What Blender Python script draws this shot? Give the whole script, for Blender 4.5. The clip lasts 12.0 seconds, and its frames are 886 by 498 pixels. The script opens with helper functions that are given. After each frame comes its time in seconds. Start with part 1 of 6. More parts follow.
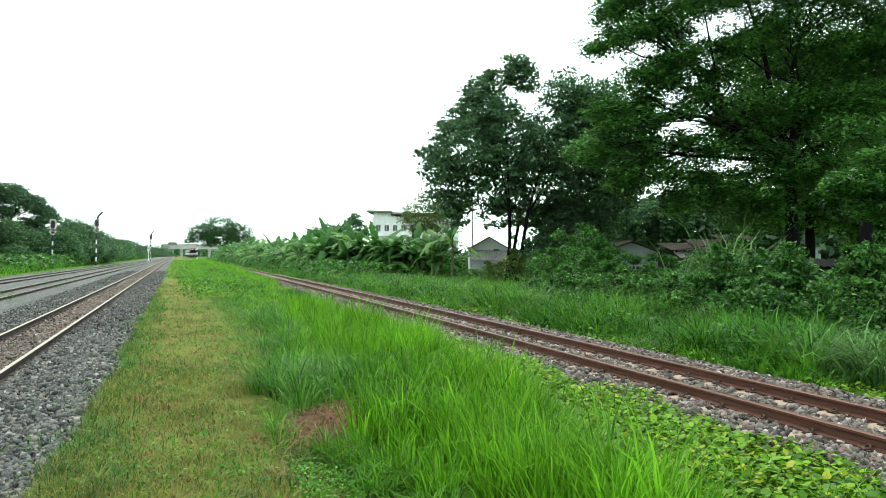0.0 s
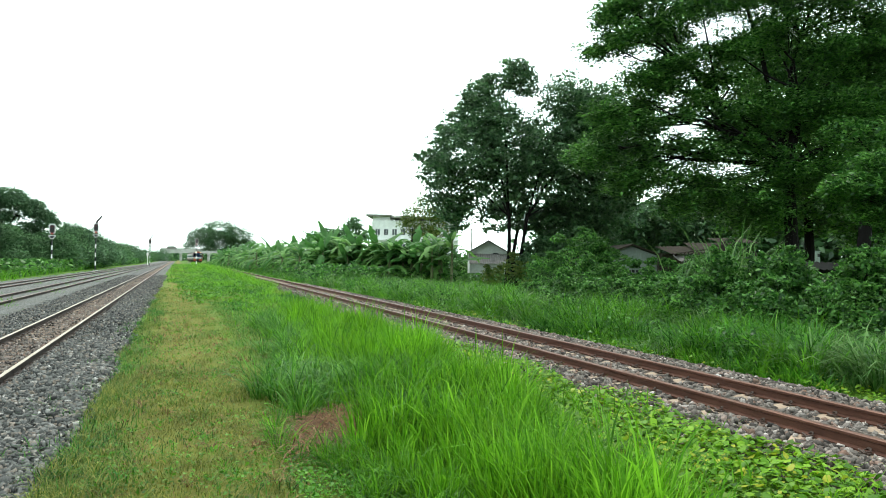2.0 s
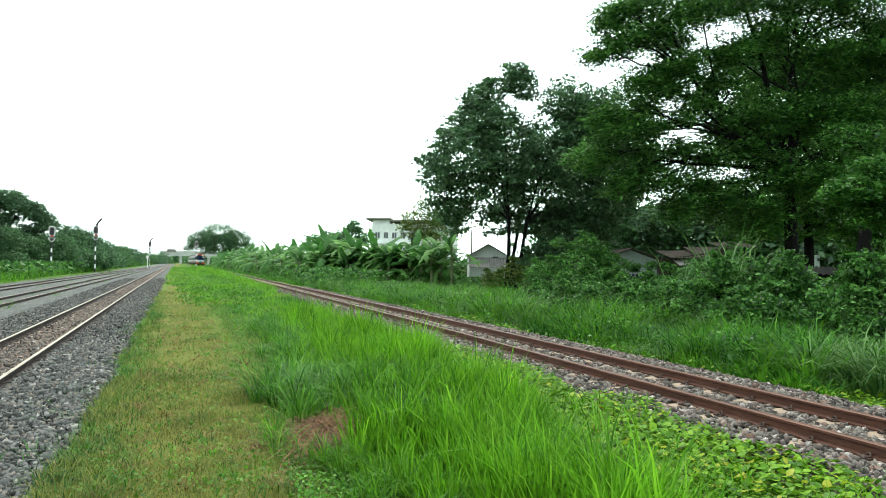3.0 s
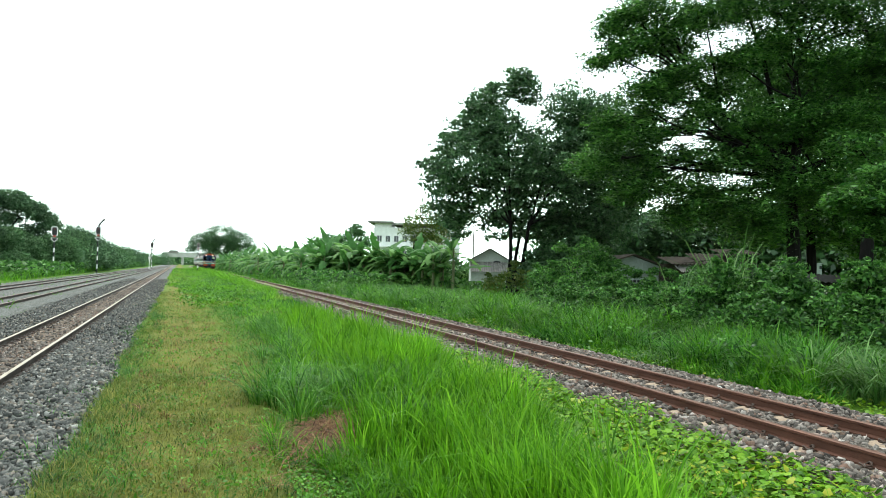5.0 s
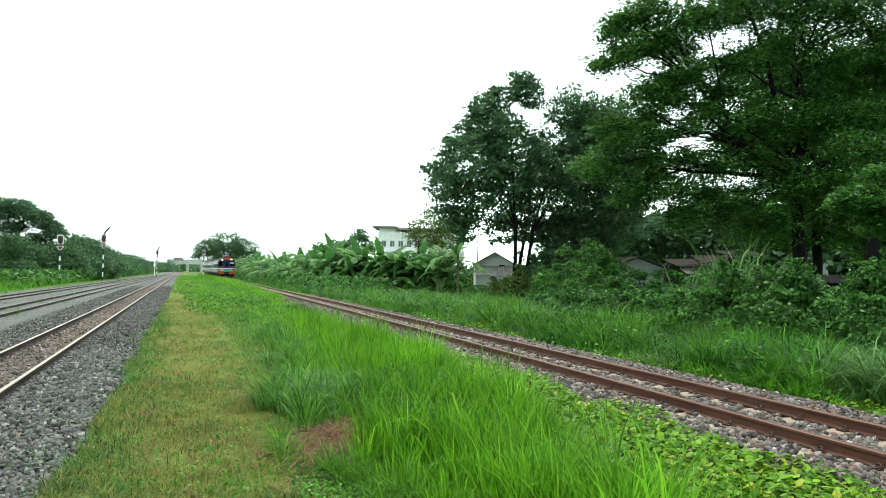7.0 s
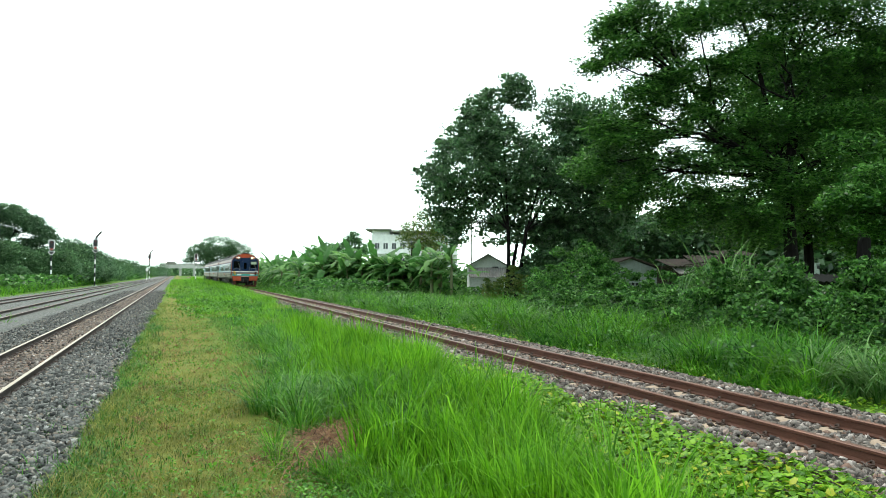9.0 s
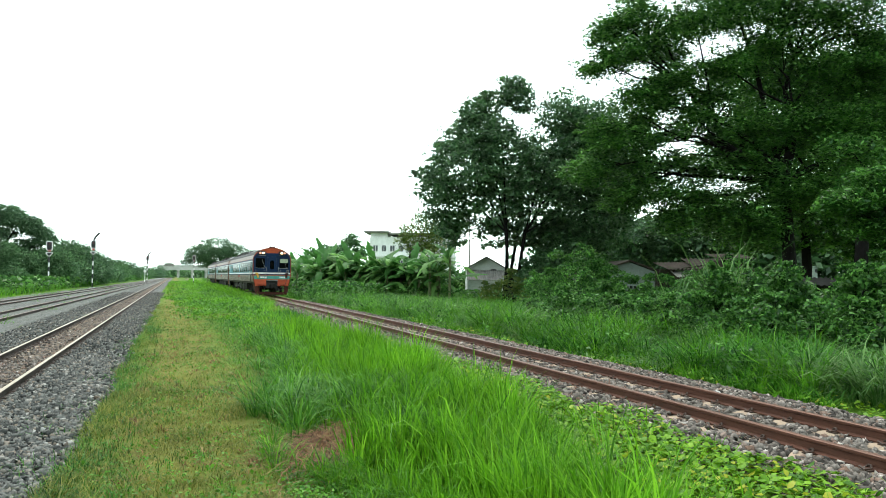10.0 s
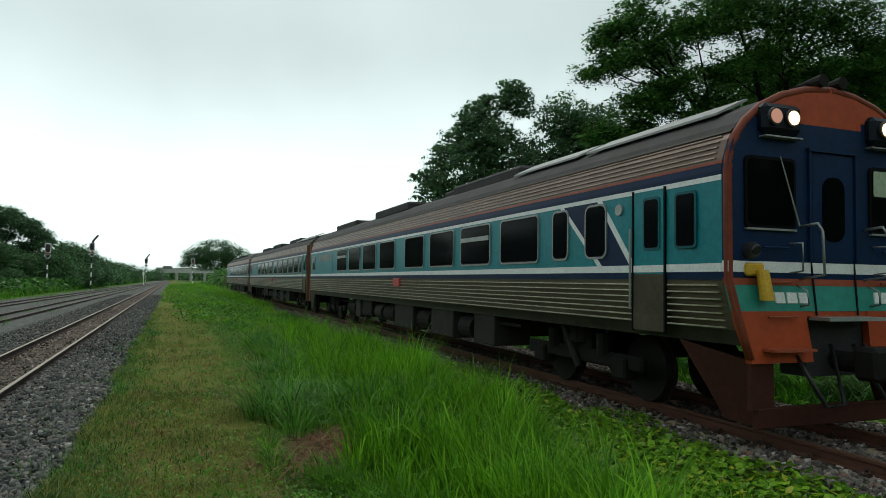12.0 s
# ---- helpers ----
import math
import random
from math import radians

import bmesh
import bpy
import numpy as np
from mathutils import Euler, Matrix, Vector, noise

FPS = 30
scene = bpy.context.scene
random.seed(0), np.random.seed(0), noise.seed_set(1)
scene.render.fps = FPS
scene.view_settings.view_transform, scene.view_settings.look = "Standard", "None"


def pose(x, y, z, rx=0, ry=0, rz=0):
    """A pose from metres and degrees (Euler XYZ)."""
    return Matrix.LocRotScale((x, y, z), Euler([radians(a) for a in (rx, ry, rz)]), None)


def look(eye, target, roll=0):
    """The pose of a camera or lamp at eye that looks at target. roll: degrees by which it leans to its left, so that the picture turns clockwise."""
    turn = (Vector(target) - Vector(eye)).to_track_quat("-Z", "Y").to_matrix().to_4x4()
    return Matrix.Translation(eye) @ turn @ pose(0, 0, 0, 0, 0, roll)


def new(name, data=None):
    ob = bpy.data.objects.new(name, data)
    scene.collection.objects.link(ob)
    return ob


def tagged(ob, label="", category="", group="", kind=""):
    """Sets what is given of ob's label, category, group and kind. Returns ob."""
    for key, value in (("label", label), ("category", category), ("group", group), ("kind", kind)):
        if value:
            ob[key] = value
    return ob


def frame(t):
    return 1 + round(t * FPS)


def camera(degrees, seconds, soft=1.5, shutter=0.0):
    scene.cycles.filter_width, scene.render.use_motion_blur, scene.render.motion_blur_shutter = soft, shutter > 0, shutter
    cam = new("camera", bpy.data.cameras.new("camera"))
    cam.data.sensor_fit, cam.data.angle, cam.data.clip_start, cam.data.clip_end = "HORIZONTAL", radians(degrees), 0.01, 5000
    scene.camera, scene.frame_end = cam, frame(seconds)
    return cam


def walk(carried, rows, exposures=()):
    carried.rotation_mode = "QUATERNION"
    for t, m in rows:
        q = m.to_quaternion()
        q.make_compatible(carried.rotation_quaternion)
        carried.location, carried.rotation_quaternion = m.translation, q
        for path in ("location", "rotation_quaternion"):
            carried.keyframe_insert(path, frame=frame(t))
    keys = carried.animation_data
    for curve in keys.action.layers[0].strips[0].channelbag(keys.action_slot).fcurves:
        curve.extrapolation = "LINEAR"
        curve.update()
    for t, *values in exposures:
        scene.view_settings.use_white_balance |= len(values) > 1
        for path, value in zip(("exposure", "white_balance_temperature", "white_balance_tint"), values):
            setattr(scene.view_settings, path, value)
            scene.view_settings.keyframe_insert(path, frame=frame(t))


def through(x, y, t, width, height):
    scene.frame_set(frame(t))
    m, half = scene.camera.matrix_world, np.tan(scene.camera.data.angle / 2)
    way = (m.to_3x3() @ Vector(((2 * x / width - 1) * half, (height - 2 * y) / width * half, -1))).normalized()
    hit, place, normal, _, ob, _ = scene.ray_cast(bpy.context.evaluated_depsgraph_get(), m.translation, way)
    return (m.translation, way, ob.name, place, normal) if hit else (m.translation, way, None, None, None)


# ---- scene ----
# ---------------- camera ----------------
EYE = (0.0, 0.0, 1.54)
cam = camera(66.0, 12.0, soft=0.6)


def aim(yaw, pitch, roll):
    """The camera's pose from degrees: yaw to the left of +y, pitch up, roll as look()."""
    a, b = radians(yaw), radians(pitch)
    d = Vector((-math.sin(a) * math.cos(b), math.cos(a) * math.cos(b), math.sin(b)))
    return look(EYE, Vector(EYE) + d, roll)


walk(cam, [
    (0.0, aim(-21.178, 0.723, 0.844)), (0.5, aim(-21.354, 0.902, 0.643)), (1.0, aim(-21.188, 0.883, 0.761)),
    (1.5, aim(-21.25, 0.934, 0.86)), (2.0, aim(-21.223, 1.045, 0.765)), (2.5, aim(-21.15, 1.319, 0.795)),
    (3.0, aim(-21.239, 1.343, 0.915)), (5.0, aim(-21.081, 1.67, 1.503)), (5.5, aim(-21.203, 1.804, 1.37)),
    (6.0, aim(-20.959, 1.798, 1.084)), (6.5, aim(-20.72, 1.849, 0.817)), (7.0, aim(-20.7, 2.03, 0.928)),
    (9.0, aim(-21.25, 2.207, 0.479)), (9.5, aim(-21.524, 2.277, 0.676)), (10.0, aim(-21.389, 2.418, 0.645)),
    (10.5, aim(-21.393, 2.386, 0.882)), (11.0, aim(-21.182, 2.406, 1.042)), (11.5, aim(-21.25, 2.645, 0.833)),
    (12.0, aim(-21.477, 2.729, 0.841))],
    exposures=[(0.0, 0.0), (11.4, 0.0), (11.6, -0.12), (11.8, -0.85), (12.0, -1.55)])

# ---------------- sky and sun: bright overcast ----------------
SUN_EL, SUN_ROT = radians(58), radians(4)
world = bpy.data.worlds.new("overcast_sky")
scene.world = world
world.use_nodes = True
wn, wl = world.node_tree.nodes, world.node_tree.links
wn.clear()
sky = wn.new("ShaderNodeTexSky")
sky.sky_type, sky.sun_disc = "NISHITA", False
sky.sun_elevation, sky.sun_rotation = SUN_EL, SUN_ROT
sky.air_density, sky.dust_density = 1.0, 4.0
grey = wn.new("ShaderNodeMix")
grey.data_type, grey.blend_type = "RGBA", "MIX"
grey.inputs["Factor"].default_value = 0.62
bg, wo = wn.new("ShaderNodeBackground"), wn.new("ShaderNodeOutputWorld")
bg.inputs["Strength"].default_value = 0.15
# the cloud cover thins and brightens towards the horizon, with soft uneven cloud
where, part_z, low = wn.new("ShaderNodeTexCoord"), wn.new("ShaderNodeSeparateXYZ"), wn.new("ShaderNodeMapRange")
cloud, veil, cover = wn.new("ShaderNodeTexNoise"), wn.new("ShaderNodeMapRange"), wn.new("ShaderNodeMath")
low.interpolation_type = "SMOOTHSTEP"
for k, v in (("From Min", 0.10), ("From Max", 0.34), ("To Min", 1.75), ("To Max", 0.97)):
    low.inputs[k].default_value = v
for k, v in (("From Min", 0.3), ("From Max", 0.7), ("To Min", 0.90), ("To Max", 1.10)):
    veil.inputs[k].default_value = v
cloud.inputs["Scale"].default_value, cloud.inputs["Detail"].default_value = 2.6, 4.0
cover.operation = "MULTIPLY"
tint = wn.new("ShaderNodeVectorMath")
tint.operation = "SCALE"
tint.inputs[0].default_value = (17.9, 21.5, 20.8)
wl.new(where.outputs["Generated"], part_z.inputs[0])
wl.new(where.outputs["Generated"], cloud.inputs["Vector"])
wl.new(part_z.outputs["Z"], low.inputs["Value"])
wl.new(cloud.outputs["Fac"], veil.inputs["Value"])
wl.new(low.outputs["Result"], cover.inputs[0])
wl.new(veil.outputs["Result"], cover.inputs[1])
wl.new(cover.outputs["Value"], tint.inputs["Scale"])
wl.new(tint.outputs["Vector"], grey.inputs["B"])
wl.new(sky.outputs["Color"], grey.inputs["A"])
wl.new(grey.outputs["Result"], bg.inputs["Color"])
wl.new(bg.outputs["Background"], wo.inputs["Surface"])
sun = new("sun", bpy.data.lights.new("sun", "SUN"))
sun.data.energy, sun.data.angle, sun.data.color = 2.1, radians(25), (1.0, 0.97, 0.92)
sun.matrix_world = look((0, 0, 60), (Vector((0, 0, 60)) - Vector((math.sin(SUN_ROT) * math.cos(SUN_EL), math.cos(SUN_ROT) * math.cos(SUN_EL), math.sin(SUN_EL)))))

# ---------------- materials ----------------


class Mat:
    """A small builder of node materials."""

    def __init__(self, name):
        self.m = bpy.data.materials.new(name)
        self.m.use_nodes = True
        self.t = self.m.node_tree
        self.p = self.t.nodes["Principled BSDF"]
        self.out = self.t.nodes["Material Output"]

    def n(self, kind, **props):
        node = self.t.nodes.new(kind)
        for k, v in props.items():
            if k in node.inputs:
                node.inputs[k].default_value = v
        return node

    def link(self, a, b):
        self.t.links.new(a, b)

    def coords(self):
        return self.n("ShaderNodeTexCoord").outputs["Object"]

    def noise(self, scale, detail=4.0, rough=0.6, stretch=None):
        c = self.coords()
        if stretch:
            mp = self.n("ShaderNodeMapping")
            mp.inputs["Scale"].default_value = stretch
            self.link(c, mp.inputs["Vector"])
            c = mp.outputs["Vector"]
        t = self.n("ShaderNodeTexNoise", Scale=scale, Detail=detail, Roughness=rough)
        self.link(c, t.inputs["Vector"])
        return t.outputs["Fac"]

    def ramp(self, fac, stops):
        r = self.n("ShaderNodeValToRGB")
        e = r.color_ramp.elements
        while len(e) < len(stops):
            e.new(0.5)
        for el, (pos, col) in zip(e, stops):
            el.position, el.color = pos, (*col, 1)
        self.link(fac, r.inputs["Fac"])
        return r.outputs["Color"]

    def mix(self, fac, a, b, mode="MIX"):
        x = self.n("ShaderNodeMix")
        x.data_type, x.blend_type = "RGBA", mode
        for sock, v in (("Factor", fac), ("A", a), ("B", b)):
            if isinstance(v, (int, float)):
                x.inputs[sock].default_value = v
            elif isinstance(v, tuple):
                x.inputs[sock].default_value = (*v, 1)
            else:
                self.link(v, x.inputs[sock])
        return x.outputs["Result"]

    def island(self):
        return self.n("ShaderNodeNewGeometry").outputs["Random Per Island"]

    def bump(self, h, strength=0.4, dist=0.02):
        b = self.n("ShaderNodeBump", Strength=strength, Distance=dist)
        self.link(h, b.inputs["Height"])
        self.link(b.outputs["Normal"], self.p.inputs["Normal"])

    def color(self, c):
        if isinstance(c, tuple):
            self.p.inputs["Base Color"].default_value = (*c, 1)
        else:
            self.link(c, self.p.inputs["Base Color"])
        return self

    def set(self, rough=0.6, metal=0.0, spec=0.5):
        self.p.inputs["Roughness"].default_value = rough
        self.p.inputs["Metallic"].default_value = metal
        self.p.inputs["Specular IOR Level"].default_value = spec
        return self


def grow(name, dark, mid, light, rough=0.5, through=0.35, patch=0.6, spec=0.3, yellow=None, lo=0.72, hi=1.22):
    """Leaf or blade: varies from piece to piece and in patches; light shines through it."""
    m = Mat(name)
    c = m.ramp(m.island(), [(0.0, dark), (0.5, mid), (1.0, light)])
    big = m.ramp(m.noise(patch, 3), [(0.3, (lo, lo, lo)), (0.7, (hi, hi, hi * 0.95))])
    c = m.mix(1.0, c, big, "MULTIPLY")
    if yellow:
        c = m.mix(m.ramp(m.island(), [(0.90, (0, 0, 0)), (0.96, (1, 1, 1))]), c, yellow)
    m.color(c).set(rough, 0.0, spec)
    tr = m.n("ShaderNodeBsdfTranslucent")
    m.link(c, tr.inputs["Color"])
    x = m.n("ShaderNodeMixShader", Fac=through)
    m.link(m.p.outputs["BSDF"], x.inputs[1])
    m.link(tr.outputs["BSDF"], x.inputs[2])
    m.link(x.outputs["Shader"], m.out.inputs["Surface"])
    return m.m


def plain(name, col, rough=0.5, metal=0.0, wear=0.25, scale=6.0, spec=0.5, bumpy=0.0, stretch=None):
    """Paint, metal or wood with stains at two scales."""
    m = Mat(name)
    lo = tuple(v * (1 - wear) for v in col)
    hi = tuple(min(1, v * (1 + wear * 0.6)) for v in col)
    c = m.ramp(m.noise(scale, 6, 0.65, stretch), [(0.32, lo), (0.62, col), (0.8, hi)])
    d = m.ramp(m.noise(scale * 9, 3, 0.5, stretch), [(0.3, (0.82, 0.80, 0.78)), (0.6, (1, 1, 1))])
    m.color(m.mix(1.0, c, d, "MULTIPLY")).set(rough, metal, spec)
    if bumpy:
        m.bump(m.noise(scale * 9, 4), bumpy, 0.01)
    return m.m


def glowing(name, col, strength):
    m = Mat(name)
    m.color((0.12, 0.12, 0.12))
    m.p.inputs["Emission Color"].default_value = (*col, 1)
    m.p.inputs["Emission Strength"].default_value = strength
    return m.m


def ground_material():
    m = Mat("grassy_soil")
    green = m.ramp(m.noise(1.7, 8, 0.7), [(0.3, (0.03, 0.065, 0.007)), (0.5, (0.065, 0.14, 0.013)), (0.7, (0.12, 0.19, 0.025))])
    dry = m.ramp(m.noise(3.0, 8, 0.7), [(0.3, (0.075, 0.075, 0.018)), (0.5, (0.145, 0.14, 0.03)), (0.7, (0.11, 0.155, 0.03))])
    sep = m.n("ShaderNodeSeparateXYZ")
    m.link(m.coords(), sep.inputs["Vector"])
    wob = m.n("ShaderNodeMath")
    wob.operation = "MULTIPLY_ADD"
    m.link(m.noise(0.8, 3), wob.inputs[0])
    wob.inputs[1].default_value = 1.6
    m.link(sep.outputs["X"], wob.inputs[2])
    rng = m.n("ShaderNodeMapRange")
    for k, v in (("From Min", -2.0), ("From Max", 6.0)):
        rng.inputs[k].default_value = v
    m.link(wob.outputs[0], rng.inputs["Value"])
    path = m.ramp(rng.outputs["Result"], [(0.0, (0, 0, 0)), (0.24, (0.2, 0.2, 0.2)), (0.30, (1, 1, 1)), (0.42, (1, 1, 1)), (0.54, (0, 0, 0))])
    m.color(m.mix(path, green, dry)).set(0.95, 0, 0.1)
    m.bump(m.noise(40, 6), 0.8, 0.03)
    return m.m


def gravel_material(name, tint, dusty):
    m = Mat(name)
    v = m.n("ShaderNodeTexVoronoi", Scale=22.0)
    m.link(m.coords(), v.inputs["Vector"])
    g = m.n("ShaderNodeSeparateColor")
    m.link(v.outputs["Color"], g.inputs["Color"])
    c = m.ramp(g.outputs["Red"], [(0.0, tuple(t * 0.35 for t in tint)), (0.5, tint), (1.0, tuple(min(1, t * 1.8) for t in tint))])
    c = m.mix(m.ramp(m.noise(0.7, 5), [(0.4, (0, 0, 0)), (0.75, (0.7, 0.7, 0.7))]), c, dusty)
    m.color(c).set(0.95, 0, 0.2)
    inv = m.n("ShaderNodeMath")
    inv.operation = "SUBTRACT"
    inv.inputs[0].default_value = 1.0
    m.link(v.outputs["Distance"], inv.inputs[1])
    m.bump(inv.outputs[0], 1.0, 0.05)
    return m.m


def stone_material(name, stops):
    m = Mat(name)
    c = m.ramp(m.island(), stops)
    d = m.ramp(m.noise(60, 5), [(0.3, (0.6, 0.6, 0.6)), (0.7, (1.15, 1.12, 1.1))])
    m.color(m.mix(1.0, c, d, "MULTIPLY")).set(0.9, 0, 0.25)
    m.bump(m.noise(110, 4), 0.5, 0.006)
    return m.m


M_ground = ground_material()
M_gravel = gravel_material("grey_ballast", (0.115, 0.117, 0.112), (0.115, 0.10, 0.085))
M_gravel_far = gravel_material("pale_fine_ballast", (0.125, 0.128, 0.12), (0.145, 0.138, 0.12))
M_gravel_r = gravel_material("brown_ballast", (0.12, 0.105, 0.09), (0.09, 0.06, 0.045))
M_stone = stone_material("grey_stones", [(0.0, (0.03, 0.031, 0.03)), (0.35, (0.095, 0.098, 0.094)), (0.75, (0.18, 0.182, 0.172)), (0.9, (0.19, 0.155, 0.125)), (1.0, (0.38, 0.375, 0.355))])
M_stone_r = stone_material("rusty_stones", [(0.0, (0.038, 0.032, 0.029)), (0.4, (0.135, 0.115, 0.102)), (0.75, (0.235, 0.208, 0.188)), (0.9, (0.20, 0.12, 0.09)), (1.0, (0.46, 0.42, 0.39))])
M_between = gravel_material("rust_dusted_ballast", (0.14, 0.105, 0.08), (0.12, 0.08, 0.055))
M_rust = plain("rusty_rail", (0.115, 0.045, 0.028), 0.75, 0.1, 0.45, 3.0, 0.3, 0.4, (6, 0.6, 6))
M_dark_rust = plain("dark_rail_web", (0.05, 0.035, 0.03), 0.8, 0.1, 0.4, 3.0, 0.3, 0.4)
M_shine = plain("polished_rail_head", (0.32, 0.265, 0.20), 0.5, 0.7, 0.25, 4.0, 0.5, 0.0, (8, 0.3, 8))
M_worn = plain("worn_rail_head", (0.16, 0.075, 0.05), 0.5, 0.45, 0.35, 4.0, 0.5, 0.0, (8, 0.3, 8))
M_sleeper = plain("weathered_concrete", (0.36, 0.27, 0.20), 0.9, 0, 0.35, 5.0, 0.2, 0.5)
M_clip = plain("rusty_clip", (0.06, 0.035, 0.025), 0.7, 0.3, 0.3, 20)
M_bright = grow("bright_grass", (0.040, 0.15, 0.005), (0.115, 0.32, 0.012), (0.21, 0.46, 0.03), 0.5, 0.5, 1.6, spec=0.14, lo=0.62, hi=1.25)
M_green = grow("green_grass", (0.008, 0.05, 0.006), (0.030, 0.130, 0.013), (0.095, 0.28, 0.035), 0.5, 0.42, 1.1, spec=0.16, lo=0.55, hi=1.3)
M_lush = grow("lush_grass", (0.020, 0.10, 0.005), (0.066, 0.22, 0.010), (0.15, 0.37, 0.03), 0.5, 0.5, 1.3, spec=0.16, lo=0.5, hi=1.3)
M_blue = grow("bluish_grass", (0.022, 0.10, 0.008), (0.06, 0.20, 0.018), (0.15, 0.34, 0.045), 0.5, 0.42, 1.4, spec=0.15, lo=0.5, hi=1.3)
M_short = grow("short_dry_grass", (0.042, 0.085, 0.007), (0.125, 0.165, 0.02), (0.29, 0.27, 0.06), 0.7, 0.3, 0.7)
M_reed = grow("reed_blade", (0.03, 0.10, 0.018), (0.075, 0.185, 0.04), (0.18, 0.30, 0.10), 0.45, 0.4, 0.9)
M_straw = grow("straw", (0.05, 0.02, 0.01), (0.18, 0.085, 0.04), (0.38, 0.23, 0.12), 0.8, 0.2, 3.0)
M_creeper = grow("creeper_leaf", (0.034, 0.115, 0.005), (0.12, 0.27, 0.012), (0.24, 0.42, 0.03), 0.45, 0.38, 1.2, spec=0.2, yellow=(0.36, 0.38, 0.03))
M_mid = grow("dark_tree_leaf", (0.020, 0.064, 0.024), (0.058, 0.138, 0.054), (0.125, 0.235, 0.10), 0.36, 0.42, 0.9, spec=0.5, lo=0.6, hi=1.35)
M_rain = grow("feathery_tree_leaf", (0.010, 0.050, 0.010), (0.048, 0.148, 0.024), (0.15, 0.33, 0.07), 0.45, 0.38, 0.8, lo=0.5, hi=1.4)
M_hedge = grow("hedge_leaf", (0.010, 0.053, 0.009), (0.045, 0.146, 0.023), (0.14, 0.33, 0.065), 0.45, 0.42, 1.3, lo=0.55, hi=1.35)
M_yellowish = grow("yellowing_leaf", (0.05, 0.10, 0.02), (0.10, 0.165, 0.03), (0.20, 0.23, 0.06), 0.5, 0.45, 0.5)
# far leaves lightened and greyed: distance haze is put into their colour
M_farleaf = grow("hazed_far_leaf", (0.028, 0.08, 0.03), (0.075, 0.17, 0.065), (0.14, 0.27, 0.11), 0.6, 0.35, 0.25, lo=0.55, hi=1.35)
M_fardark = grow("hazed_far_dark_leaf", (0.028, 0.074, 0.036), (0.072, 0.155, 0.074), (0.13, 0.24, 0.115), 0.6, 0.35, 0.3, lo=0.55, hi=1.35)
M_weed = grow("low_weed_leaf", (0.03, 0.12, 0.008), (0.075, 0.22, 0.015), (0.14, 0.33, 0.03), 0.5, 0.35, 1.0)
M_banana = grow("banana_leaf", (0.028, 0.10, 0.022), (0.068, 0.19, 0.042), (0.15, 0.30, 0.08), 0.55, 0.42, 0.9, 0.16, lo=0.5, hi=1.3)
M_bstem = plain("banana_stem", (0.13, 0.15, 0.06), 0.7, 0, 0.4, 5)
# bark near black: the shade under the crowns is put into its colour
M_bark = plain("shade_darkened_bark", (0.008, 0.007, 0.0065), 0.9, 0, 0.4, 4, 0.1, 0.8, (3, 3, 0.6))
M_white = plain("white_wall", (0.66, 0.68, 0.67), 0.85, 0, 0.18, 0.8, 0.2)
M_hutwall = plain("pale_green_render", (0.28, 0.33, 0.31), 0.9, 0, 0.3, 1.2, 0.2)
M_roof = plain("weathered_fibre_roof", (0.22, 0.21, 0.20), 0.9, 0, 0.4, 1.2, 0.2)
M_rustroof = plain("rusty_tin_roof", (0.058, 0.043, 0.034), 0.85, 0.1, 0.55, 1.5, 0.3)
M_tileroof = plain("red_brown_roof", (0.22, 0.10, 0.05), 0.85, 0, 0.4, 2.0, 0.2)
M_hole = plain("dark_opening", (0.02, 0.02, 0.022), 0.8, 0, 0.2, 3)
M_concrete = plain("grey_concrete", (0.42, 0.42, 0.41), 0.9, 0, 0.2, 0.4, 0.2)
M_timber = plain("old_timber", (0.055, 0.042, 0.033), 0.9, 0, 0.4, 3)
M_darksheet = plain("dark_stained_sheet", (0.03, 0.026, 0.023), 0.9, 0, 0.4, 3)
M_black = plain("black_paint", (0.015, 0.015, 0.017), 0.5, 0, 0.3, 5)
M_whitep = plain("white_paint", (0.78, 0.78, 0.77), 0.5, 0, 0.12, 5)
M_red = plain("red_paint", (0.5, 0.05, 0.04), 0.5, 0, 0.2, 5)

# ---------------- mesh helpers ----------------


def put(name, verts, faces, material, parent=None, label="", smooth=False):
    me = bpy.data.meshes.new(name)
    me.from_pydata([tuple(v) for v in verts], [], faces)
    me.update()
    return dress(name, me, material, parent, label, smooth)


def dress(name, me, material, parent=None, label="", smooth=False):
    for mm in (material if isinstance(material, (list, tuple)) else [material]):
        me.materials.append(mm)
    if smooth:
        me.polygons.foreach_set("use_smooth", [True] * len(me.polygons))
    ob = new(name, me)
    if parent is not None:
        ob.parent = parent
    if label:
        tagged(ob, label)
    return ob


def part(name, bm, material, parent=None, label="", smooth=False):
    """Links a bmesh as one mesh object under a thing or a part."""
    me = bpy.data.meshes.new(name)
    bm.normal_update()
    bm.to_mesh(me)
    bm.free()
    return dress(name, me, material, parent, label, smooth)


def thing(name, m, label, category, group="", kind=""):
    ob = new(name)
    ob.empty_display_size = 0.2
    ob.matrix_world = m
    return tagged(ob, label, category, group, kind)


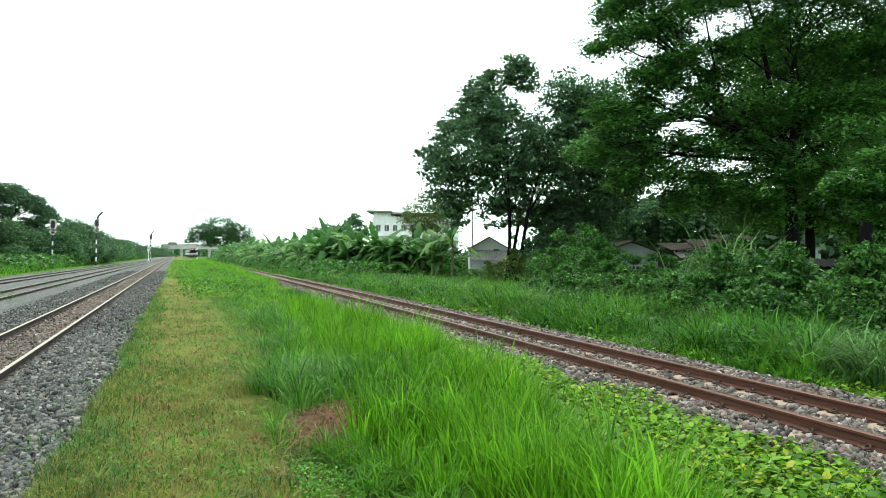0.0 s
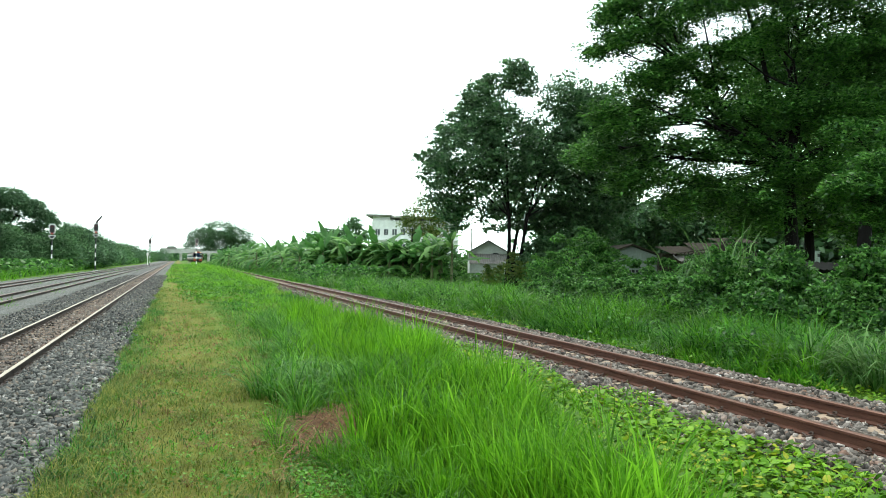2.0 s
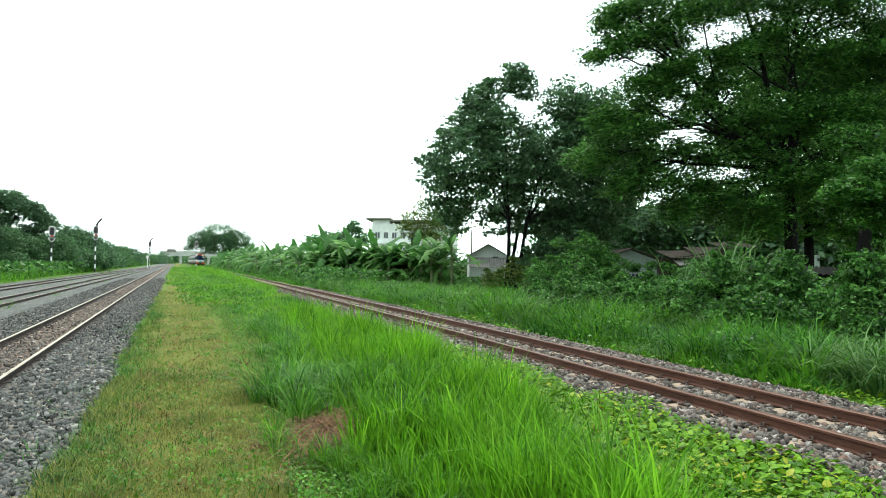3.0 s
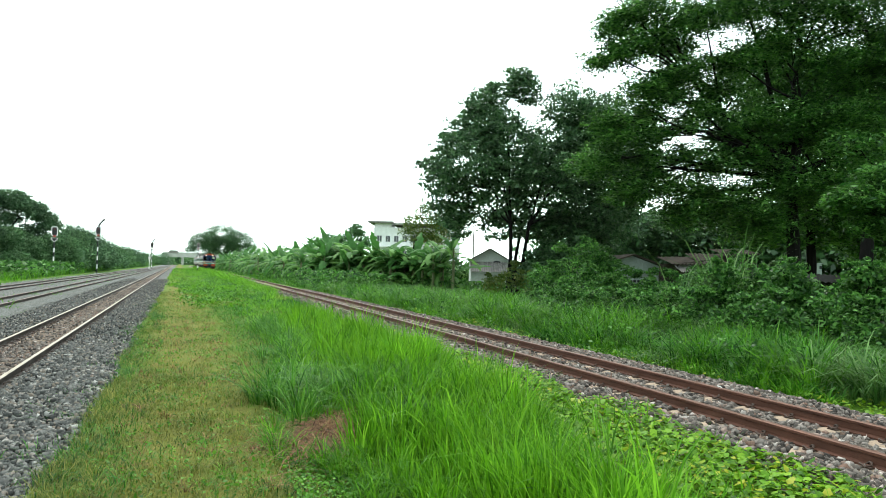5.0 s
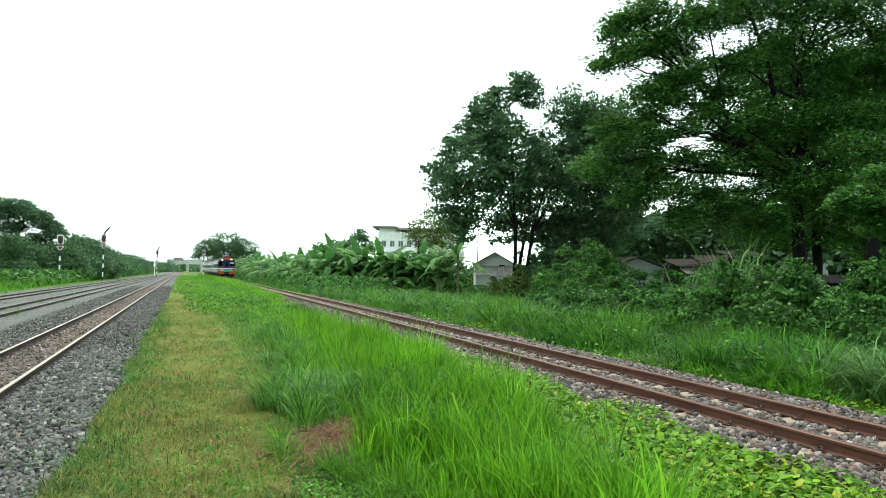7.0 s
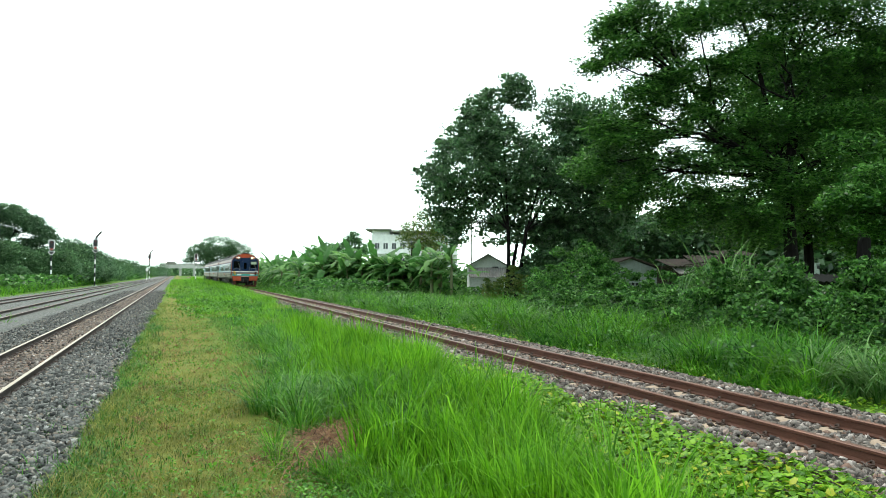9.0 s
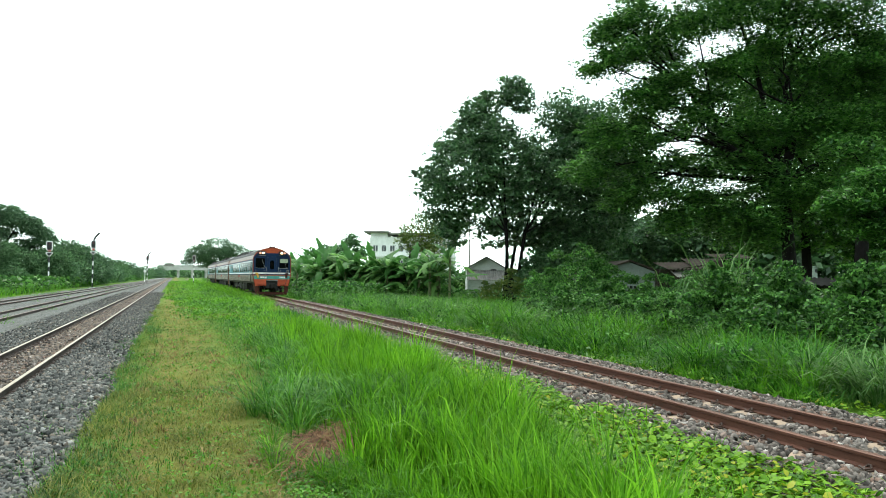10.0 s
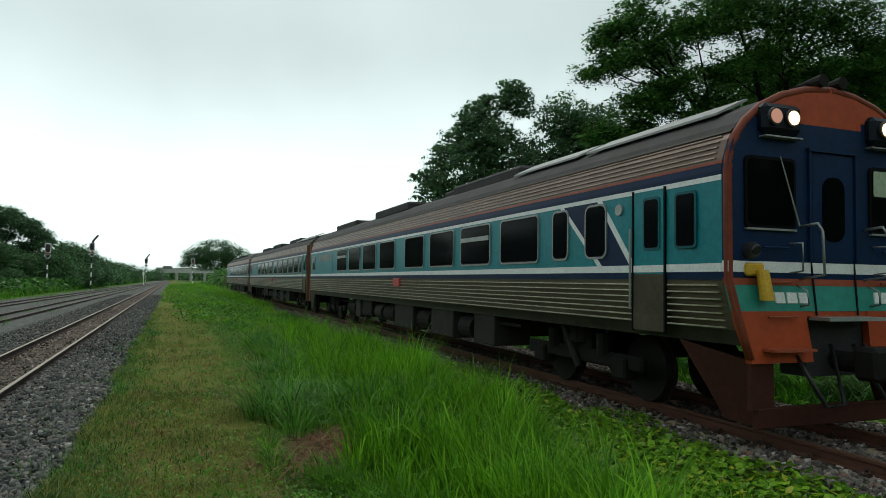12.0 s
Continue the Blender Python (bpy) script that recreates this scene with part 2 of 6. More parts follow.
def box(bm, x0, x1, y0, y1, z0, z1, bevel=0.0, mat=0):
    vs = [bm.verts.new(p) for p in ((x0, y0, z0), (x1, y0, z0), (x1, y1, z0), (x0, y1, z0), (x0, y0, z1), (x1, y0, z1), (x1, y1, z1), (x0, y1, z1))]
    fs = [bm.faces.new([vs[i] for i in q]) for q in ((0, 3, 2, 1), (4, 5, 6, 7), (0, 1, 5, 4), (1, 2, 6, 5), (2, 3, 7, 6), (3, 0, 4, 7))]
    for f in fs:
        f.material_index = mat
    if bevel:
        es = {e for f in fs for e in f.edges}
        bmesh.ops.bevel(bm, geom=list(es), offset=bevel, segments=1, affect="EDGES")
    return bm


def boxes(*rows, bevel=0.0):
    bm = bmesh.new()
    for r in rows:
        box(bm, *r, bevel=bevel)
    return bm


def tube(bm, a, b, r0, r1, seg=8, caps=True):
    a, b = Vector(a), Vector(b)
    d = (b - a).normalized()
    u = d.orthogonal().normalized()
    w = d.cross(u)
    r = [[bm.verts.new(p + (u * math.cos(i * math.tau / seg) + w * math.sin(i * math.tau / seg)) * rr) for i in range(seg)] for p, rr in ((a, r0), (b, r1))]
    for i in range(seg):
        j = (i + 1) % seg
        bm.faces.new((r[0][i], r[0][j], r[1][j], r[1][i]))
    if caps:
        bm.faces.new(r[0][::-1])
        bm.faces.new(r[1])
    return bm


def bent(bm, pts, radii, seg=6):
    """A tapering round limb along points."""
    rings = []
    for i, p in enumerate(pts):
        p = Vector(p)
        d = (Vector(pts[min(i + 1, len(pts) - 1)]) - Vector(pts[max(i - 1, 0)])).normalized()
        u = d.cross(Vector((0.31, 0.17, 0.93))).normalized()
        w = d.cross(u)
        rings.append([bm.verts.new(p + (u * math.cos(k * math.tau / seg) + w * math.sin(k * math.tau / seg)) * radii[i]) for k in range(seg)])
    for a, b in zip(rings, rings[1:]):
        for k in range(seg):
            bm.faces.new((a[k], a[(k + 1) % seg], b[(k + 1) % seg], b[k]))
    bm.faces.new(rings[-1])
    bm.faces.new(rings[0][::-1])
    return bm


def many(name, verts, quads, material, parent=None, label="", tris=None):
    """A mesh of very many pieces from arrays."""
    me = bpy.data.meshes.new(name)
    verts = np.asarray(verts, np.float32).reshape(-1, 3)
    quads = np.asarray(quads, np.int32).reshape(-1, 4)
    tris = np.zeros((0, 3), np.int32) if tris is None else np.asarray(tris, np.int32).reshape(-1, 3)
    loops = np.concatenate([quads.ravel(), tris.ravel()])
    starts = np.concatenate([np.arange(len(quads)) * 4, len(quads) * 4 + np.arange(len(tris)) * 3])
    me.vertices.add(len(verts))
    me.vertices.foreach_set("co", verts.ravel())
    me.loops.add(len(loops))
    me.loops.foreach_set("vertex_index", loops)
    me.polygons.add(len(starts))
    me.polygons.foreach_set("loop_start", starts.astype(np.int32))
    me.update(calc_edges=True)
    me.validate()
    return dress(name, me, material, parent, label)


rng = np.random.default_rng(7)


def unit(v):
    return v / (np.linalg.norm(v, axis=-1, keepdims=True) + 1e-9)


def soft(x, y, scale, seed=0.0):
    """A smooth random field in about -1..1, made of waves."""
    s = 0
    for k, (a, b, w) in enumerate(((1.0, 0.6, 1.0), (-0.7, 1.3, 0.8), (1.9, -1.1, 0.6), (0.4, 2.3, 0.5), (-2.7, -1.8, 0.35))):
        s = s + w * np.sin((a * x + b * y) / scale + seed * (k + 1.7) + k * 2.1)
    return s / 1.9


def leaf_cloud(name, c, size, material, parent=None, label="", flat=0.3, aspect=0.5, vary=0.35):
    """Folded, pointed leaves at the centres c; flat: 1 lays them level, 0 turns them any way."""
    n = len(c)
    d = rng.normal(size=(n, 3))
    d[:, 2] *= (1 - flat)
    d = unit(d)
    up = unit(rng.normal(size=(n, 3)) * (1 - flat) + np.array([0, 0, 1.0]) * (0.4 + flat))
    w = unit(np.cross(d, up))
    nrm = np.cross(w, d)
    s = (size * (1 + vary * rng.normal(size=n))).clip(size * 0.4, size * 2)[:, None]
    v = np.stack([c - d * s * 0.5, c + w * s * aspect * 0.5 - d * s * 0.05 + nrm * s * 0.1, c + d * s * 0.5 - nrm * s * 0.08, c - w * s * aspect * 0.5 - d * s * 0.05 + nrm * s * 0.1], 1)
    return many(name, v, np.arange(4 * n), material, parent, label)


def blades(name, base, height, width, material, parent=None, label="", lean=0.35, vary=0.3, az=None):
    """Grass blades that bend over, in three steps up to a point."""
    n = len(base)
    width = np.full(n, float(width))
    h = height * (1 + vary * rng.normal(size=n)).clip(0.35, 1.7)
    az = rng.uniform(0, math.tau, n) if az is None else az
    d = np.stack([np.cos(az), np.sin(az), 0 * az], 1)
    w = np.stack([-np.sin(az + rng.normal(size=n) * 0.5), np.cos(az), 0 * az], 1)
    ln = (lean * (0.4 + rng.random(n) * 1.2))
    rows = []
    for t, ww in ((0.0, 0.8), (0.4, 1.0), (0.75, 0.75)):
        p = base + d * (h * ln * t ** 2)[:, None] + np.stack([0 * h, 0 * h, h * t * (1 - 0.25 * ln * t)], 1)
        rows += [p - w * (width * ww / 2 * (0.7 + 0.6 * rng.random(n)))[:, None], p + w * (width * ww / 2)[:, None]]
    rows.append(base + d * (h * ln * 1.15)[:, None] + np.stack([0 * h, 0 * h, h * (1 - 0.33 * ln)], 1))
    v = np.stack(rows, 1)
    k = np.arange(n)[:, None] * 7
    q = np.concatenate([k + [0, 1, 3, 2], k + [2, 3, 5, 4]], 1)
    return many(name, v, q, material, parent, label, tris=k + [4, 5, 6])


def stones(name, xy, z, size, material, parent=None, label=""):
    n = len(xy)
    cube = np.array([(-1, -1, -1), (1, -1, -1), (1, 1, -1), (-1, 1, -1), (-1, -1, 1), (1, -1, 1), (1, 1, 1), (-1, 1, 1)], float) * 0.5
    v = cube[None] * (1 + 0.35 * rng.normal(size=(n, 8, 3))).clip(0.3, 1.7)
    s = size * (0.6 + 0.8 * rng.random((n, 1, 3))) * (0.75 + 0.5 * rng.random((n, 1, 1)))
    v = v * s
    for ax in ((0, 1), (1, 2)):
        a = rng.uniform(0, math.tau, n)[:, None]
        p, q = v[..., ax[0]].copy(), v[..., ax[1]].copy()
        v[..., ax[0]], v[..., ax[1]] = p * np.cos(a) - q * np.sin(a), p * np.sin(a) + q * np.cos(a)
    v += np.stack([xy[:, 0], xy[:, 1], z], 1)[:, None]
    k = np.arange(n)[:, None] * 8
    q = np.concatenate([k + f for f in ([0, 3, 2, 1], [4, 5, 6, 7], [0, 1, 5, 4], [1, 2, 6, 5], [2, 3, 7, 6], [3, 0, 4, 7])], 1)
    return many(name, v, q, material, parent, label)


# ---------------- the lie of the land ----------------
def rail_x(y):
    """The branch track's centre line, very slightly curved."""
    y = np.asarray(y, float)
    return 6.75 - 0.00042 * np.maximum(0, 32 - y) ** 2 - 0.0000285 * np.maximum(0, y - 55) ** 2


LEFT_X, LEFT_TOP = -2.9, -0.20


def land(x, y):
    x, y = np.asarray(x, float), np.asarray(y, float)
    z = -0.30 + 0.03 * soft(x, y, 1.6)
    z = z - 0.10 * np.clip((-0.5 - x) / 0.8, 0, 1)
    z = z + 0.10 * np.exp(-((x - rail_x(y)) / 1.9) ** 4)
    z = z - 0.35 * np.clip((x - 13) / 8, 0, 1) + 0.25 * np.clip((x - 34) / 6, 0, 1)
    return z


def spread(n, x0, x1, y0, y1, power=1.0):
    """Random places, denser towards y0 for power above 1."""
    return np.stack([rng.uniform(x0, x1, n), y0 + (y1 - y0) * rng.random(n) ** power], 1)

# ---------------- ground ----------------
def build_ground():
    xs = np.concatenate([-np.geomspace(1600, 16, 14), np.arange(-14, 26, 0.5), np.geomspace(27, 1600, 14)])
    ys = np.concatenate([-np.geomspace(600, 6, 8), np.arange(-4, 60, 0.5), np.geomspace(61, 3000, 30)])
    gx, gy = np.meshgrid(xs, ys)
    v = np.stack([gx, gy, land(gx, gy)], -1).reshape(-1, 3)
    nx, ny = len(xs), len(ys)
    i = (np.arange(ny - 1)[:, None] * nx + np.arange(nx - 1)[None]).ravel()
    ob = many("ground", v, np.stack([i, i + 1, i + nx + 1, i + nx], 1), M_ground)
    tagged(ob, "green and dry grassy soil between the railway tracks", "ground", kind="structure")


def bed(name, xa, xb, ys, ztop, material, label):
    """A ballast bed between two edges, with sloped shoulders."""
    v, f = [], []
    for y in ys:
        a, b = xa(y), xb(y)
        w = 0.10 * math.sin(y * 1.7) + 0.08 * math.sin(y * 4.1)
        v += [(a - 0.35 + w, y, ztop - 0.30), (a + w * 0.5, y, ztop), ((a + b) / 2, y, ztop + 0.015), (b + w * 0.5, y, ztop), (b + 0.35 - w, y, ztop - 0.30)]
    for k in range(len(ys) - 1):
        for j in range(4):
            f.append((5 * k + j, 5 * k + j + 1, 5 * k + j + 6, 5 * k + j + 5))
    return tagged(put(name, v, f, material), label, "ballast", kind="structure")


build_ground()
long_ys = [float(v) for v in np.concatenate([np.arange(-20, 80, 1.0), np.geomspace(81, 420, 30)])]
bed("main_ballast", lambda y: -5.1, lambda y: -1.0 - 0.004 * min(y, 90), long_ys, -0.365, M_gravel, "grey crushed-stone ballast bed under the main track")
bed("yard_ballast", lambda y: -13.2 + 0.02 * min(y, 200), lambda y: -5.2, long_ys, -0.345, M_gravel_far, "pale flat ballast of the sidings")
bed("branch_ballast", lambda y: float(rail_x(y)) - 1.25, lambda y: float(rail_x(y)) + (1.75 if y < 45 else 1.35), [y for y in long_ys if y < 330], -0.178, M_gravel_r, "brownish ballast bed under the rusty branch track")
bed("rusty_ballast", lambda y: LEFT_X - 0.42, lambda y: LEFT_X + 0.42, long_ys, -0.352, M_between, "rust-brown ballast between the main track's rails")


# ---------------- tracks ----------------
def rail(bm, xf, ys, top, mats=(0, 1)):
    """A flat-bottomed rail swept along y."""
    prof = [(-0.058, -0.145), (0.058, -0.145), (0.058, -0.128), (0.012, -0.112), (0.010, -0.045), (0.034, -0.034), (0.034, -0.008), (0.026, 0.0), (-0.026, 0.0), (-0.034, -0.008), (-0.034, -0.034), (-0.010, -0.045), (-0.012, -0.112), (-0.058, -0.128)]
    rows = [[bm.verts.new((float(xf(y)) + px, y, top + pz)) for px, pz in prof] for y in ys]
    n = len(prof)
    for a, b in zip(rows, rows[1:]):
        for k in range(n):
            f = bm.faces.new((a[k], a[(k + 1) % n], b[(k + 1) % n], b[k]))
            f.material_index = mats[1] if k in (6, 7, 8) else mats[0]
    bm.faces.new(rows[0])
    bm.faces.new(rows[-1][::-1])
    return bm


def sleeper_mesh(name, w=1.9, material=None):
    bm = bmesh.new()
    prof = [(-w / 2, 0.0), (-w / 2, 0.17), (-0.70, 0.205), (-0.35, 0.205), (-0.2, 0.175), (0.2, 0.175), (0.35, 0.205), (0.70, 0.205), (w / 2, 0.17), (w / 2, 0.0)]
    rows = [[bm.verts.new((x, y, z)) for x, z in prof] for y in (-0.12, 0.12)]
    n = len(prof)
    for k in range(n):
        bm.faces.new((rows[0][k], rows[0][(k + 1) % n], rows[1][(k + 1) % n], rows[1][k]))
    bm.faces.new(rows[0][::-1])
    bm.faces.new(rows[1])
    bmesh.ops.recalc_face_normals(bm, faces=bm.faces)
    me = bpy.data.meshes.new(name)
    bm.to_mesh(me)
    bm.free()
    me.materials.append(material or M_sleeper)
    return me


def clip_mesh():
    bm = bmesh.new()
    pts = [(-0.03, -0.06, 0.0), (-0.035, -0.02, 0.04), (0.0, 0.03, 0.05), (0.04, 0.06, 0.035), (0.07, 0.02, 0.015), (0.05, -0.04, 0.03), (0.02, -0.07, 0.02)]
    bent(bm, pts, [0.011] * 7, 5)
    box(bm, -0.02, 0.06, -0.05, 0.05, -0.02, 0.008)
    me = bpy.data.meshes.new("clip")
    bm.to_mesh(me)
    bm.free()
    me.materials.append(M_clip)
    return me


def track(label, xf, top, ys, mats, y0, y1, clip_to, group):
    t = thing("railway_track", pose(0, 0, 0), label, "railway track", group)
    for s in (-0.5325, 0.5325):
        part("rail", rail(bmesh.new(), lambda y: xf(y) + s, ys, top), list(mats), t)
    sm, cm = sleeper_mesh("sleeper"), clip_mesh()
    y = y0
    while y < y1:
        o = new("sleeper", sm)
        o.parent = t
        x = float(xf(y))
        o.matrix_basis = pose(x + random.uniform(-0.02, 0.02), y, top - 0.145 - 0.205, 0, 0, random.uniform(-1.2, 1.2))
        if y < clip_to:
            for s in (-0.5325, 0.5325):
                for side in (-1, 1):
                    c = new("clip", cm)
                    c.parent = t
                    c.matrix_basis = pose(x + s + side * 0.065, y, top - 0.14, 0, 0, 0 if side > 0 else 180)
        y += 0.61
    return t


ys_r = [float(v) for v in np.concatenate([np.arange(-24, 60, 2.0), np.geomspace(61, 330, 24)])]
ys_l = [float(v) for v in np.concatenate([np.arange(-24, 60, 6.0), np.geomspace(61, 420, 14)])]
track("rusty little-used railway track on brown ballast", lambda y: rail_x(y), 0.0, ys_r, (M_rust, M_worn), -6.0, 70.0, 26.0, "railway tracks")
track("railway track with polished rails on grey ballast", lambda y: LEFT_X, LEFT_TOP, ys_l, (M_dark_rust, M_shine), -6.0, 75.0, 30.0, "railway tracks")
track("siding track with dull brown rails", lambda y: -6.85 + 0.0075 * min(max(0, y - 20), 280), LEFT_TOP - 0.02, ys_l, (M_dark_rust, M_worn), 16.0, 110.0, 0.0, "railway tracks")
track("outer siding track that joins its neighbour", lambda y: -10.75 + 0.0205 * min(y, 225), LEFT_TOP - 0.03, [v for v in ys_l if v < 230], (M_dark_rust, M_worn), 30.0, 110.0, 0.0, "railway tracks")


# ---------------- ballast stones ----------------
def lay_stones():
    xy = np.concatenate([spread(38000, -4.6, -0.7, 4.8, 17, 1.4), spread(16000, -4.9, -0.8, 16, 42, 1.3), spread(9000, -5.0, -0.9, 40, 78, 1.1)])
    edge = -0.95 + 0.13 * soft(xy[:, 0] * 0, xy[:, 1], 0.9)
    keep = (xy[:, 0] < edge + rng.normal(size=len(xy)) * 0.06) & (np.abs(np.abs(xy[:, 0] - LEFT_X) - 0.5325) > 0.085)
    xy = xy[keep]
    inner = np.abs(xy[:, 0] - LEFT_X) < 0.46
    on = ((xy[:, 1] + 6.0) / 0.61) % 1.0
    on = np.minimum(on, 1 - on) * 0.61 < 0.13
    xy = xy[~(inner & on)]
    z = -0.35 + 0.02 * (np.abs(xy[:, 0] - LEFT_X) > 0.6) - 0.27 * np.clip((xy[:, 0] + 1.05) / 0.35, 0, 1) * 0.5 + rng.normal(size=len(xy)) * 0.012
    inner = np.abs(xy[:, 0] - LEFT_X) < 0.46
    ob = stones("ballast_stones", xy[inner], z[inner], 0.038, M_stone_r)
    tagged(ob, "rust-stained stones between the main track's rails", "gravel", kind="stuff")
    xy, z = xy[~inner], z[~inner]
    ob = stones("ballast_stones", xy, z, 0.038, M_stone)
    tagged(ob, "loose grey crushed stones beside the main track", "gravel", kind="stuff")
    xy = np.concatenate([spread(34000, -1.75, 2.15, 2.5, 17, 1.25), spread(13500, -1.75, 2.1, 16, 48, 1.3)])
    off = xy[:, 0].copy()
    keep = (np.abs(np.abs(off) - 0.5325) > 0.08)
    xy, off = xy[keep], off[keep]
    xy[:, 0] += rail_x(xy[:, 1])
    z = -0.155 - 0.015 * (np.abs(off) < 0.5) - 0.14 * np.clip((np.abs(off) - np.where(off > 0, 1.6, 1.15)) / 0.5, 0, 1) + rng.normal(size=len(xy)) * 0.012
    on = ((xy[:, 1] + 6.0) / 0.61) % 1.0
    on = np.minimum(on, 1 - on) * 0.61 < 0.13
    keep = ~(on & (np.abs(off) < 0.95) & (rng.random(len(xy)) < 0.86))
    ob = stones("ballast_stones", xy[keep], z[keep], 0.042, M_stone_r)
    tagged(ob, "loose grey and rusty stones between and beside the rails", "gravel", kind="stuff")


lay_stones()


# ---------------- grass ----------------
def on_land(xy, dz=0.0):
    return np.stack([xy[:, 0], xy[:, 1], land(xy[:, 0], xy[:, 1]) + dz], 1)


def field(name, label, xy, height, width, material, lean=0.35, vary=0.3):
    ob = blades(name, on_land(xy), height, width, material, lean=lean, vary=vary)
    return tagged(ob, label, "grass", kind="stuff")


def tufted(name, label, centres, per, radius, height, width, material, lean=0.6, vary=0.3):
    """Tufts whose blades fan out from their middles; height may differ from tuft to tuft."""
    n = len(centres)
    az = rng.uniform(0, math.tau, n * per)
    r = rng.random(n * per) ** 0.7 * np.repeat(radius * (0.6 + 0.8 * rng.random(n)), per)
    xy = np.repeat(centres, per, 0) + np.stack([np.cos(az), np.sin(az)], 1) * r[:, None]
    h = np.repeat(np.broadcast_to(height, (n,)) * (0.75 + 0.5 * rng.random(n)), per)
    ob = blades(name, on_land(xy), h, width, material, lean=lean, vary=vary, az=az + 0.5 * rng.normal(size=n * per))
    return tagged(ob, label, "grass", kind="stuff")


def tall_edge(y):
    """Where the tall grass begins, beside the trodden strip."""
    return np.interp(y, [3, 9, 13, 18, 24], [1.65, 1.75, 2.0, 2.45, 3.0]) + 0.32 * soft(0 * y, y, 1.1, 0.4)


def scrub_edge(y):
    """Where the bushes begin beyond the branch track."""
    return np.interp(y, [6, 11.5, 16, 21, 26, 32], [15.0, 13.4, 12.2, 12.3, 14.2, 17.0]) + 0.4 * soft(0 * np.asarray(y, float), y, 0.9, 5.1)


def lay_grass():
    # tall bright grass before the branch track, in tufts
    xy = np.concatenate([spread(1500, 1.2, 5.4, 3.2, 15, 1.15), spread(520, 1.2, 5.2, 14, 24, 1.0)])
    x, y = xy.T
    right = np.where(y < 9.5, 3.5 + 0.15 * (y - 4), 4.6) + 0.25 * soft(x * 0, y, 0.8, 2.0)
    bare = ((x - 1.55) / 0.42) ** 2 + ((y - 7.3) / 0.75) ** 2 < 1.0 + 0.3 * soft(x, y, 0.2)
    thin = np.clip((24 - y) / 6, 0.1, 1)
    keep = (x > tall_edge(y)) & (x < right) & ~bare & (rng.random(len(x)) < thin)
    xy, right = xy[keep], right[keep]
    h = 0.52 + 0.17 * soft(xy[:, 0], xy[:, 1], 0.7, 1.0)
    h = h * np.clip((xy[:, 0] - tall_edge(xy[:, 1])) / 0.5, 0.5, 1) * np.clip((right - xy[:, 0]) / 0.5, 0.4, 1)
    hue = soft(xy[:, 0], xy[:, 1], 0.75, 8.3) + 0.3 * rng.normal(size=len(xy))
    tufted("tall_grass", "tall bright green grass growing before the branch track", xy[hue > -0.45], 30, 0.16, h[hue > -0.45], 0.014, M_bright, 0.34)
    tufted("tall_grass", "deeper green tufts among the tall bright grass", xy[hue <= -0.45], 26, 0.17, h[hue <= -0.45] * 0.95, 0.0135, M_lush, 0.6)
    # arching bluish tussocks over the straw and along the edge of the trodden strip
    c = np.concatenate([np.array([2.15, 8.9]) + rng.normal(size=(26, 2)) * [0.28, 0.55],
                        np.stack([tall_edge(np.linspace(8, 22, 44)) + 0.2 * rng.normal(size=44), np.linspace(8, 22, 44)], 1),
                        np.array([1.25, 9.2]) + rng.normal(size=(7, 2)) * [0.15, 0.8]])
    tufted("grass_tussock", "arching bluish green grass tussocks above dead straw", c, 40, 0.14, 0.44, 0.015, M_blue, 0.85, 0.35)
    y = 3.6 + 18 * rng.random(420) ** 1.2
    c = np.stack([tall_edge(y) - 0.28 * rng.random(420) + 0.1 * rng.normal(size=420), y], 1)
    c = c[((c[:, 0] - 1.55) / 0.36) ** 2 + ((c[:, 1] - 7.3) / 0.65) ** 2 > 2.2]
    tufted("grass_tufts", "ragged lower tufts at the edge of the tall grass", c[::2], 20, 0.09, 0.22, 0.009, M_lush, 0.9, 0.45)
    tufted("grass_tufts", "ragged bright tufts at the edge of the tall grass", c[1::2], 18, 0.09, 0.18, 0.009, M_bright, 0.8, 0.45)
    c = np.stack([rng.uniform(1.5, 4.1, 60), rng.uniform(3.6, 17, 60)], 1)
    c = c[c[:, 0] > tall_edge(c[:, 1]) + 0.2]
    tufted("grass_tussock", "long arching blades rising over the tall grass", c, 14, 0.15, 0.62, 0.015, M_bright, 0.95, 0.3)
    # short dry sward
    xy = np.concatenate([spread(60000, -1.05, 2.6, 3.6, 12, 1.25), spread(46000, -1.1, 3.3, 11, 46, 1.5)])
    x, y = xy.T
    keep = (x > -0.95 + 0.14 * soft(x * 0, y, 0.9)) & (x < tall_edge(y) + 0.2) & (soft(x, y, 0.35, 3.0) + rng.normal(size=len(x)) * 0.5 > -0.75)
    xy = xy[keep]
    lump = soft(xy[:, 0], xy[:, 1], 0.22, 5.0)
    h = 0.045 + 0.035 * np.clip(lump, 0, 1.5) + 0.02 * soft(xy[:, 0], xy[:, 1], 0.7, 2.6) + 0.05 * np.clip((-0.45 - xy[:, 0]) / 0.4, 0, 1)
    h = np.maximum(h, 0.025)
    field("short_grass", "short trodden grass, yellow-brown and green", xy, h, 0.006, M_short, 0.9, 0.5)
    c = np.stack([rng.uniform(-0.85, 1.75, 420), 4.0 + 22 * rng.random(420) ** 1.5], 1)
    tufted("grass_tufts", "small green tufts standing in the trodden grass", c[::2], 16, 0.07, 0.075, 0.006, M_lush, 1.1, 0.4)
    c = np.stack([rng.uniform(-0.7, 1.7, 240), 4.0 + 20 * rng.random(240) ** 1.5], 1)
    tufted("grass_tufts", "dry yellow tufts standing in the trodden grass", c, 16, 0.07, 0.075, 0.006, M_straw, 1.3, 0.4)
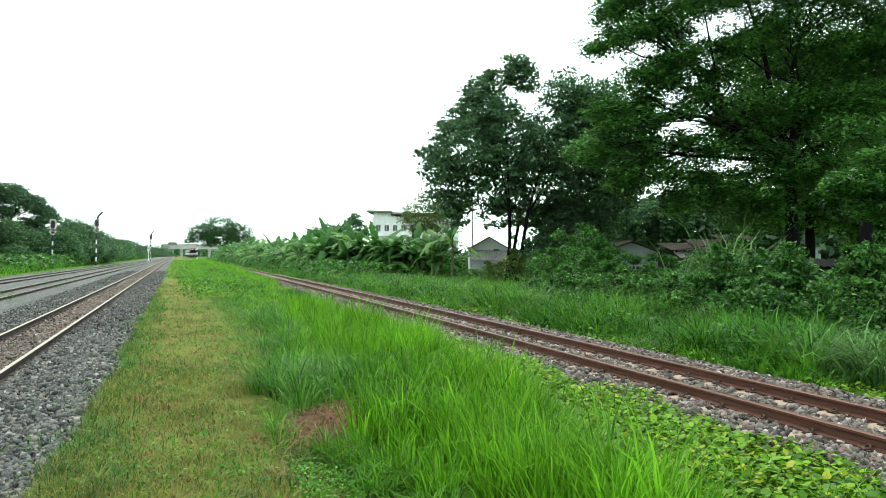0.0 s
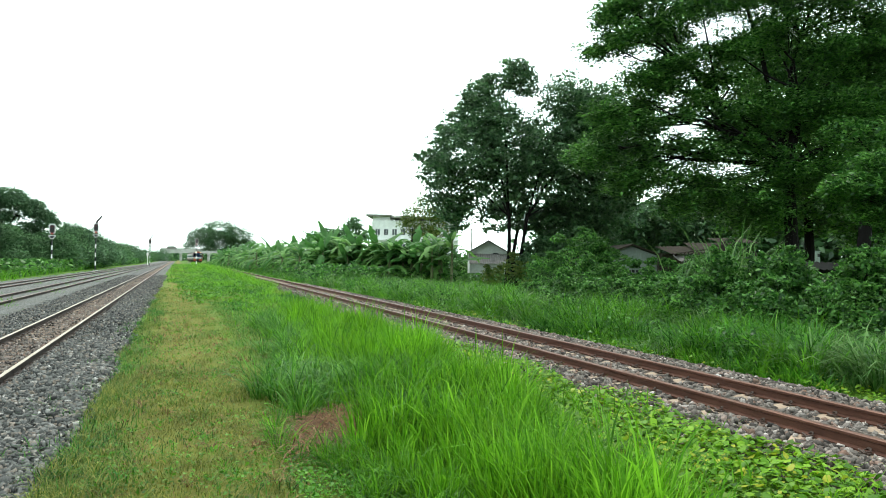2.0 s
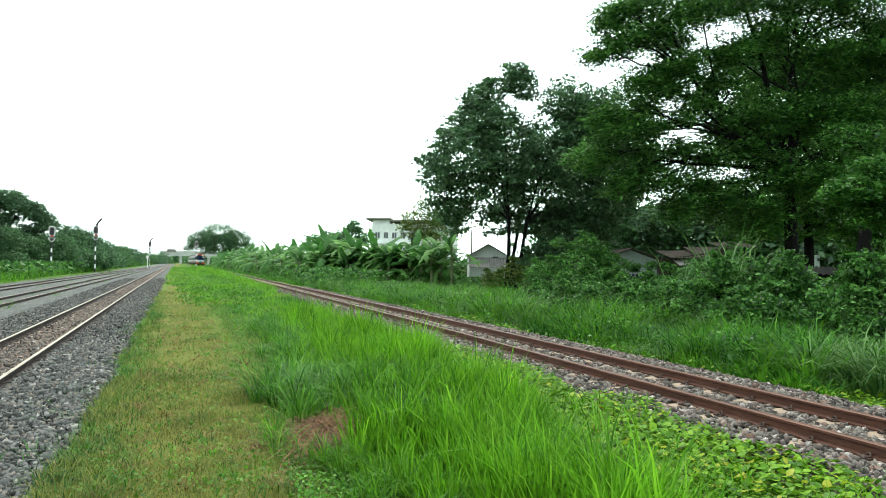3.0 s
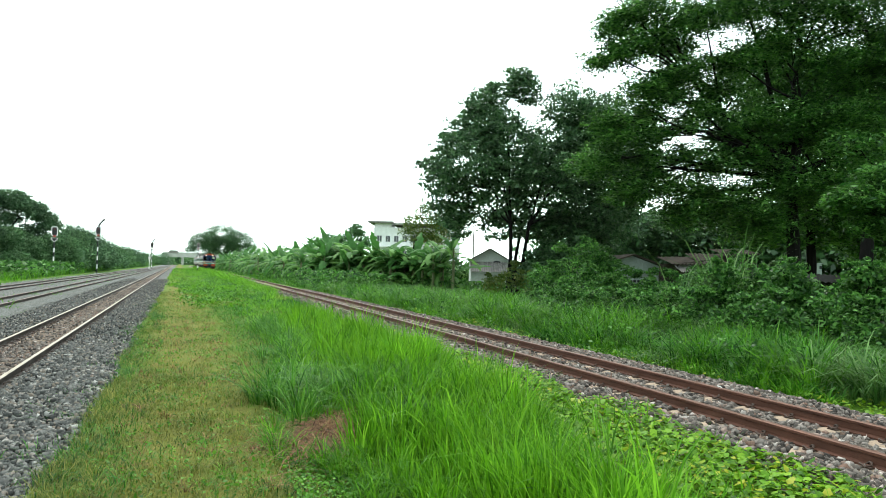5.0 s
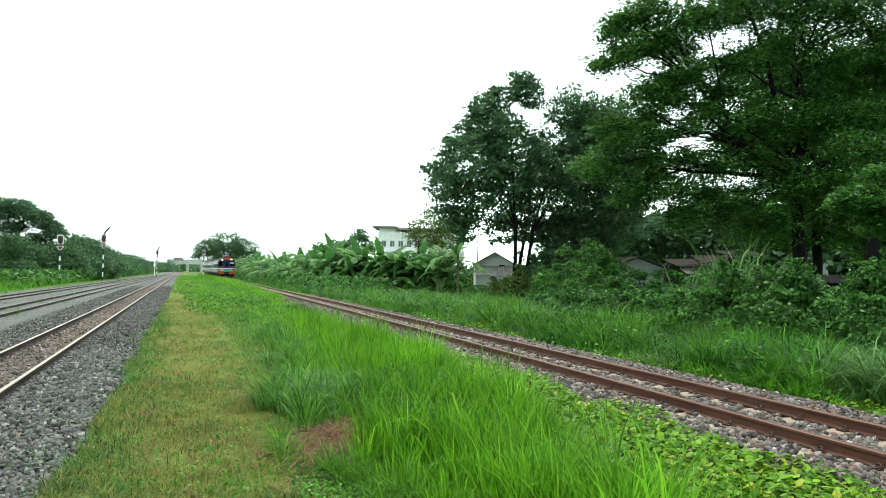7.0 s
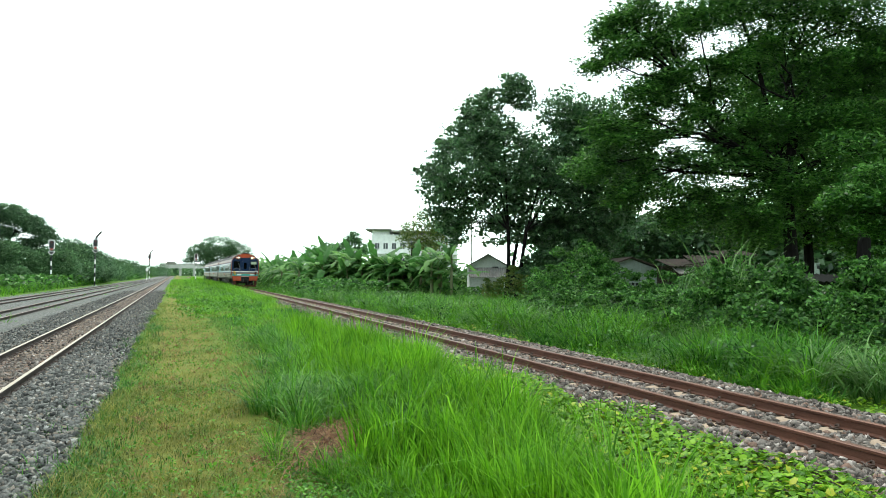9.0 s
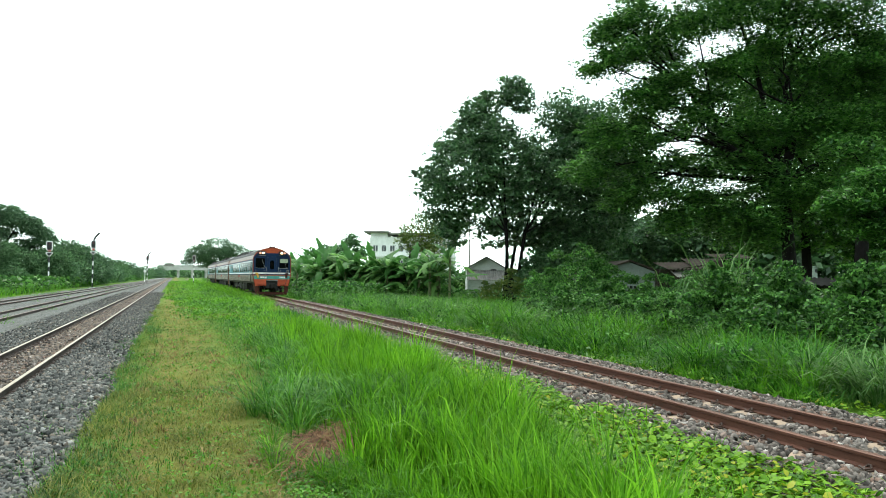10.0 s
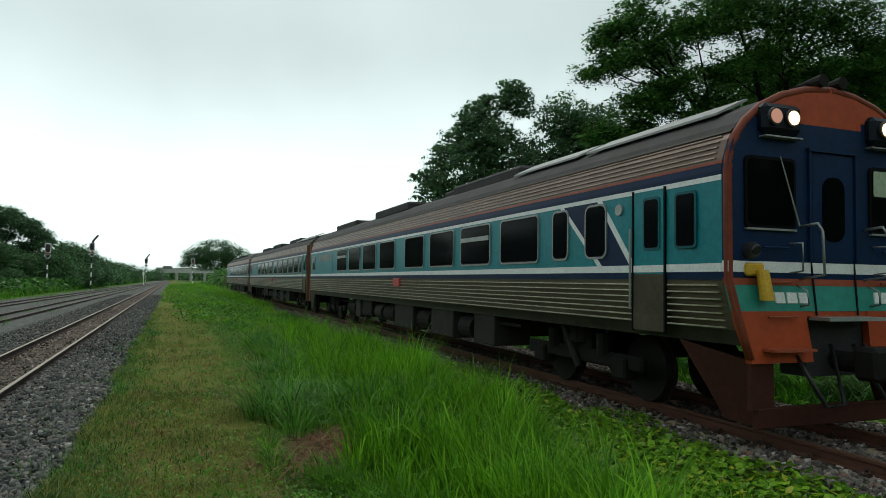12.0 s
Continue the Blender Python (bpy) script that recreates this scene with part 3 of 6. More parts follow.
    xy = spread(15000, -1.0, 2.3, 3.6, 30, 1.6)
    x, y = xy.T
    keep = ((x < -0.35 + 0.25 * soft(x * 0, y, 0.7)) | (soft(x, y, 0.5, 7.0) > 0.75) | (x > 1.25)) & (x > -1.0) & (x < tall_edge(y) + 0.1)
    field("green_grass", "soft green grass along the ballast edge", xy[keep], 0.10, 0.007, M_green, 0.8, 0.45)
    # tufts that creep over the ballast edge and weeds in the sward
    c = np.stack([-0.95 + 0.28 * rng.normal(size=70), 5 + 30 * rng.random(70) ** 1.4], 1)
    xy = np.repeat(c, 34, 0) + rng.normal(size=(70 * 34, 2)) * 0.09
    field("grass_tufts", "green grass tufts creeping over the ballast edge", xy, 0.13, 0.008, M_green, 0.9, 0.5)
    c = np.stack([rng.uniform(-0.8, 1.9, 330), 4.3 + 24 * rng.random(330) ** 1.6], 1)
    xy = np.repeat(c, 24, 0) + rng.normal(size=(330 * 24, 2)) * 0.13
    xy = np.concatenate([xy, spread(9000, 0.9, 2.6, 3.6, 7.0)])
    z = on_land(xy, 0.025 + 0.05 * rng.random(len(xy)))
    ob = leaf_cloud("low_weeds", z, 0.032, M_weed, flat=0.5, aspect=0.7)
    tagged(ob, "small-leaved low weeds in the trodden grass", "weeds", kind="stuff")
    # grass between the tracks further off
    xy = np.concatenate([spread(34000, -1.0, 5.3, 18, 60, 1.3), spread(18000, -1.6, 5.2, 55, 200, 1.2)])
    x, y = xy.T
    patch = soft(x * 1.0, y * 0.25, 0.9, 1.3)
    keep = (x > np.interp(y, [18, 26, 34, 46, 60, 200], [2.7, 2.1, 1.2, 0.2, -0.7, -1.3]) + 0.3 * soft(x * 0, y, 1.2) + 0.25 * rng.normal(size=len(x))) & (x < rail_x(y) - 1.15 - np.where(y < 30, 0.8, 0.0)) & (patch > -0.9)
    xy, patch = xy[keep], patch[keep]
    h = 0.14 + 0.16 * np.clip(patch, 0, 1.5) + 0.10 * np.clip((xy[:, 1] - 40) / 60, 0, 1)
    hue = soft(xy[:, 0], xy[:, 1] * 0.35, 0.7, 4.4) + 0.35 * rng.normal(size=len(xy))
    dark, dry = hue < -0.35, (hue > 0.75) & (xy[:, 1] < 60)
    for sel, m, k, what in ((~dark & ~dry, M_bright, 1.0, "bright green grass between the two tracks"), (dark, M_green, 0.95, "darker green grass patches between the two tracks"), (dry, M_short, 0.55, "dry yellowish grass patches between the two tracks")):
        field("meadow_grass", what, xy[sel], h[sel] * k, 0.02, m, 0.8)
    # taller grass that half hides the branch track further off
    y = 42 + 180 * rng.random(620) ** 1.25
    c = np.stack([rail_x(y) - 1.2 - 0.9 * rng.random(620), y], 1)
    tufted("meadow_grass", "taller grass growing up to the branch track", c, 24, 0.3, 0.30 + 0.28 * np.clip((y - 42) / 30, 0, 1), 0.022, M_bright, 0.7, 0.35)
    # bushy weed clumps in the meadow
    c = np.stack([rng.uniform(0.0, 4.6, 46), 24 + 70 * rng.random(46) ** 1.3], 1)
    c = np.concatenate([c, np.stack([rng.uniform(1.0, 3.4, 16), rng.uniform(38, 47, 16)], 1)])
    n = 110
    p = np.repeat(on_land(c, 0.12), n, 0) + rng.normal(size=(len(c) * n, 3)) * [0.33, 0.5, 0.11]
    ob = leaf_cloud("weed_clumps", p, 0.12, M_weed, flat=0.4, aspect=0.5)
    tagged(ob, "bushy green weed clumps between the two tracks", "weeds", kind="stuff")
    # tall arching grass beyond the branch track, in front of the bushes
    xy = np.concatenate([spread(1500, 8.2, 15.5, 7, 30, 1.2), spread(1500, 8.2, 22, 28, 75, 1.2), spread(900, 7.9, 13, 70, 240, 1.3)])
    x, y = xy.T
    e = rail_x(y) + np.where(y < 30, 2.0, 1.8) + 0.25 * soft(x * 0, y, 1.3, 2.2)
    keep = (x > e) & ((x < scrub_edge(y) + 0.8) | (y > 30))
    xy, e = xy[keep], e[keep]
    h = (0.62 + 0.22 * soft(xy[:, 0], xy[:, 1], 1.1, 0.3)) * np.clip((xy[:, 0] - e) / 1.0, 0.35, 1.0)
    hue = soft(xy[:, 0], xy[:, 1] * 0.6, 0.8, 3.1) + 0.4 * rng.normal(size=len(xy))
    for sel, m, lean, what in ((hue < -0.35, M_green, 1.0, "tall dark green grass beyond the branch track"), ((hue >= -0.35) & (hue < 0.75), M_lush, 0.85, "tall fresh green grass beyond the branch track"), (hue >= 0.75, M_reed, 1.1, "pale arching grass beyond the branch track")):
        tufted("tall_grass", what, xy[sel], 26, 0.26, h[sel], 0.021, m, lean, 0.35)
    # weeds between the sidings
    c = np.concatenate([np.stack([rng.uniform(-9.6, -5.4, 90), 24 + 110 * rng.random(90) ** 1.2], 1), np.stack([-12.6 + 0.02 * np.linspace(28, 130, 120) + 0.4 * rng.normal(size=120), np.linspace(28, 130, 120)], 1)])
    tufted("grass_tufts", "low green weeds sprouting between the sidings", c, 22, 0.4, 0.16, 0.02, M_lush, 1.2, 0.5)
    # roadside grass past the sidings
    xy = spread(14000, -24, -12.5, 55, 210, 1.3)
    xy = xy[xy[:, 0] < -13.6 + 0.02 * np.minimum(xy[:, 1], 200)]
    field("tall_grass", "bright tall grass at the foot of the far tree line", xy, 0.75, 0.04, M_lush, 0.7)
    # broad-leaved weeds standing in the tall grass beyond the track
    c = np.stack([8.8 + 9 * rng.random(200), 8 + 45 * rng.random(200) ** 1.2], 1)
    xy = np.repeat(c, 30, 0) + rng.normal(size=(200 * 30, 2)) * 0.2
    xy = xy[xy[:, 0] > rail_x(xy[:, 1]) + 1.8]
    ob = leaf_cloud("weeds", on_land(xy, 0.1 + 0.6 * rng.random(len(xy))), 0.10, M_hedge, flat=0.4, aspect=0.6)
    tagged(ob, "broad-leaved green weeds standing in the tall grass", "weeds", kind="stuff")
    # straw in the bare hollow
    u, w = rng.normal(size=1700), rng.normal(size=1700)
    xy = np.stack([1.55 + 0.12 * u + 0.16 * w, 7.2 + 0.40 * w - 0.10 * u], 1)
    b = on_land(xy, 0.01 + 0.05 * rng.random(len(xy)))
    ob = blades("dead_straw", b, 0.15, 0.009, M_straw, lean=2.6, vary=0.5)
    tagged(ob, "flattened brown dead straw in a bare hollow", "dry grass", kind="stuff")


def lay_stray_blades():
    xy = np.concatenate([spread(1900, 3.2, 5.5, 3.0, 9.5), spread(900, 4.2, 5.4, 9, 20, 1.2)])
    xy = xy[(soft(xy[:, 0], xy[:, 1], 0.4, 6.1) > 0.1) & (xy[:, 0] < rail_x(xy[:, 1]) - 1.25)]
    field("stray_grass", "single bright grass blades standing in the creeper", xy, 0.26, 0.011, M_bright, 0.5, 0.45)


def lay_creeper():
    """Round-leaved creeper over the edge of the branch ballast."""
    xy = np.concatenate([spread(15000, 3.1, 5.7, 2.8, 9.0, 1.0), spread(7500, 3.9, 5.4, 8, 19, 1.3), spread(2600, 8.0, 9.6, 6, 30, 1.3)])
    x, y = xy.T
    e0 = np.where(y < 9.5, 3.3 + 0.15 * (y - 4), 4.45)
    keep = ((x > e0 + 0.2 * soft(x, y, 0.5)) & (x < rail_x(y) - 1.2 + 0.22 * soft(x * 0, y, 0.5))) | (x > rail_x(y) + 1.85 + 0.2 * soft(x * 0, y, 0.6))
    xy = xy[keep]
    n = len(xy)
    c = on_land(xy, 0.05 + 0.11 * rng.random(n))
    s = (0.044 * (1 + 0.4 * rng.normal(size=n))).clip(0.025, 0.1)
    az = rng.uniform(0, math.tau, n)
    tilt = rng.normal(size=(n, 2)) * 0.35
    ring = np.array([(-0.40, 0.0), (-0.45, 0.42), (0.15, 0.56), (0.68, 0.0), (0.15, -0.56), (-0.45, -0.42)])
    ca, sa = np.cos(az)[:, None], np.sin(az)[:, None]
    px, py = ring[None, :, 0] * s[:, None], ring[None, :, 1] * s[:, None]
    vx, vy = px * ca - py * sa, px * sa + py * ca
    vz = vx * tilt[:, :1] + vy * tilt[:, 1:] - np.abs(py) * 0.18
    v = np.stack([vx, vy, vz], -1) + c[:, None]
    k = np.arange(n)[:, None] * 6
    ob = many("creeper", v, np.concatenate([k + [0, 1, 2, 3], k + [0, 3, 4, 5]], 1), M_creeper)
    tagged(ob, "low creeper with round green and yellowing leaves", "creeper", kind="stuff")


lay_grass()
lay_creeper()
lay_stray_blades()


# ---------------- trees ----------------
def lobe_points(lobes, n, flat, depth, shell, clump, per):
    """Leaf places in clumps through the lobes of a crown."""
    L = np.array(lobes, float)
    w = L[:, 3] ** 1.75
    m = max(1, n // per)
    pick = rng.choice(len(L), m, p=w / w.sum())
    d = unit(rng.normal(size=(m, 3)))
    r = (shell + (1 - shell) * rng.random(m)) ** 0.6
    c = L[pick, :3] + d * (L[pick, 3] * r)[:, None] * np.array([1, depth, flat])
    c = np.repeat(c, per, 0)
    s = np.repeat(np.minimum(clump, L[pick, 3] * 0.5), per)[:, None]
    off = unit(rng.normal(size=(len(c), 3))) * (rng.random(len(c)) ** 0.5 * 1.75)[:, None]
    off *= s * np.array([1, 1, 0.32 if flat < 0.9 else 0.55])
    off[:, 2] -= 0.22 * (off[:, 0] ** 2 + off[:, 1] ** 2) / s[:, 0]
    return c + off


def limbs(base, fork, lobes, r, stems=1, wander=0.5):
    """A trunk that forks into a few main limbs, which fork again towards each lobe of the crown."""
    bm = bmesh.new()
    base, fork = Vector(base), Vector(fork)

    def jog(k):
        return Vector((random.uniform(-1, 1), random.uniform(-1, 1), random.uniform(-0.4, 0.8))) * k

    tops = []
    for k in range(stems):
        off = Vector((random.uniform(-1, 1), random.uniform(-1, 1), 0)) * (1.0 * (stems > 1))
        top = fork + off * 2
        bent(bm, [base + off, base.lerp(fork, 0.5) + off * 1.4 + jog(0.2), top], [r * 1.25, r * 0.9, r * 0.7], 9)
        tops.append(top)
    P = [Vector(l[:3]) for l in lobes]
    hubs = [P[int(i)] for i in np.linspace(0, len(P) - 1, min(len(P), max(2, len(P) // 5 + 1)))]
    for hub in hubs:
        mine = [n for n, p in enumerate(P) if min(hubs, key=lambda h: (h - p).length) == hub]
        c = sum((P[n] for n in mine), Vector()) / max(1, len(mine))
        a = min(tops, key=lambda v: (v - c).length)
        knee = a.lerp(c, 0.62) + jog(wander)
        rr = r * 0.36
        bent(bm, [a - Vector((0, 0, 0.2)), a.lerp(knee, 0.35) + jog(wander * 0.4), a.lerp(knee, 0.7) + jog(wander * 0.4), knee], [rr * 1.25, rr, rr * 0.8, rr * 0.65], 7)
        for n in mine:
            tip, rad = P[n], lobes[n][3]
            m1 = knee.lerp(tip, 0.5) + jog(wander * 0.7)
            bent(bm, [knee, m1, m1.lerp(tip, 0.6) + jog(wander * 0.3), tip], [rr * 0.55, rr * 0.36, rr * 0.24, rr * 0.1], 5)
            for _ in range(6):
                e = tip + Vector((random.gauss(0, 1), random.gauss(0, 1), random.gauss(0, 0.6))) * rad * 0.7
                bent(bm, [m1.lerp(tip, random.uniform(0.2, 0.9)), tip.lerp(e, 0.5) + Vector((0, 0, 0.1 * rad)), e], [rr * 0.2, rr * 0.12, rr * 0.04], 4)
    return bm


def tree(name, label, base, fork, lobes, r, n, size, material, flat=0.85, depth=1.3, shell=0.25, clump=0.45, per=9, stems=1, level=0.3, aspect=0.5, group="", wander=0.5, category="tree"):
    t = thing(name, pose(*base), label, category, group)
    b = Vector(base)
    loc = [(x - b.x, y - b.y, z - b.z, rad) for x, y, z, rad in lobes]
    part("trunk", limbs((0, 0, 0), Vector(fork) - b, loc, r, stems, wander), M_bark, t, "trunk and limbs, bark colour darkened for shade")
    leaf_cloud("crown", lobe_points(loc, n, flat, depth, shell, clump, per), size, material, t, flat=level, aspect=aspect)
    return t

MID = [(19.6,45.8,9.4,3.1),(22.3,44.7,10.3,3.3),(24.7,43.8,9.5,3.3),(27.0,42.9,9.2,2.9),(18.1,46.4,8.1,1.9),(20.7,45.3,12.3,2.1),(20.3,45.4,14.0,1.2),(19.6,45.8,13.4,0.7),(20.9,45.2,15.0,0.55),(22.7,44.4,16.0,0.75),(22.2,44.6,15.1,0.7),(23.5,44.1,15.5,0.6),(21.9,44.7,14.2,0.6),(19.4,45.9,12.2,1.3),(23.3,44.2,14.4,0.9),(26.1,43.1,13.9,1.9),(24.7,43.9,7.1,2.9),(21.6,45.1,7.0,2.5),(27.5,42.9,5.9,2.5),(28.1,42.4,12.1,1.9),(17.0,46.8,9.3,0.6),(16.1,47.2,9.1,0.4),(19.1,46.1,6.0,1.3),(26.4,43.3,4.6,2.1),(18.4,46.2,10.8,1.2),(21.7,45.1,4.8,1.4),(23.7,44.4,4.9,1.2),(25.6,43.6,4.6,1.4),(28.3,42.6,4.2,1.7),(27.2,42.9,11.2,2.1),(28.7,42.3,10.2,2.2),(27.0,43.0,12.9,1.7),(29.6,41.8,8.4,2.4),(29.6,41.8,12.0,1.6),(29.4,41.9,6.2,2.0),(28.9,42.2,13.4,1.7),(30.6,41.5,11.4,2.0),(18.5,46.5,5.4,1.1),(19.2,46.2,4.5,0.8),(17.6,46.8,6.6,0.9),(31.2,41.3,9.0,2.2)]
tree("broadleaf_tree", "dark-leaved tree with several slender trunks behind the shed", (22.6, 44.8, -0.5), (22.9, 44.6, 5.0), MID, 0.16, 100000, 0.25, M_mid, stems=3, clump=0.42, per=22, shell=0.3, level=0.35)
YEL = [(22.9,68.2,6.7,1.3),(24.2,67.8,7.8,1.2),(22.3,68.5,5.6,0.8),(24.9,67.5,6.5,1.4),(23.4,68.0,5.0,1.2),(24.6,67.6,4.7,1.4)]
tree("small_tree", "thin tree with yellowing leaves among the banana plants", (23.0, 68.2, -0.5), (23.0, 68.2, 4.5), YEL + [(26.0,67.2,6.8,1.6),(25.4,67.3,5.0,1.6)], 0.12, 7000, 0.21, M_yellowish, shell=0.1)
RT1 = [(21.4,29.9,13.4,1.3),(20.3,30.4,12.9,0.8),(23.1,29.2,14.3,1.6),(25.0,28.5,15.2,1.6),(27.2,27.6,16.0,1.9),(29.7,26.6,16.2,2.1),(32.5,25.6,15.8,1.8),(22.4,29.6,11.2,1.3),(24.3,28.9,12.2,1.5),(26.7,27.9,12.9,1.3),(28.9,27.0,13.8,1.6),(31.2,26.1,12.7,1.8),(33.7,25.2,12.8,2.1)]
RT2 = [(21.3,30.1,8.9,1.3),(20.5,30.5,7.4,1.3),(22.0,30.0,6.1,1.2),(23.9,29.2,6.2,1.15),(25.8,28.4,7.4,1.35),(25.4,28.5,10.3,1.3),(28.1,27.5,9.7,1.8),(30.4,26.5,10.0,1.8),(32.7,25.7,9.8,2.4),(27.0,28.0,5.3,1.9),(29.2,27.1,6.4,1.9),(31.4,26.3,6.5,1.8),(24.5,29.0,5.0,1.2),(28.7,27.4,4.3,1.3)]
FILL = [(23.2,29.2,8.8,0.85),(24.5,28.8,9.4,0.8),(22.4,29.6,7.7,0.8),(25.4,28.5,6.0,0.9),(23.0,29.6,7.0,0.7),(23.8,29.1,10.8,0.85),(26.2,28.2,11.4,1.0),(22.8,29.5,9.9,0.75),(27.6,27.6,8.0,1.2),(24.4,28.9,7.9,0.85),(26.4,28.1,9.2,1.0),(23.8,31.5,10.4,1.0),(25.6,30.8,14.2,1.1),(29.6,29.3,11.1,1.2),(25.0,31.0,12.2,1.0),(31.0,29.0,14.6,1.4)]
# lobes near z 20 and x 39.5 are unseen, added to shade the crown
tree("rain_tree", "huge spreading tree with layered feathery green foliage", (30.4, 26.9, -0.6), (30.0, 27.0, 7.0), RT1 + RT2 + FILL + [(20.8, 30.2, 14.6, 0.8), (21.6, 29.9, 15.3, 1.0), (22.6, 29.5, 16.1, 1.1), (20.6, 30.3, 9.6, 0.8), (34.5, 25.0, 14.5, 2.0), (35.5, 24.6, 9.0, 2.4), (36.5, 24.0, 11.0, 3.0), (36.0, 24.0, 6.5, 2.6), (25.5, 29.0, 20.0, 2.6), (29.0, 27.0, 20.8, 3.0), (32.5, 25.0, 20.8, 3.0), (36.0, 24.5, 20.0, 3.2), (39.5, 22.0, 14.0, 3.4), (31.0, 30.5, 20.0, 3.0), (39.5, 22.0, 8.0, 3.0)], 0.38, 285000, 0.20, M_rain, flat=0.8, depth=1.5, shell=0.0, clump=0.48, per=40, level=0.65, aspect=0.42, wander=0.9)
RB = [(37.3,36.7,10.8,2.8),(34.3,38.0,6.4,2.0),(39.9,35.7,10.8,3.2),(42.8,34.5,13.0,3.4),(45.2,33.7,9.4,4.0),(41.6,35.2,6.1,3.2),(37.5,36.8,5.2,2.4),(46.1,33.5,4.6,3.2),(37.2,36.6,15.9,2.4),(48.0,32.5,13.4,4.8)]
tree("rain_tree", "tall dark tree behind the spreading tree", (41.0, 35.2, -0.6), (41.0, 35.2, 6.0), RB + [(44.9,33.5,16.0,3.4),(40.5,35.3,15.6,2.8),(47.0,32.8,8.0,4.0)], 0.36, 80000, 0.32, M_rain, flat=0.75, depth=1.2, shell=0.2, clump=0.5, per=14, level=0.5, wander=0.9)
NEAR = [(20.3,15.6,4.2,0.85),(21.0,15.4,4.9,0.7),(19.7,15.9,4.0,0.4),(21.1,15.4,3.4,0.8),(21.8,15.1,4.4,1.1)]
tree("small_tree", "young tree with fresh green leaves at the edge of the scrub", (22.6, 15.0, -0.5), (22.3, 15.1, 2.6), NEAR, 0.1, 15000, 0.14, M_hedge, flat=0.6, level=0.6, clump=0.22, aspect=0.45)
BACK = [(44.1,63.1,6.8,3.6),(50.0,60.9,6.6,3.4),(55.7,58.7,7.2,3.6),(61.5,56.4,8.0,3.7),(67.3,54.2,8.1,4.3),(72.5,52.1,8.2,5.0),(47.1,62.1,4.5,1.9),(65.1,55.1,4.3,1.9),(69.8,53.4,3.8,2.5)]
for k in range(0, 6, 2):
    a, b = BACK[k], BACK[k + 1]
    tree("background_tree", "dark tree in the shade behind the huts", ((a[0] + b[0]) / 2, (a[1] + b[1]) / 2, -0.6), ((a[0] + b[0]) / 2, (a[1] + b[1]) / 2, 4.0), [a, b, (a[0], a[1], 3.5, 3.0), (b[0], b[1], 3.0, 3.0)], 0.25, 16000, 0.45, M_mid, group="trees behind the huts", clump=0.6)
FARTREE = [(14.8,272.9,12.2,9.0),(8.8,275.3,10.3,6.5),(20.9,270.6,10.7,6.5),(5.9,276.5,8.5,3.4),(24.9,269.1,8.2,3.0),(14.9,273.0,8.4,7.6),(11.0,274.6,6.7,4.4),(20.0,271.1,6.9,4.4)]
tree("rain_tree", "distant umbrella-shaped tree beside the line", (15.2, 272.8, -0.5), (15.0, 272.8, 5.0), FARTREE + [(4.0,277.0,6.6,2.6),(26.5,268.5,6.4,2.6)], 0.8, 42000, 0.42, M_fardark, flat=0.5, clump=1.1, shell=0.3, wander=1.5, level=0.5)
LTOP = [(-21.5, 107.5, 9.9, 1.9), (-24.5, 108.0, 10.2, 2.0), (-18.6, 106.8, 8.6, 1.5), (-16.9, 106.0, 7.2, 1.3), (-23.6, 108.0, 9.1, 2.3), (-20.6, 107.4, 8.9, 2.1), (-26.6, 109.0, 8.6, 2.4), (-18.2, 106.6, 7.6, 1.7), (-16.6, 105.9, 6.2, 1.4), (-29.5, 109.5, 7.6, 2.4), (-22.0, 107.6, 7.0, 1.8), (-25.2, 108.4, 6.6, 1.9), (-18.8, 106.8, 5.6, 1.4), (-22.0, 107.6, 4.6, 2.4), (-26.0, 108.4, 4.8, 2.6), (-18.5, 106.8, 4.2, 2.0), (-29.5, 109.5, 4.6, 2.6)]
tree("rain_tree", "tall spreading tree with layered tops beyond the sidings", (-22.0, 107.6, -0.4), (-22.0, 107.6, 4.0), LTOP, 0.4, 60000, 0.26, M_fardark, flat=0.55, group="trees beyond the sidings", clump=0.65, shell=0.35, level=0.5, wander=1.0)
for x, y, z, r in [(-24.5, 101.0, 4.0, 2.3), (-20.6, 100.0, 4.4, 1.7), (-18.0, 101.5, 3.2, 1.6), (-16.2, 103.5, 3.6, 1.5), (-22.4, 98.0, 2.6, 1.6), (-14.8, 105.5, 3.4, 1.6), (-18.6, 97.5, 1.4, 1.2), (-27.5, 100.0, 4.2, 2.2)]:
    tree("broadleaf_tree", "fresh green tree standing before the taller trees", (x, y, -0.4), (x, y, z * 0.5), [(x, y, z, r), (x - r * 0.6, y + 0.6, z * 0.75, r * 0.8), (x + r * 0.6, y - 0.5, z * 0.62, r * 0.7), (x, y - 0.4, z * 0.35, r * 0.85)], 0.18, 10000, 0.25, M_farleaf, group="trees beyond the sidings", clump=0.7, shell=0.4)
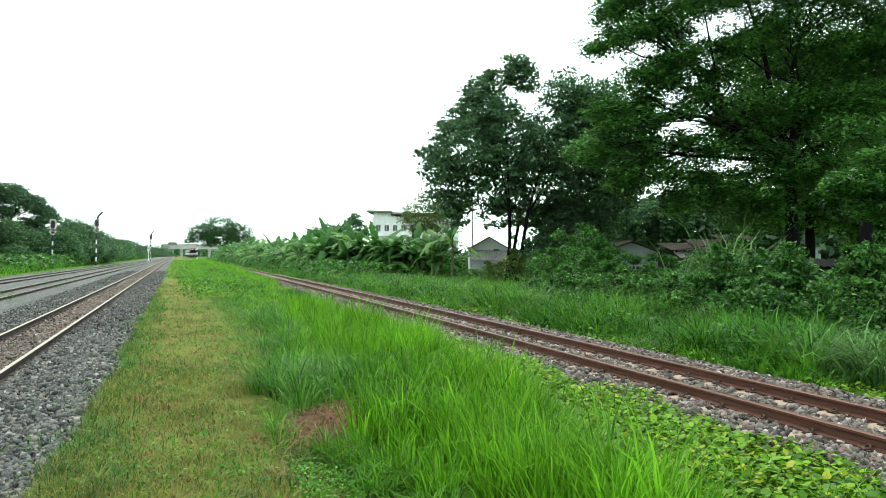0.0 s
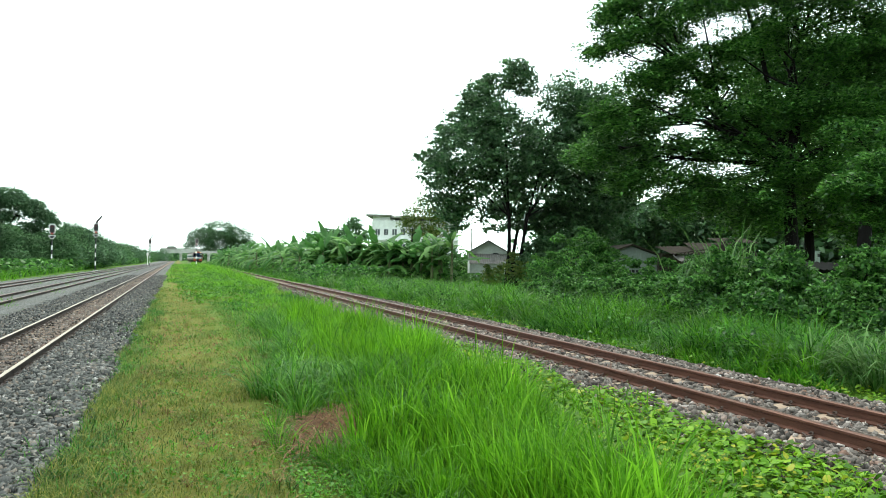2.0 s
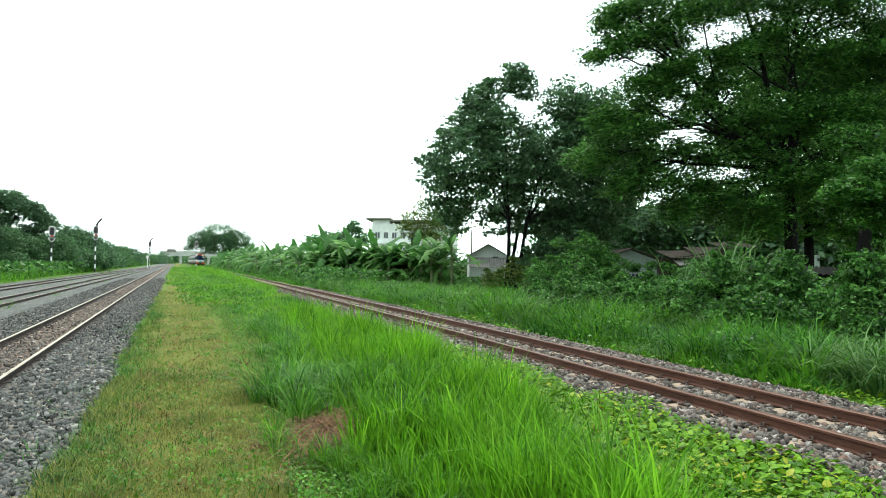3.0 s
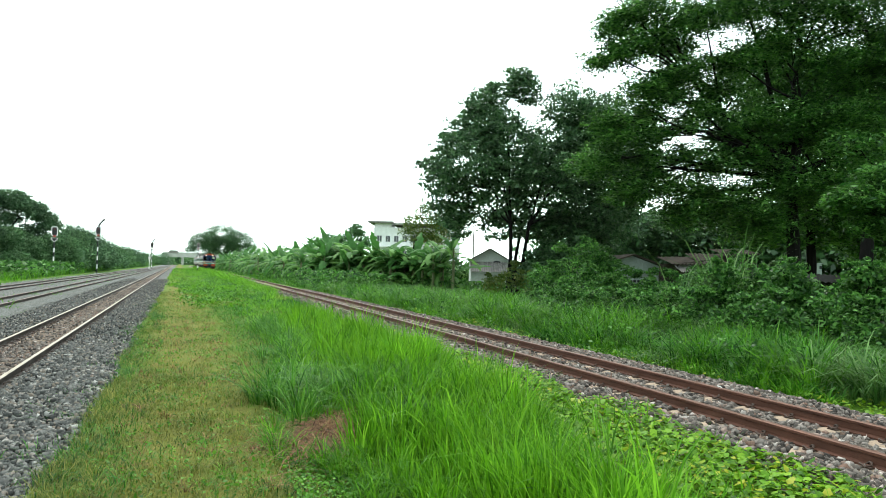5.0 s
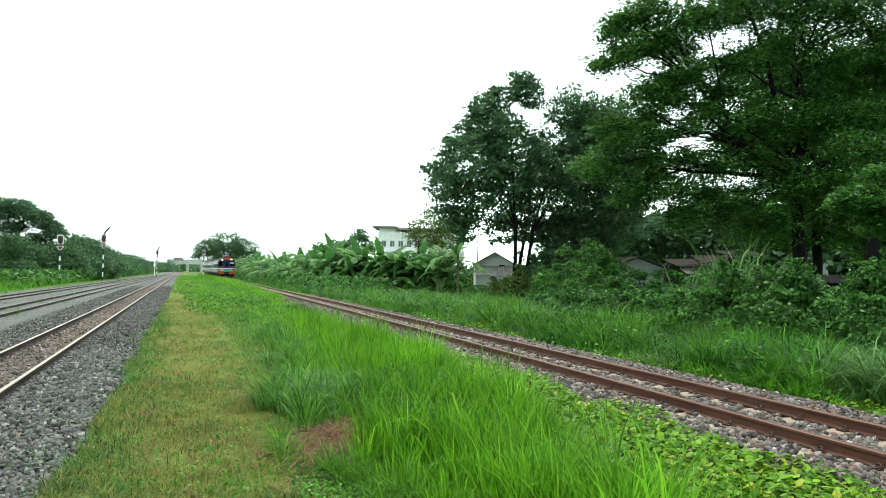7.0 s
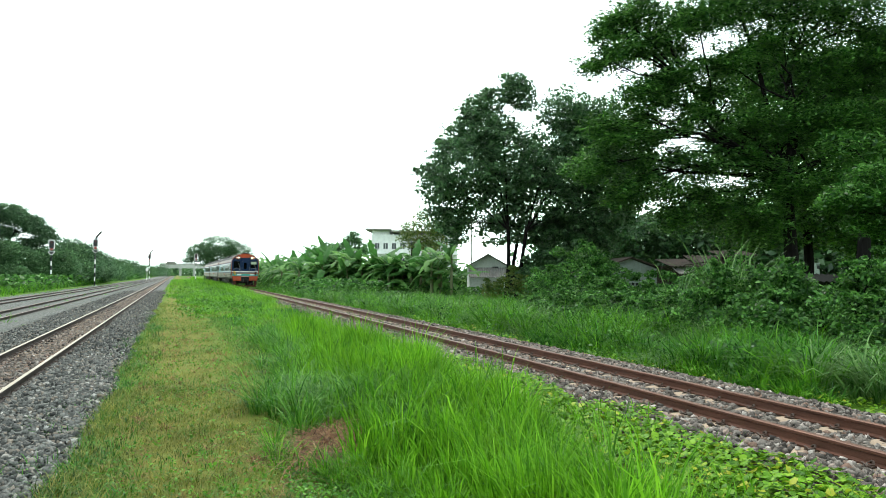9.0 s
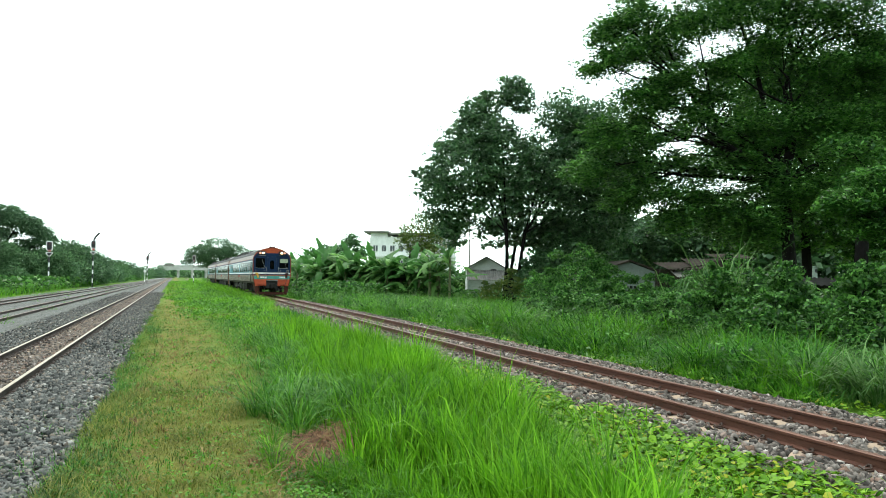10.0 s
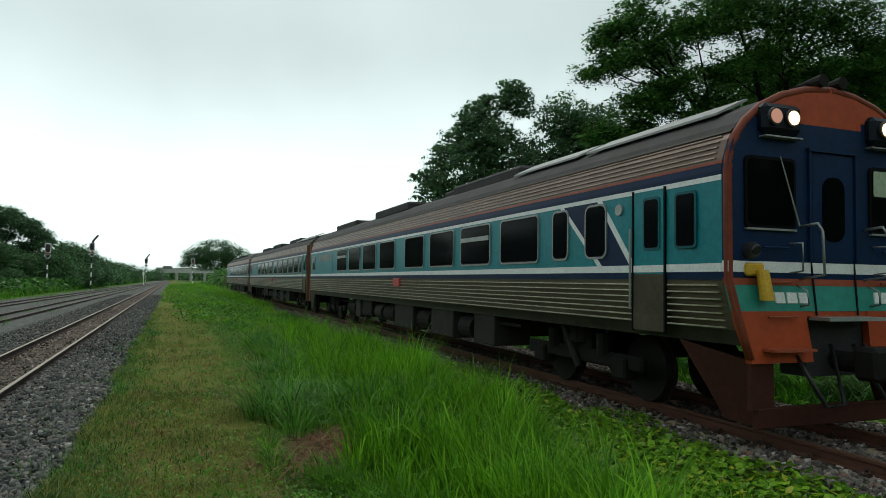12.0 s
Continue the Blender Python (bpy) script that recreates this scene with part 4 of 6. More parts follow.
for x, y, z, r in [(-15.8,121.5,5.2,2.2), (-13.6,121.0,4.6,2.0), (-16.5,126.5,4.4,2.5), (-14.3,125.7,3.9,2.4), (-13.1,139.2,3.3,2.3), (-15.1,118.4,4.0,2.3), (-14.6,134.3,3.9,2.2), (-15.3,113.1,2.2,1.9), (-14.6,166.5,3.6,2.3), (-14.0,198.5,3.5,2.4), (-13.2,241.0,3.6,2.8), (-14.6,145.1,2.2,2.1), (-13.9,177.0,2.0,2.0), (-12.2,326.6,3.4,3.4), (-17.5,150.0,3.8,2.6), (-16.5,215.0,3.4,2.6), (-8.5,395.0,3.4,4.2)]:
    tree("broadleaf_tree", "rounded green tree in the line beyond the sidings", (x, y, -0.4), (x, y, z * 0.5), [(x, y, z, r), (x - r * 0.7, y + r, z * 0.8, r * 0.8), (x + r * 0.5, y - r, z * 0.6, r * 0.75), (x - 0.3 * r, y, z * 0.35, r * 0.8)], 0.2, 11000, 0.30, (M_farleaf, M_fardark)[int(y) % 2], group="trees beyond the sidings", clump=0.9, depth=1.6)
tree("small_tree", "small rounded tree standing above the banana plants", (26.3, 107.6, -0.5), (26.3, 107.6, 5.0), [(26.3,107.6,7.6,1.2),(27.0,107.3,7.0,0.9),(25.7,107.9,6.9,0.9),(24.4,108.3,5.6,1.5),(22.5,109.0,5.4,1.6),(20.6,109.8,4.9,1.5),(27.4,107.2,5.6,1.4)], 0.14, 6000, 0.36, M_farleaf)
HEDGE = [(20.2,30.8,2.6,0.7),(19.3,31.1,1.5,1.1),(18.0,31.7,1.2,0.8),(20.9,30.4,0.8,1.15),(21.3,27.2,0.4,1.0),(22.5,25.6,0.6,1.1),(23.6,24.1,1.2,1.2),(24.5,22.7,-0.1,0.8),(25.5,21.3,0.1,0.8),(26.1,19.9,1.0,1.0),(20.5,40.3,1.1,0.8),(25.1,18.1,2.1,1.2),(23.3,31.7,2.1,0.7)]


def bush(lobes, label, n, size=0.13, material=None):
    x, y, z, r = lobes[0]
    shoots = [(lx + random.uniform(-1, 1) * lr * 0.7, ly + random.uniform(-1, 1) * lr * 0.7, lz + lr * random.uniform(0.8, 1.25), lr * random.uniform(0.14, 0.3)) for lx, ly, lz, lr in lobes for _ in range(3)]
    lobes = list(lobes) + shoots
    return tree("bush", label, (x, y, -0.55), (x, y, z * 0.4), lobes, 0.05, n, size, material or M_hedge, group="bushes before the huts", clump=0.2, per=14, shell=0.45, depth=1.4, wander=0.2, category="bush", aspect=0.55)


bush(HEDGE[0:4] + [(20.9, 30.4, 2.2, 0.5), (20.6, 30.6, 1.7, 0.7)], "big leafy green bush beside the hut", 20000, 0.12)
bush([HEDGE[4], (20.0, 28.5, 0.3, 1.0)], "low green bush overgrown with creeper", 7560)
bush([HEDGE[5], (22.0, 26.6, 0.5, 1.0)], "low green bush overgrown with creeper", 7560)
bush([HEDGE[6], (22.6, 24.6, 0.5, 1.0)], "rounded green bush overgrown with creeper", 8100)
bush([HEDGE[7], (23.8, 23.4, 0.0, 0.8)], "low green bush overgrown with creeper", 7200)
bush([HEDGE[8], (24.8, 22.0, -0.1, 0.8)], "low green bush overgrown with creeper", 7200)
bush([HEDGE[9], (25.6, 18.2, 1.6, 0.95), (26.0, 18.5, 0.5, 1.2)], "dense green bush with large leaves", 9700)
for k, lb in enumerate([[(15.7, 25.3, 0.35, 0.8), (16.3, 24.0, 0.3, 0.8)], [(16.9, 22.9, 0.4, 0.85), (17.3, 21.9, 0.35, 0.8)], [(17.9, 20.9, 0.55, 0.9), (18.4, 19.9, 0.6, 0.85)], [(18.8, 19.0, 0.7, 0.8), (19.3, 17.9, 0.1, 0.7)], [(19.9, 16.8, 0.15, 0.7), (20.2, 16.0, 0.1, 0.65)], [(20.6, 15.0, 0.1, 0.65), (20.9, 14.0, 0.05, 0.7)]]):
    bush(lb, "tangled bush smothered in broad-leaved creeper", 13000, 0.11)
bush([(23.6, 43.0, 1.6, 1.2), (25.2, 42.2, 2.0, 1.3), (24.4, 42.6, 2.9, 0.8), (26.6, 41.6, 2.4, 1.3)], "shady leafy bush beneath the slender trunks", 16000, 0.17, M_mid)
random.seed(31)
for k in range(17):
    y = 9.5 + k * 1.15
    x = float(scrub_edge(np.array(y))) + 0.9 + random.uniform(-0.2, 0.5)
    r = random.uniform(0.62, 0.88)
    top = (0.10, 0.30, 0.22, 0.40, 0.15, 0.34)[k % 6] - 0.25 * (y < 11)
    if 16 < y < 25:
        top = min(top, 0.92 - r) - 0.12
    bush([(x, y, top, r), (x + 0.9, y + random.uniform(-0.5, 0.5), top + random.uniform(-0.1, 0.1), r * 0.95), (x - 0.4, y + 0.5, top - 0.35, r * 0.7), (x + 1.8, y, top + random.uniform(0.0, 0.1), r)],
         "low bush smothered in broad-leaved creeper beside the grass", 12000, 0.105)
for k in range(7):
    y = (9.5, 10.6, 12.0, 13.3, 14.4, 15.4, 25.5)[k]
    x = float(scrub_edge(np.array(y))) + 2.2 + random.uniform(-0.5, 0.8)
    z = random.uniform(0.9, 1.4)
    bush([(x, y, z, 0.5), (x + 0.3, y + 0.3, z - 0.6, 0.6), (x - 0.2, y - 0.2, z + 0.4, 0.3)], "leafy shoots rising out of the creeper", 3200, 0.12)
bush([HEDGE[10], (19.4, 40.8, 0.6, 0.7), (21.4, 39.9, 0.7, 0.7)], "yellow-green bush beside the shed", 2400, 0.18, M_yellowish)
tree("scrub_tree", "dark tree trunk in the shade of the scrub", (28.3, 21.2, -0.6), (28.3, 21.2, 5.0), [(28.4, 21.0, 6.5, 1.2), (29.8, 20.4, 7.5, 1.4), (27.4, 21.6, 7.6, 1.0), (29.5, 20.8, 5.0, 1.3)], 0.32, 5000, 0.19, M_rain, flat=0.6, level=0.6)


# ---------------- banana plants ----------------
def banana_leaf(L, w, droop, torn):
    """One long arching leaf with a midrib and a few tears, growing along +x."""
    bm = bmesh.new()
    n = 15
    rows = []
    for i in range(n):
        t = i / (n - 1)
        x = L * (t - 0.25 * droop * t * t)
        z = L * (0.55 * t - droop * t * t)
        ww = w * (0.12 if t < 0.12 else math.sin(math.pi * min(1, (t - 0.06) * 1.02)) ** 0.6 * 0.5 + 0.02)
        sag = 0.22 + 0.3 * torn * random.random()
        rows.append([bm.verts.new((x, s * ww, z - abs(s) * ww * sag)) for s in (-1, -0.5, 0, 0.5, 1)])
    for a, b in zip(rows, rows[1:]):
        for k in range(4):
            if torn and k in (0, 3) and random.random() < 0.33:
                continue
            bm.faces.new((a[k], b[k], b[k + 1], a[k + 1]))
    return bm


def banana_meshes():
    out = []
    for k in range(5):
        me = bpy.data.meshes.new("leaf")
        bm = banana_leaf(2.3, 0.50, (0.35, 0.6, 0.8, 1.0, 0.15)[k], k != 4)
        bm.to_mesh(me)
        bm.free()
        me.materials.append(M_banana)
        me.polygons.foreach_set("use_smooth", [True] * len(me.polygons))
        out.append(me)
    return out


B_LEAVES = banana_meshes()


def banana(x, y, h, label, nleaf=9, up=0.5):
    z = float(land(x, y))
    t = thing("banana_plant", pose(x, y, z), label, "banana plant", "banana plants by the line")
    bm = bmesh.new()
    bent(bm, [(0, 0, -0.05), (0.03, 0.02, h * 0.35), (0.0, 0.0, h * 0.62)], [0.13, 0.11, 0.07], 7)
    part("stem", bm, M_bstem, t, "pale green banana stem")
    for i in range(nleaf):
        az = 360 * i / nleaf * 1.62 + random.uniform(-25, 25)
        o = new("leaf", random.choice(B_LEAVES if random.random() < 0.3 else B_LEAVES[:4]))
        o.parent = t
        s = h / 4.0 * random.uniform(0.8, 1.3)
        tilt = random.uniform(-42, 25) if i > 2 else random.uniform(-62, -30) * up * 1.4
        o.matrix_basis = pose(0, 0, h * random.uniform(0.30, 0.62), 0, 0, az) @ pose(0, 0, 0, random.uniform(-20, 20), tilt, 0) @ Matrix.Diagonal((s, s * 0.95, s, 1))


random.seed(11)
for i in range(44):
    y = 64 + i * 2.7 + random.uniform(-1, 1)
    banana(float(np.interp(y, [60, 82, 114, 190], [12.6, 10.8, 10.4, 9.6])) + random.uniform(-0.5, 1.4), y, random.uniform(3.7, 5.0), "banana plant with drooping green leaves along the track", 13)
for i in range(26):
    y = 64 + i * 3.2 + random.uniform(-1, 1)
    banana(14.6 + random.uniform(-1, 2), y, random.uniform(4.4, 5.8), "banana plant with broad green leaves behind the first row", 12)
for i in range(34):
    a = i / 33
    banana(12.8 + 8.0 * a + random.uniform(-0.6, 0.6), 63 - 9.5 * a + random.uniform(-1.2, 3.5), random.uniform(3.8, 5.2), "banana plant with broad arching leaves near the shed", 17)
banana(20.9, 51.8, 6.3, "tall banana plant with an upright new leaf", 10, 0.95)
banana(19.6, 53.0, 5.0, "tall banana plant with broad leaves", 10, 0.9)
random.seed(5)


def far_scrub():
    """Low scrub at the foot of the banana plants and towards the horizon."""
    n = 16000
    y = 50 + 190 * rng.random(n) ** 1.3
    x = 10.2 + rng.normal(size=n) * 0.7 + 4.5 * rng.random(n)
    c = np.stack([x, y, land(x, y) + 0.2 + 1.3 * rng.random(n) ** 1.6], 1)
    ob = leaf_cloud("scrub", c, 0.34, M_hedge)
    tagged(ob, "low green scrub at the foot of the banana plants", "scrub", kind="stuff")
    n = 9000
    x = 12 + 16 * rng.random(n)
    y = 62 - 14 * ((x - 12) / 16) + rng.normal(size=n) * 1.5
    c = np.stack([x, y, land(x, y) + 0.1 + 1.1 * rng.random(n) ** 1.6], 1)
    ob = leaf_cloud("scrub", c, 0.28, M_hedge)
    tagged(ob, "low green scrub before the banana plants and shed", "scrub", kind="stuff")
    n = 14000
    y = 70 + 260 * rng.random(n) ** 1.3
    x = -14.0 + 0.012 * y - 3.5 * rng.random(n)
    c = np.stack([x, y, land(x, y) + 0.1 + 1.5 * rng.random(n) ** 1.5], 1)
    ob = leaf_cloud("scrub", c, 0.45, M_hedge)
    tagged(ob, "bright green scrub beyond the sidings", "scrub", kind="stuff")
    n = 30000
    u = rng.random(n)
    x = 18 + 10 * u + rng.normal(size=n) * 0.8
    y = 32.5 - 15 * u + rng.normal(size=n) * 1.0
    c = np.stack([x, y, land(x, y) + 0.1 + 1.1 * rng.random(n) ** 1.4], 1)
    ob = leaf_cloud("scrub", c, 0.13, M_hedge)
    tagged(ob, "tangle of creepers and weeds before the huts", "scrub", kind="stuff")
    n = 16000
    x = 14 + 34 * rng.random(n)
    y = 74 - 0.25 * (x - 14) + rng.normal(size=n) * 1.2
    c = np.stack([x, y, land(x, y) + 3.6 * rng.random(n) ** 1.2 * (0.8 + 0.2 * soft(x, 0 * x, 2.0))], 1)
    ob = leaf_cloud("scrub", c, 0.4, M_hedge)
    tagged(ob, "dense green undergrowth behind the banana plants", "scrub", kind="stuff")
    n = 12000
    u = rng.random(n)
    x = 24.5 + 9.0 * u + rng.normal(size=n) * 0.5
    y = 51 - 6.0 * u + rng.normal(size=n) * 1.0
    c = np.stack([x, y, land(x, y) + 0.1 + 2.4 * rng.random(n) ** 1.5], 1)
    keep = (x > 27.2)
    ob = leaf_cloud("scrub", c[keep], 0.26, M_mid)
    tagged(ob, "dark undergrowth beneath the slender trunks", "scrub", kind="stuff")
    n = 16000
    x = rng.uniform(-320, 320, n)
    y = rng.uniform(470, 560, n)
    c = np.stack([x, y, 6.5 * rng.random(n) * (0.7 + 0.3 * soft(x, 0 * x, 20.0))], 1)
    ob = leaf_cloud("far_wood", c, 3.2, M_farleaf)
    tagged(ob, "distant line of trees on the horizon", "wood", kind="stuff")
    # unseen woods added beside and behind the camera close the place, darkening the train
    n = 60000
    u = rng.random(n)
    side = rng.integers(0, 3, n)
    x = np.choose(side, [-25 - 5 * rng.random(n), -30 + 75 * u, 30 + 8 * rng.random(n)])
    y = np.choose(side, [-45 + 135 * u, -38 - 6 * rng.random(n), -40 + 50 * u])
    top = np.choose(side, [9.5, 11.0, 14.0]) * (0.85 + 0.15 * soft(x, y, 4.0))
    c = np.stack([x, y, top * rng.random(n)], 1)
    ob = leaf_cloud("wood", c, 0.8, M_mid)
    tagged(ob, "unseen added trees closing the railway land and shading the train", "wood", kind="stuff")
    # woods that close the place on the right and behind the huts
    n = 42000
    u = rng.random(n)
    x = 44 + 60 * u + rng.normal(size=n) * 3
    y = 74 - 74 * u + rng.normal(size=n) * 3
    c = np.stack([x, y, (7.5 + 4.5 * u) * rng.random(n) ** 0.9], 1)
    ob = leaf_cloud("wood", c, 0.75, M_mid)
    tagged(ob, "shady dark wood behind the huts", "wood", kind="stuff")


far_scrub()


def reeds():
    c = np.array([15.7, 16.3]) + rng.normal(size=(13, 2)) * [0.62, 0.5]
    az = rng.uniform(0, math.tau, 13 * 44)
    xy = np.repeat(c, 44, 0) + np.stack([np.cos(az), np.sin(az)], 1) * 0.14 * rng.random((13 * 44, 1))
    b = on_land(xy)
    ob = blades("reed_clump", b, np.repeat(1.75 + 1.0 * rng.random(13), 44), 0.036, M_reed, lean=0.42, vary=0.22, az=az)
    tagged(ob, "tall pale reed-like grass clump among the bushes", "reeds", kind="stuff")


reeds()


# ---------------- signals ----------------
def signal(x, y, h, label, facing=0.0, arm=True, plate=True):
    z = -0.42
    t = thing("railway_signal", pose(x, y, z, 0, 0, facing), label, "railway signal", "railway signals")
    part("base_block", boxes((-0.3, 0.3, -0.3, 0.3, -0.1, 0.18), bevel=0.02), M_concrete, t)
    zs, k = 0.18, 0
    step = (h * 0.62 - 0.18) / 7
    for k in range(7):
        part("post_band", tube(bmesh.new(), (0, 0, zs), (0, 0, zs + step), 0.085, 0.085, 12), (M_black, M_whitep)[k % 2], t, ("black band of the post", "white band of the post")[k % 2])
        zs += step
    part("upper_post", tube(bmesh.new(), (0, 0, zs), (0, 0, h * 0.95), 0.06, 0.06, 10), M_black, t)
    if plate:
        bm = bmesh.new()
        for sc, yy in ((1.0, -0.10), (0.72, -0.125)):
            a = [bm.verts.new((px * sc, yy, h * 0.70 + pz * sc)) for px, pz in ((-0.36, 0.2), (0.36, 0.2), (0.36, 0.05), (0.08, -0.26), (-0.08, -0.26), (-0.36, 0.05))]
            f = bm.faces.new(a)
            f.material_index = 0 if sc == 1.0 else 1
            r = bmesh.ops.extrude_face_region(bm, geom=[f])
            bmesh.ops.translate(bm, verts=[g for g in r["geom"] if isinstance(g, bmesh.types.BMVert)], vec=(0, 0.02, 0))
        part("triangular_plate", bm, [M_whitep, M_black], t, "inverted triangular plate, black with a white rim")
    head = part("signal_head", rounded(0.34, 0.56, 0.17, -0.12, 0.10, (0, h * 0.86)), M_whitep, t, "white-rimmed signal head")
    part("backboard", rounded(0.25, 0.46, 0.12, -0.16, 0.02, (0, h * 0.86)), M_black, head, "black backboard")
    for dz, mm in ((0.22, M_glass_red), (-0.16, M_black)):
        part("lamp_hood", tube(bmesh.new(), (0, -0.16, h * 0.86 + dz), (0, -0.36, h * 0.86 + dz + 0.01), 0.13, 0.12, 12), M_black, head)
        part("lens", tube(bmesh.new(), (0, -0.365, h * 0.86 + dz), (0, -0.37, h * 0.86 + dz), 0.105, 0.105, 12), mm, head)
    part("ladder_box", boxes((-0.16, 0.16, -0.12, 0.12, h * 0.75, h * 0.79), bevel=0.02), M_red, t, "red-brown bracket")
    if arm:
        bm = bmesh.new()
        box(bm, -0.13, 0.13, -0.18, 0.02, 0.0, 1.15, bevel=0.05)
        a = part("route_indicator", bm, M_black, t, "slanting black route indicator")
        a.matrix_basis = pose(0.0, -0.02, h * 0.96, 0, 38, 0)
        part("indicator_bracket", boxes((-0.05, 0.25, -0.03, 0.03, h * 0.93, h * 0.98)), M_black, t)
    return t


def rounded(hw, hh, r, y0, y1, at, seg=5):
    """A plate with rounded corners, standing across y."""
    bm = bmesh.new()
    pts = []
    for cx, cz, a0 in ((hw - r, hh - r, 0), (-(hw - r), hh - r, 90), (-(hw - r), -(hh - r), 180), (hw - r, -(hh - r), 270)):
        for k in range(seg + 1):
            a = radians(a0 + 90 * k / seg)
            pts.append((at[0] + cx + r * math.cos(a), at[1] + cz + r * math.sin(a)))
    front = [bm.verts.new((x, y0, z)) for x, z in pts]
    back = [bm.verts.new((x, y1, z)) for x, z in pts]
    n = len(pts)
    bm.faces.new(front)
    bm.faces.new(back[::-1])
    for k in range(n):
        bm.faces.new((front[k], back[k], back[(k + 1) % n], front[(k + 1) % n]))
    bmesh.ops.recalc_face_normals(bm, faces=bm.faces)
    return bm


M_glass_red = plain("unlit_red_lens", (0.10, 0.012, 0.012), 0.3, 0, 0.2, 6)
signal(-13.69, 90.4, 6.0, "black and white banded signal post beside the outer siding", 8, arm=False)
signal(-10.4, 103.0, 6.9, "black and white banded signal post with a slanting indicator", 6)
signal(-5.75, 163.2, 6.4, "distant black and white signal post between the tracks", 2)
signal(3.75, 158.0, 6.6, "distant red and white signal post between the two tracks", -2, arm=False)


def marker_post(x, y):
    t = thing("marker_post", pose(x, y, -0.42), "white post with a round white disc beside the track", "track sign")
    part("post", tube(bmesh.new(), (0, 0, 0), (0, 0, 2.6), 0.07, 0.07, 8), M_whitep, t)
    part("disc", tube(bmesh.new(), (0, -0.08, 2.75), (0, -0.11, 2.75), 0.34, 0.34, 16), M_whitep, t, "round white disc")


marker_post(-6.75, 177.7)


# ---------------- viaduct ----------------
def viaduct():
    t = thing("viaduct", pose(0, 462, -0.6), "distant grey concrete road viaduct on paired columns", "viaduct")
    part("deck", boxes((-10.5, 90, -5, 5, 5.2, 7.4)), M_concrete, t, "long concrete deck")
    part("parapet", boxes((-10.5, 90, -5.3, -5.0, 7.2, 8.3)), M_concrete, t)
    for k in range(10):
        x = -6.6 + k * 8.3
        bm = bmesh.new()
        tube(bm, (x, -2.5, 0), (x, -2.5, 4.4), 0.8, 0.8, 10)
        part("column", bm, M_concrete, t)
        part("column", tube(bmesh.new(), (x, 2.5, 0), (x, 2.5, 4.4), 0.8, 0.8, 10), M_concrete, t)
        part("crossbeam", boxes((x - 0.9, x + 0.9, -4.6, 4.6, 4.4, 5.2)), M_concrete, t)
    part("gantry_sign", boxes((-6.5, -1.0, -5.6, -5.3, 7.4, 9.4)), M_roof, t, "grey board on the deck")


viaduct()


# ---------------- buildings ----------------
def white_building():
    m = pose(39.6, 145.4, -0.6, 0, 0, -21.5)
    t = thing("apartment_building", m, "distant white three-storey building with flat projecting roof", "building")
    W, D, H = 19.0, 10.0, 11.0
    part("wall", boxes((0, W, 0, D, 0, H)), M_white, t, "white rendered walls")
    part("roof", boxes((-1.2, 4.4, -1.2, D + 1, H + 0.9, H + 1.25)), M_roof, t, "projecting grey roof slab")
    part("roof", boxes((4.4, W + 1, -1.2, D + 1, H + 0.5, H + 0.9)), M_roof, t, "lower grey roof slab")
    part("wall", boxes((0.2, 4.0, 0.2, D, H, H + 0.9)), M_white, t)
    for z in (3.4, 6.6):
        part("ledge", boxes((-0.5, W + 0.4, -0.7, 0.0, z, z + 0.28)), M_white, t, "white projecting ledge")
    for fl in range(3):
        for k in range(10):
            x = 0.75 + k * 1.85
            w = part("window", boxes((x, x + 1.15, -0.10, 0.0, 1.1 + fl * 3.3, 2.6 + fl * 3.3)), M_white, t)
            for a in (0.1, 0.61):
                part("pane", boxes((x + a, x + a + 0.44, -0.13, -0.10, 1.2 + fl * 3.3, 2.5 + fl * 3.3)), M_dimglass, w, "dark window glass")


def corrugated(bm, x0, x1, y0, z0, y1, z1, waves, amp=0.035, thick=0.02):
    """A corrugated sheet that slopes from (y0, z0) to (y1, z1)."""
    n = waves * 4
    top = []
    for i in range(n + 1):
        x = x0 + (x1 - x0) * i / n
        w = amp * math.sin(i * math.pi / 2)
        top.append([bm.verts.new((x, y0, z0 + w)), bm.verts.new((x, y1, z1 + w)), bm.verts.new((x, y0, z0 + w - thick)), bm.verts.new((x, y1, z1 + w - thick))])
    for a, b in zip(top, top[1:]):
        bm.faces.new((a[0], b[0], b[1], a[1]))
        bm.faces.new((a[2], a[3], b[3], b[2]))
        bm.faces.new((a[0], a[2], b[2], b[0]))
        bm.faces.new((a[1], b[1], b[3], a[3]))
    return bm


M_dimglass = plain("dim_window_glass", (0.03, 0.04, 0.045), 0.15, 0, 0.2, 2)


def gable(bm, w, d, eave, apex, y0=0.0):
    v = [bm.verts.new(p) for p in ((0, y0, 0), (w, y0, 0), (w, y0, eave), (w / 2, y0, apex), (0, y0, eave), (0, y0 + d, 0), (w, y0 + d, 0), (w, y0 + d, eave), (w / 2, y0 + d, apex), (0, y0 + d, eave))]
    for f in ((0, 1, 2, 3, 4), (9, 8, 7, 6, 5), (0, 4, 9, 5), (1, 6, 7, 2), (0, 5, 6, 1), (2, 7, 8, 3), (4, 3, 8, 9)):
        bm.faces.new([v[i] for i in f])
    return bm


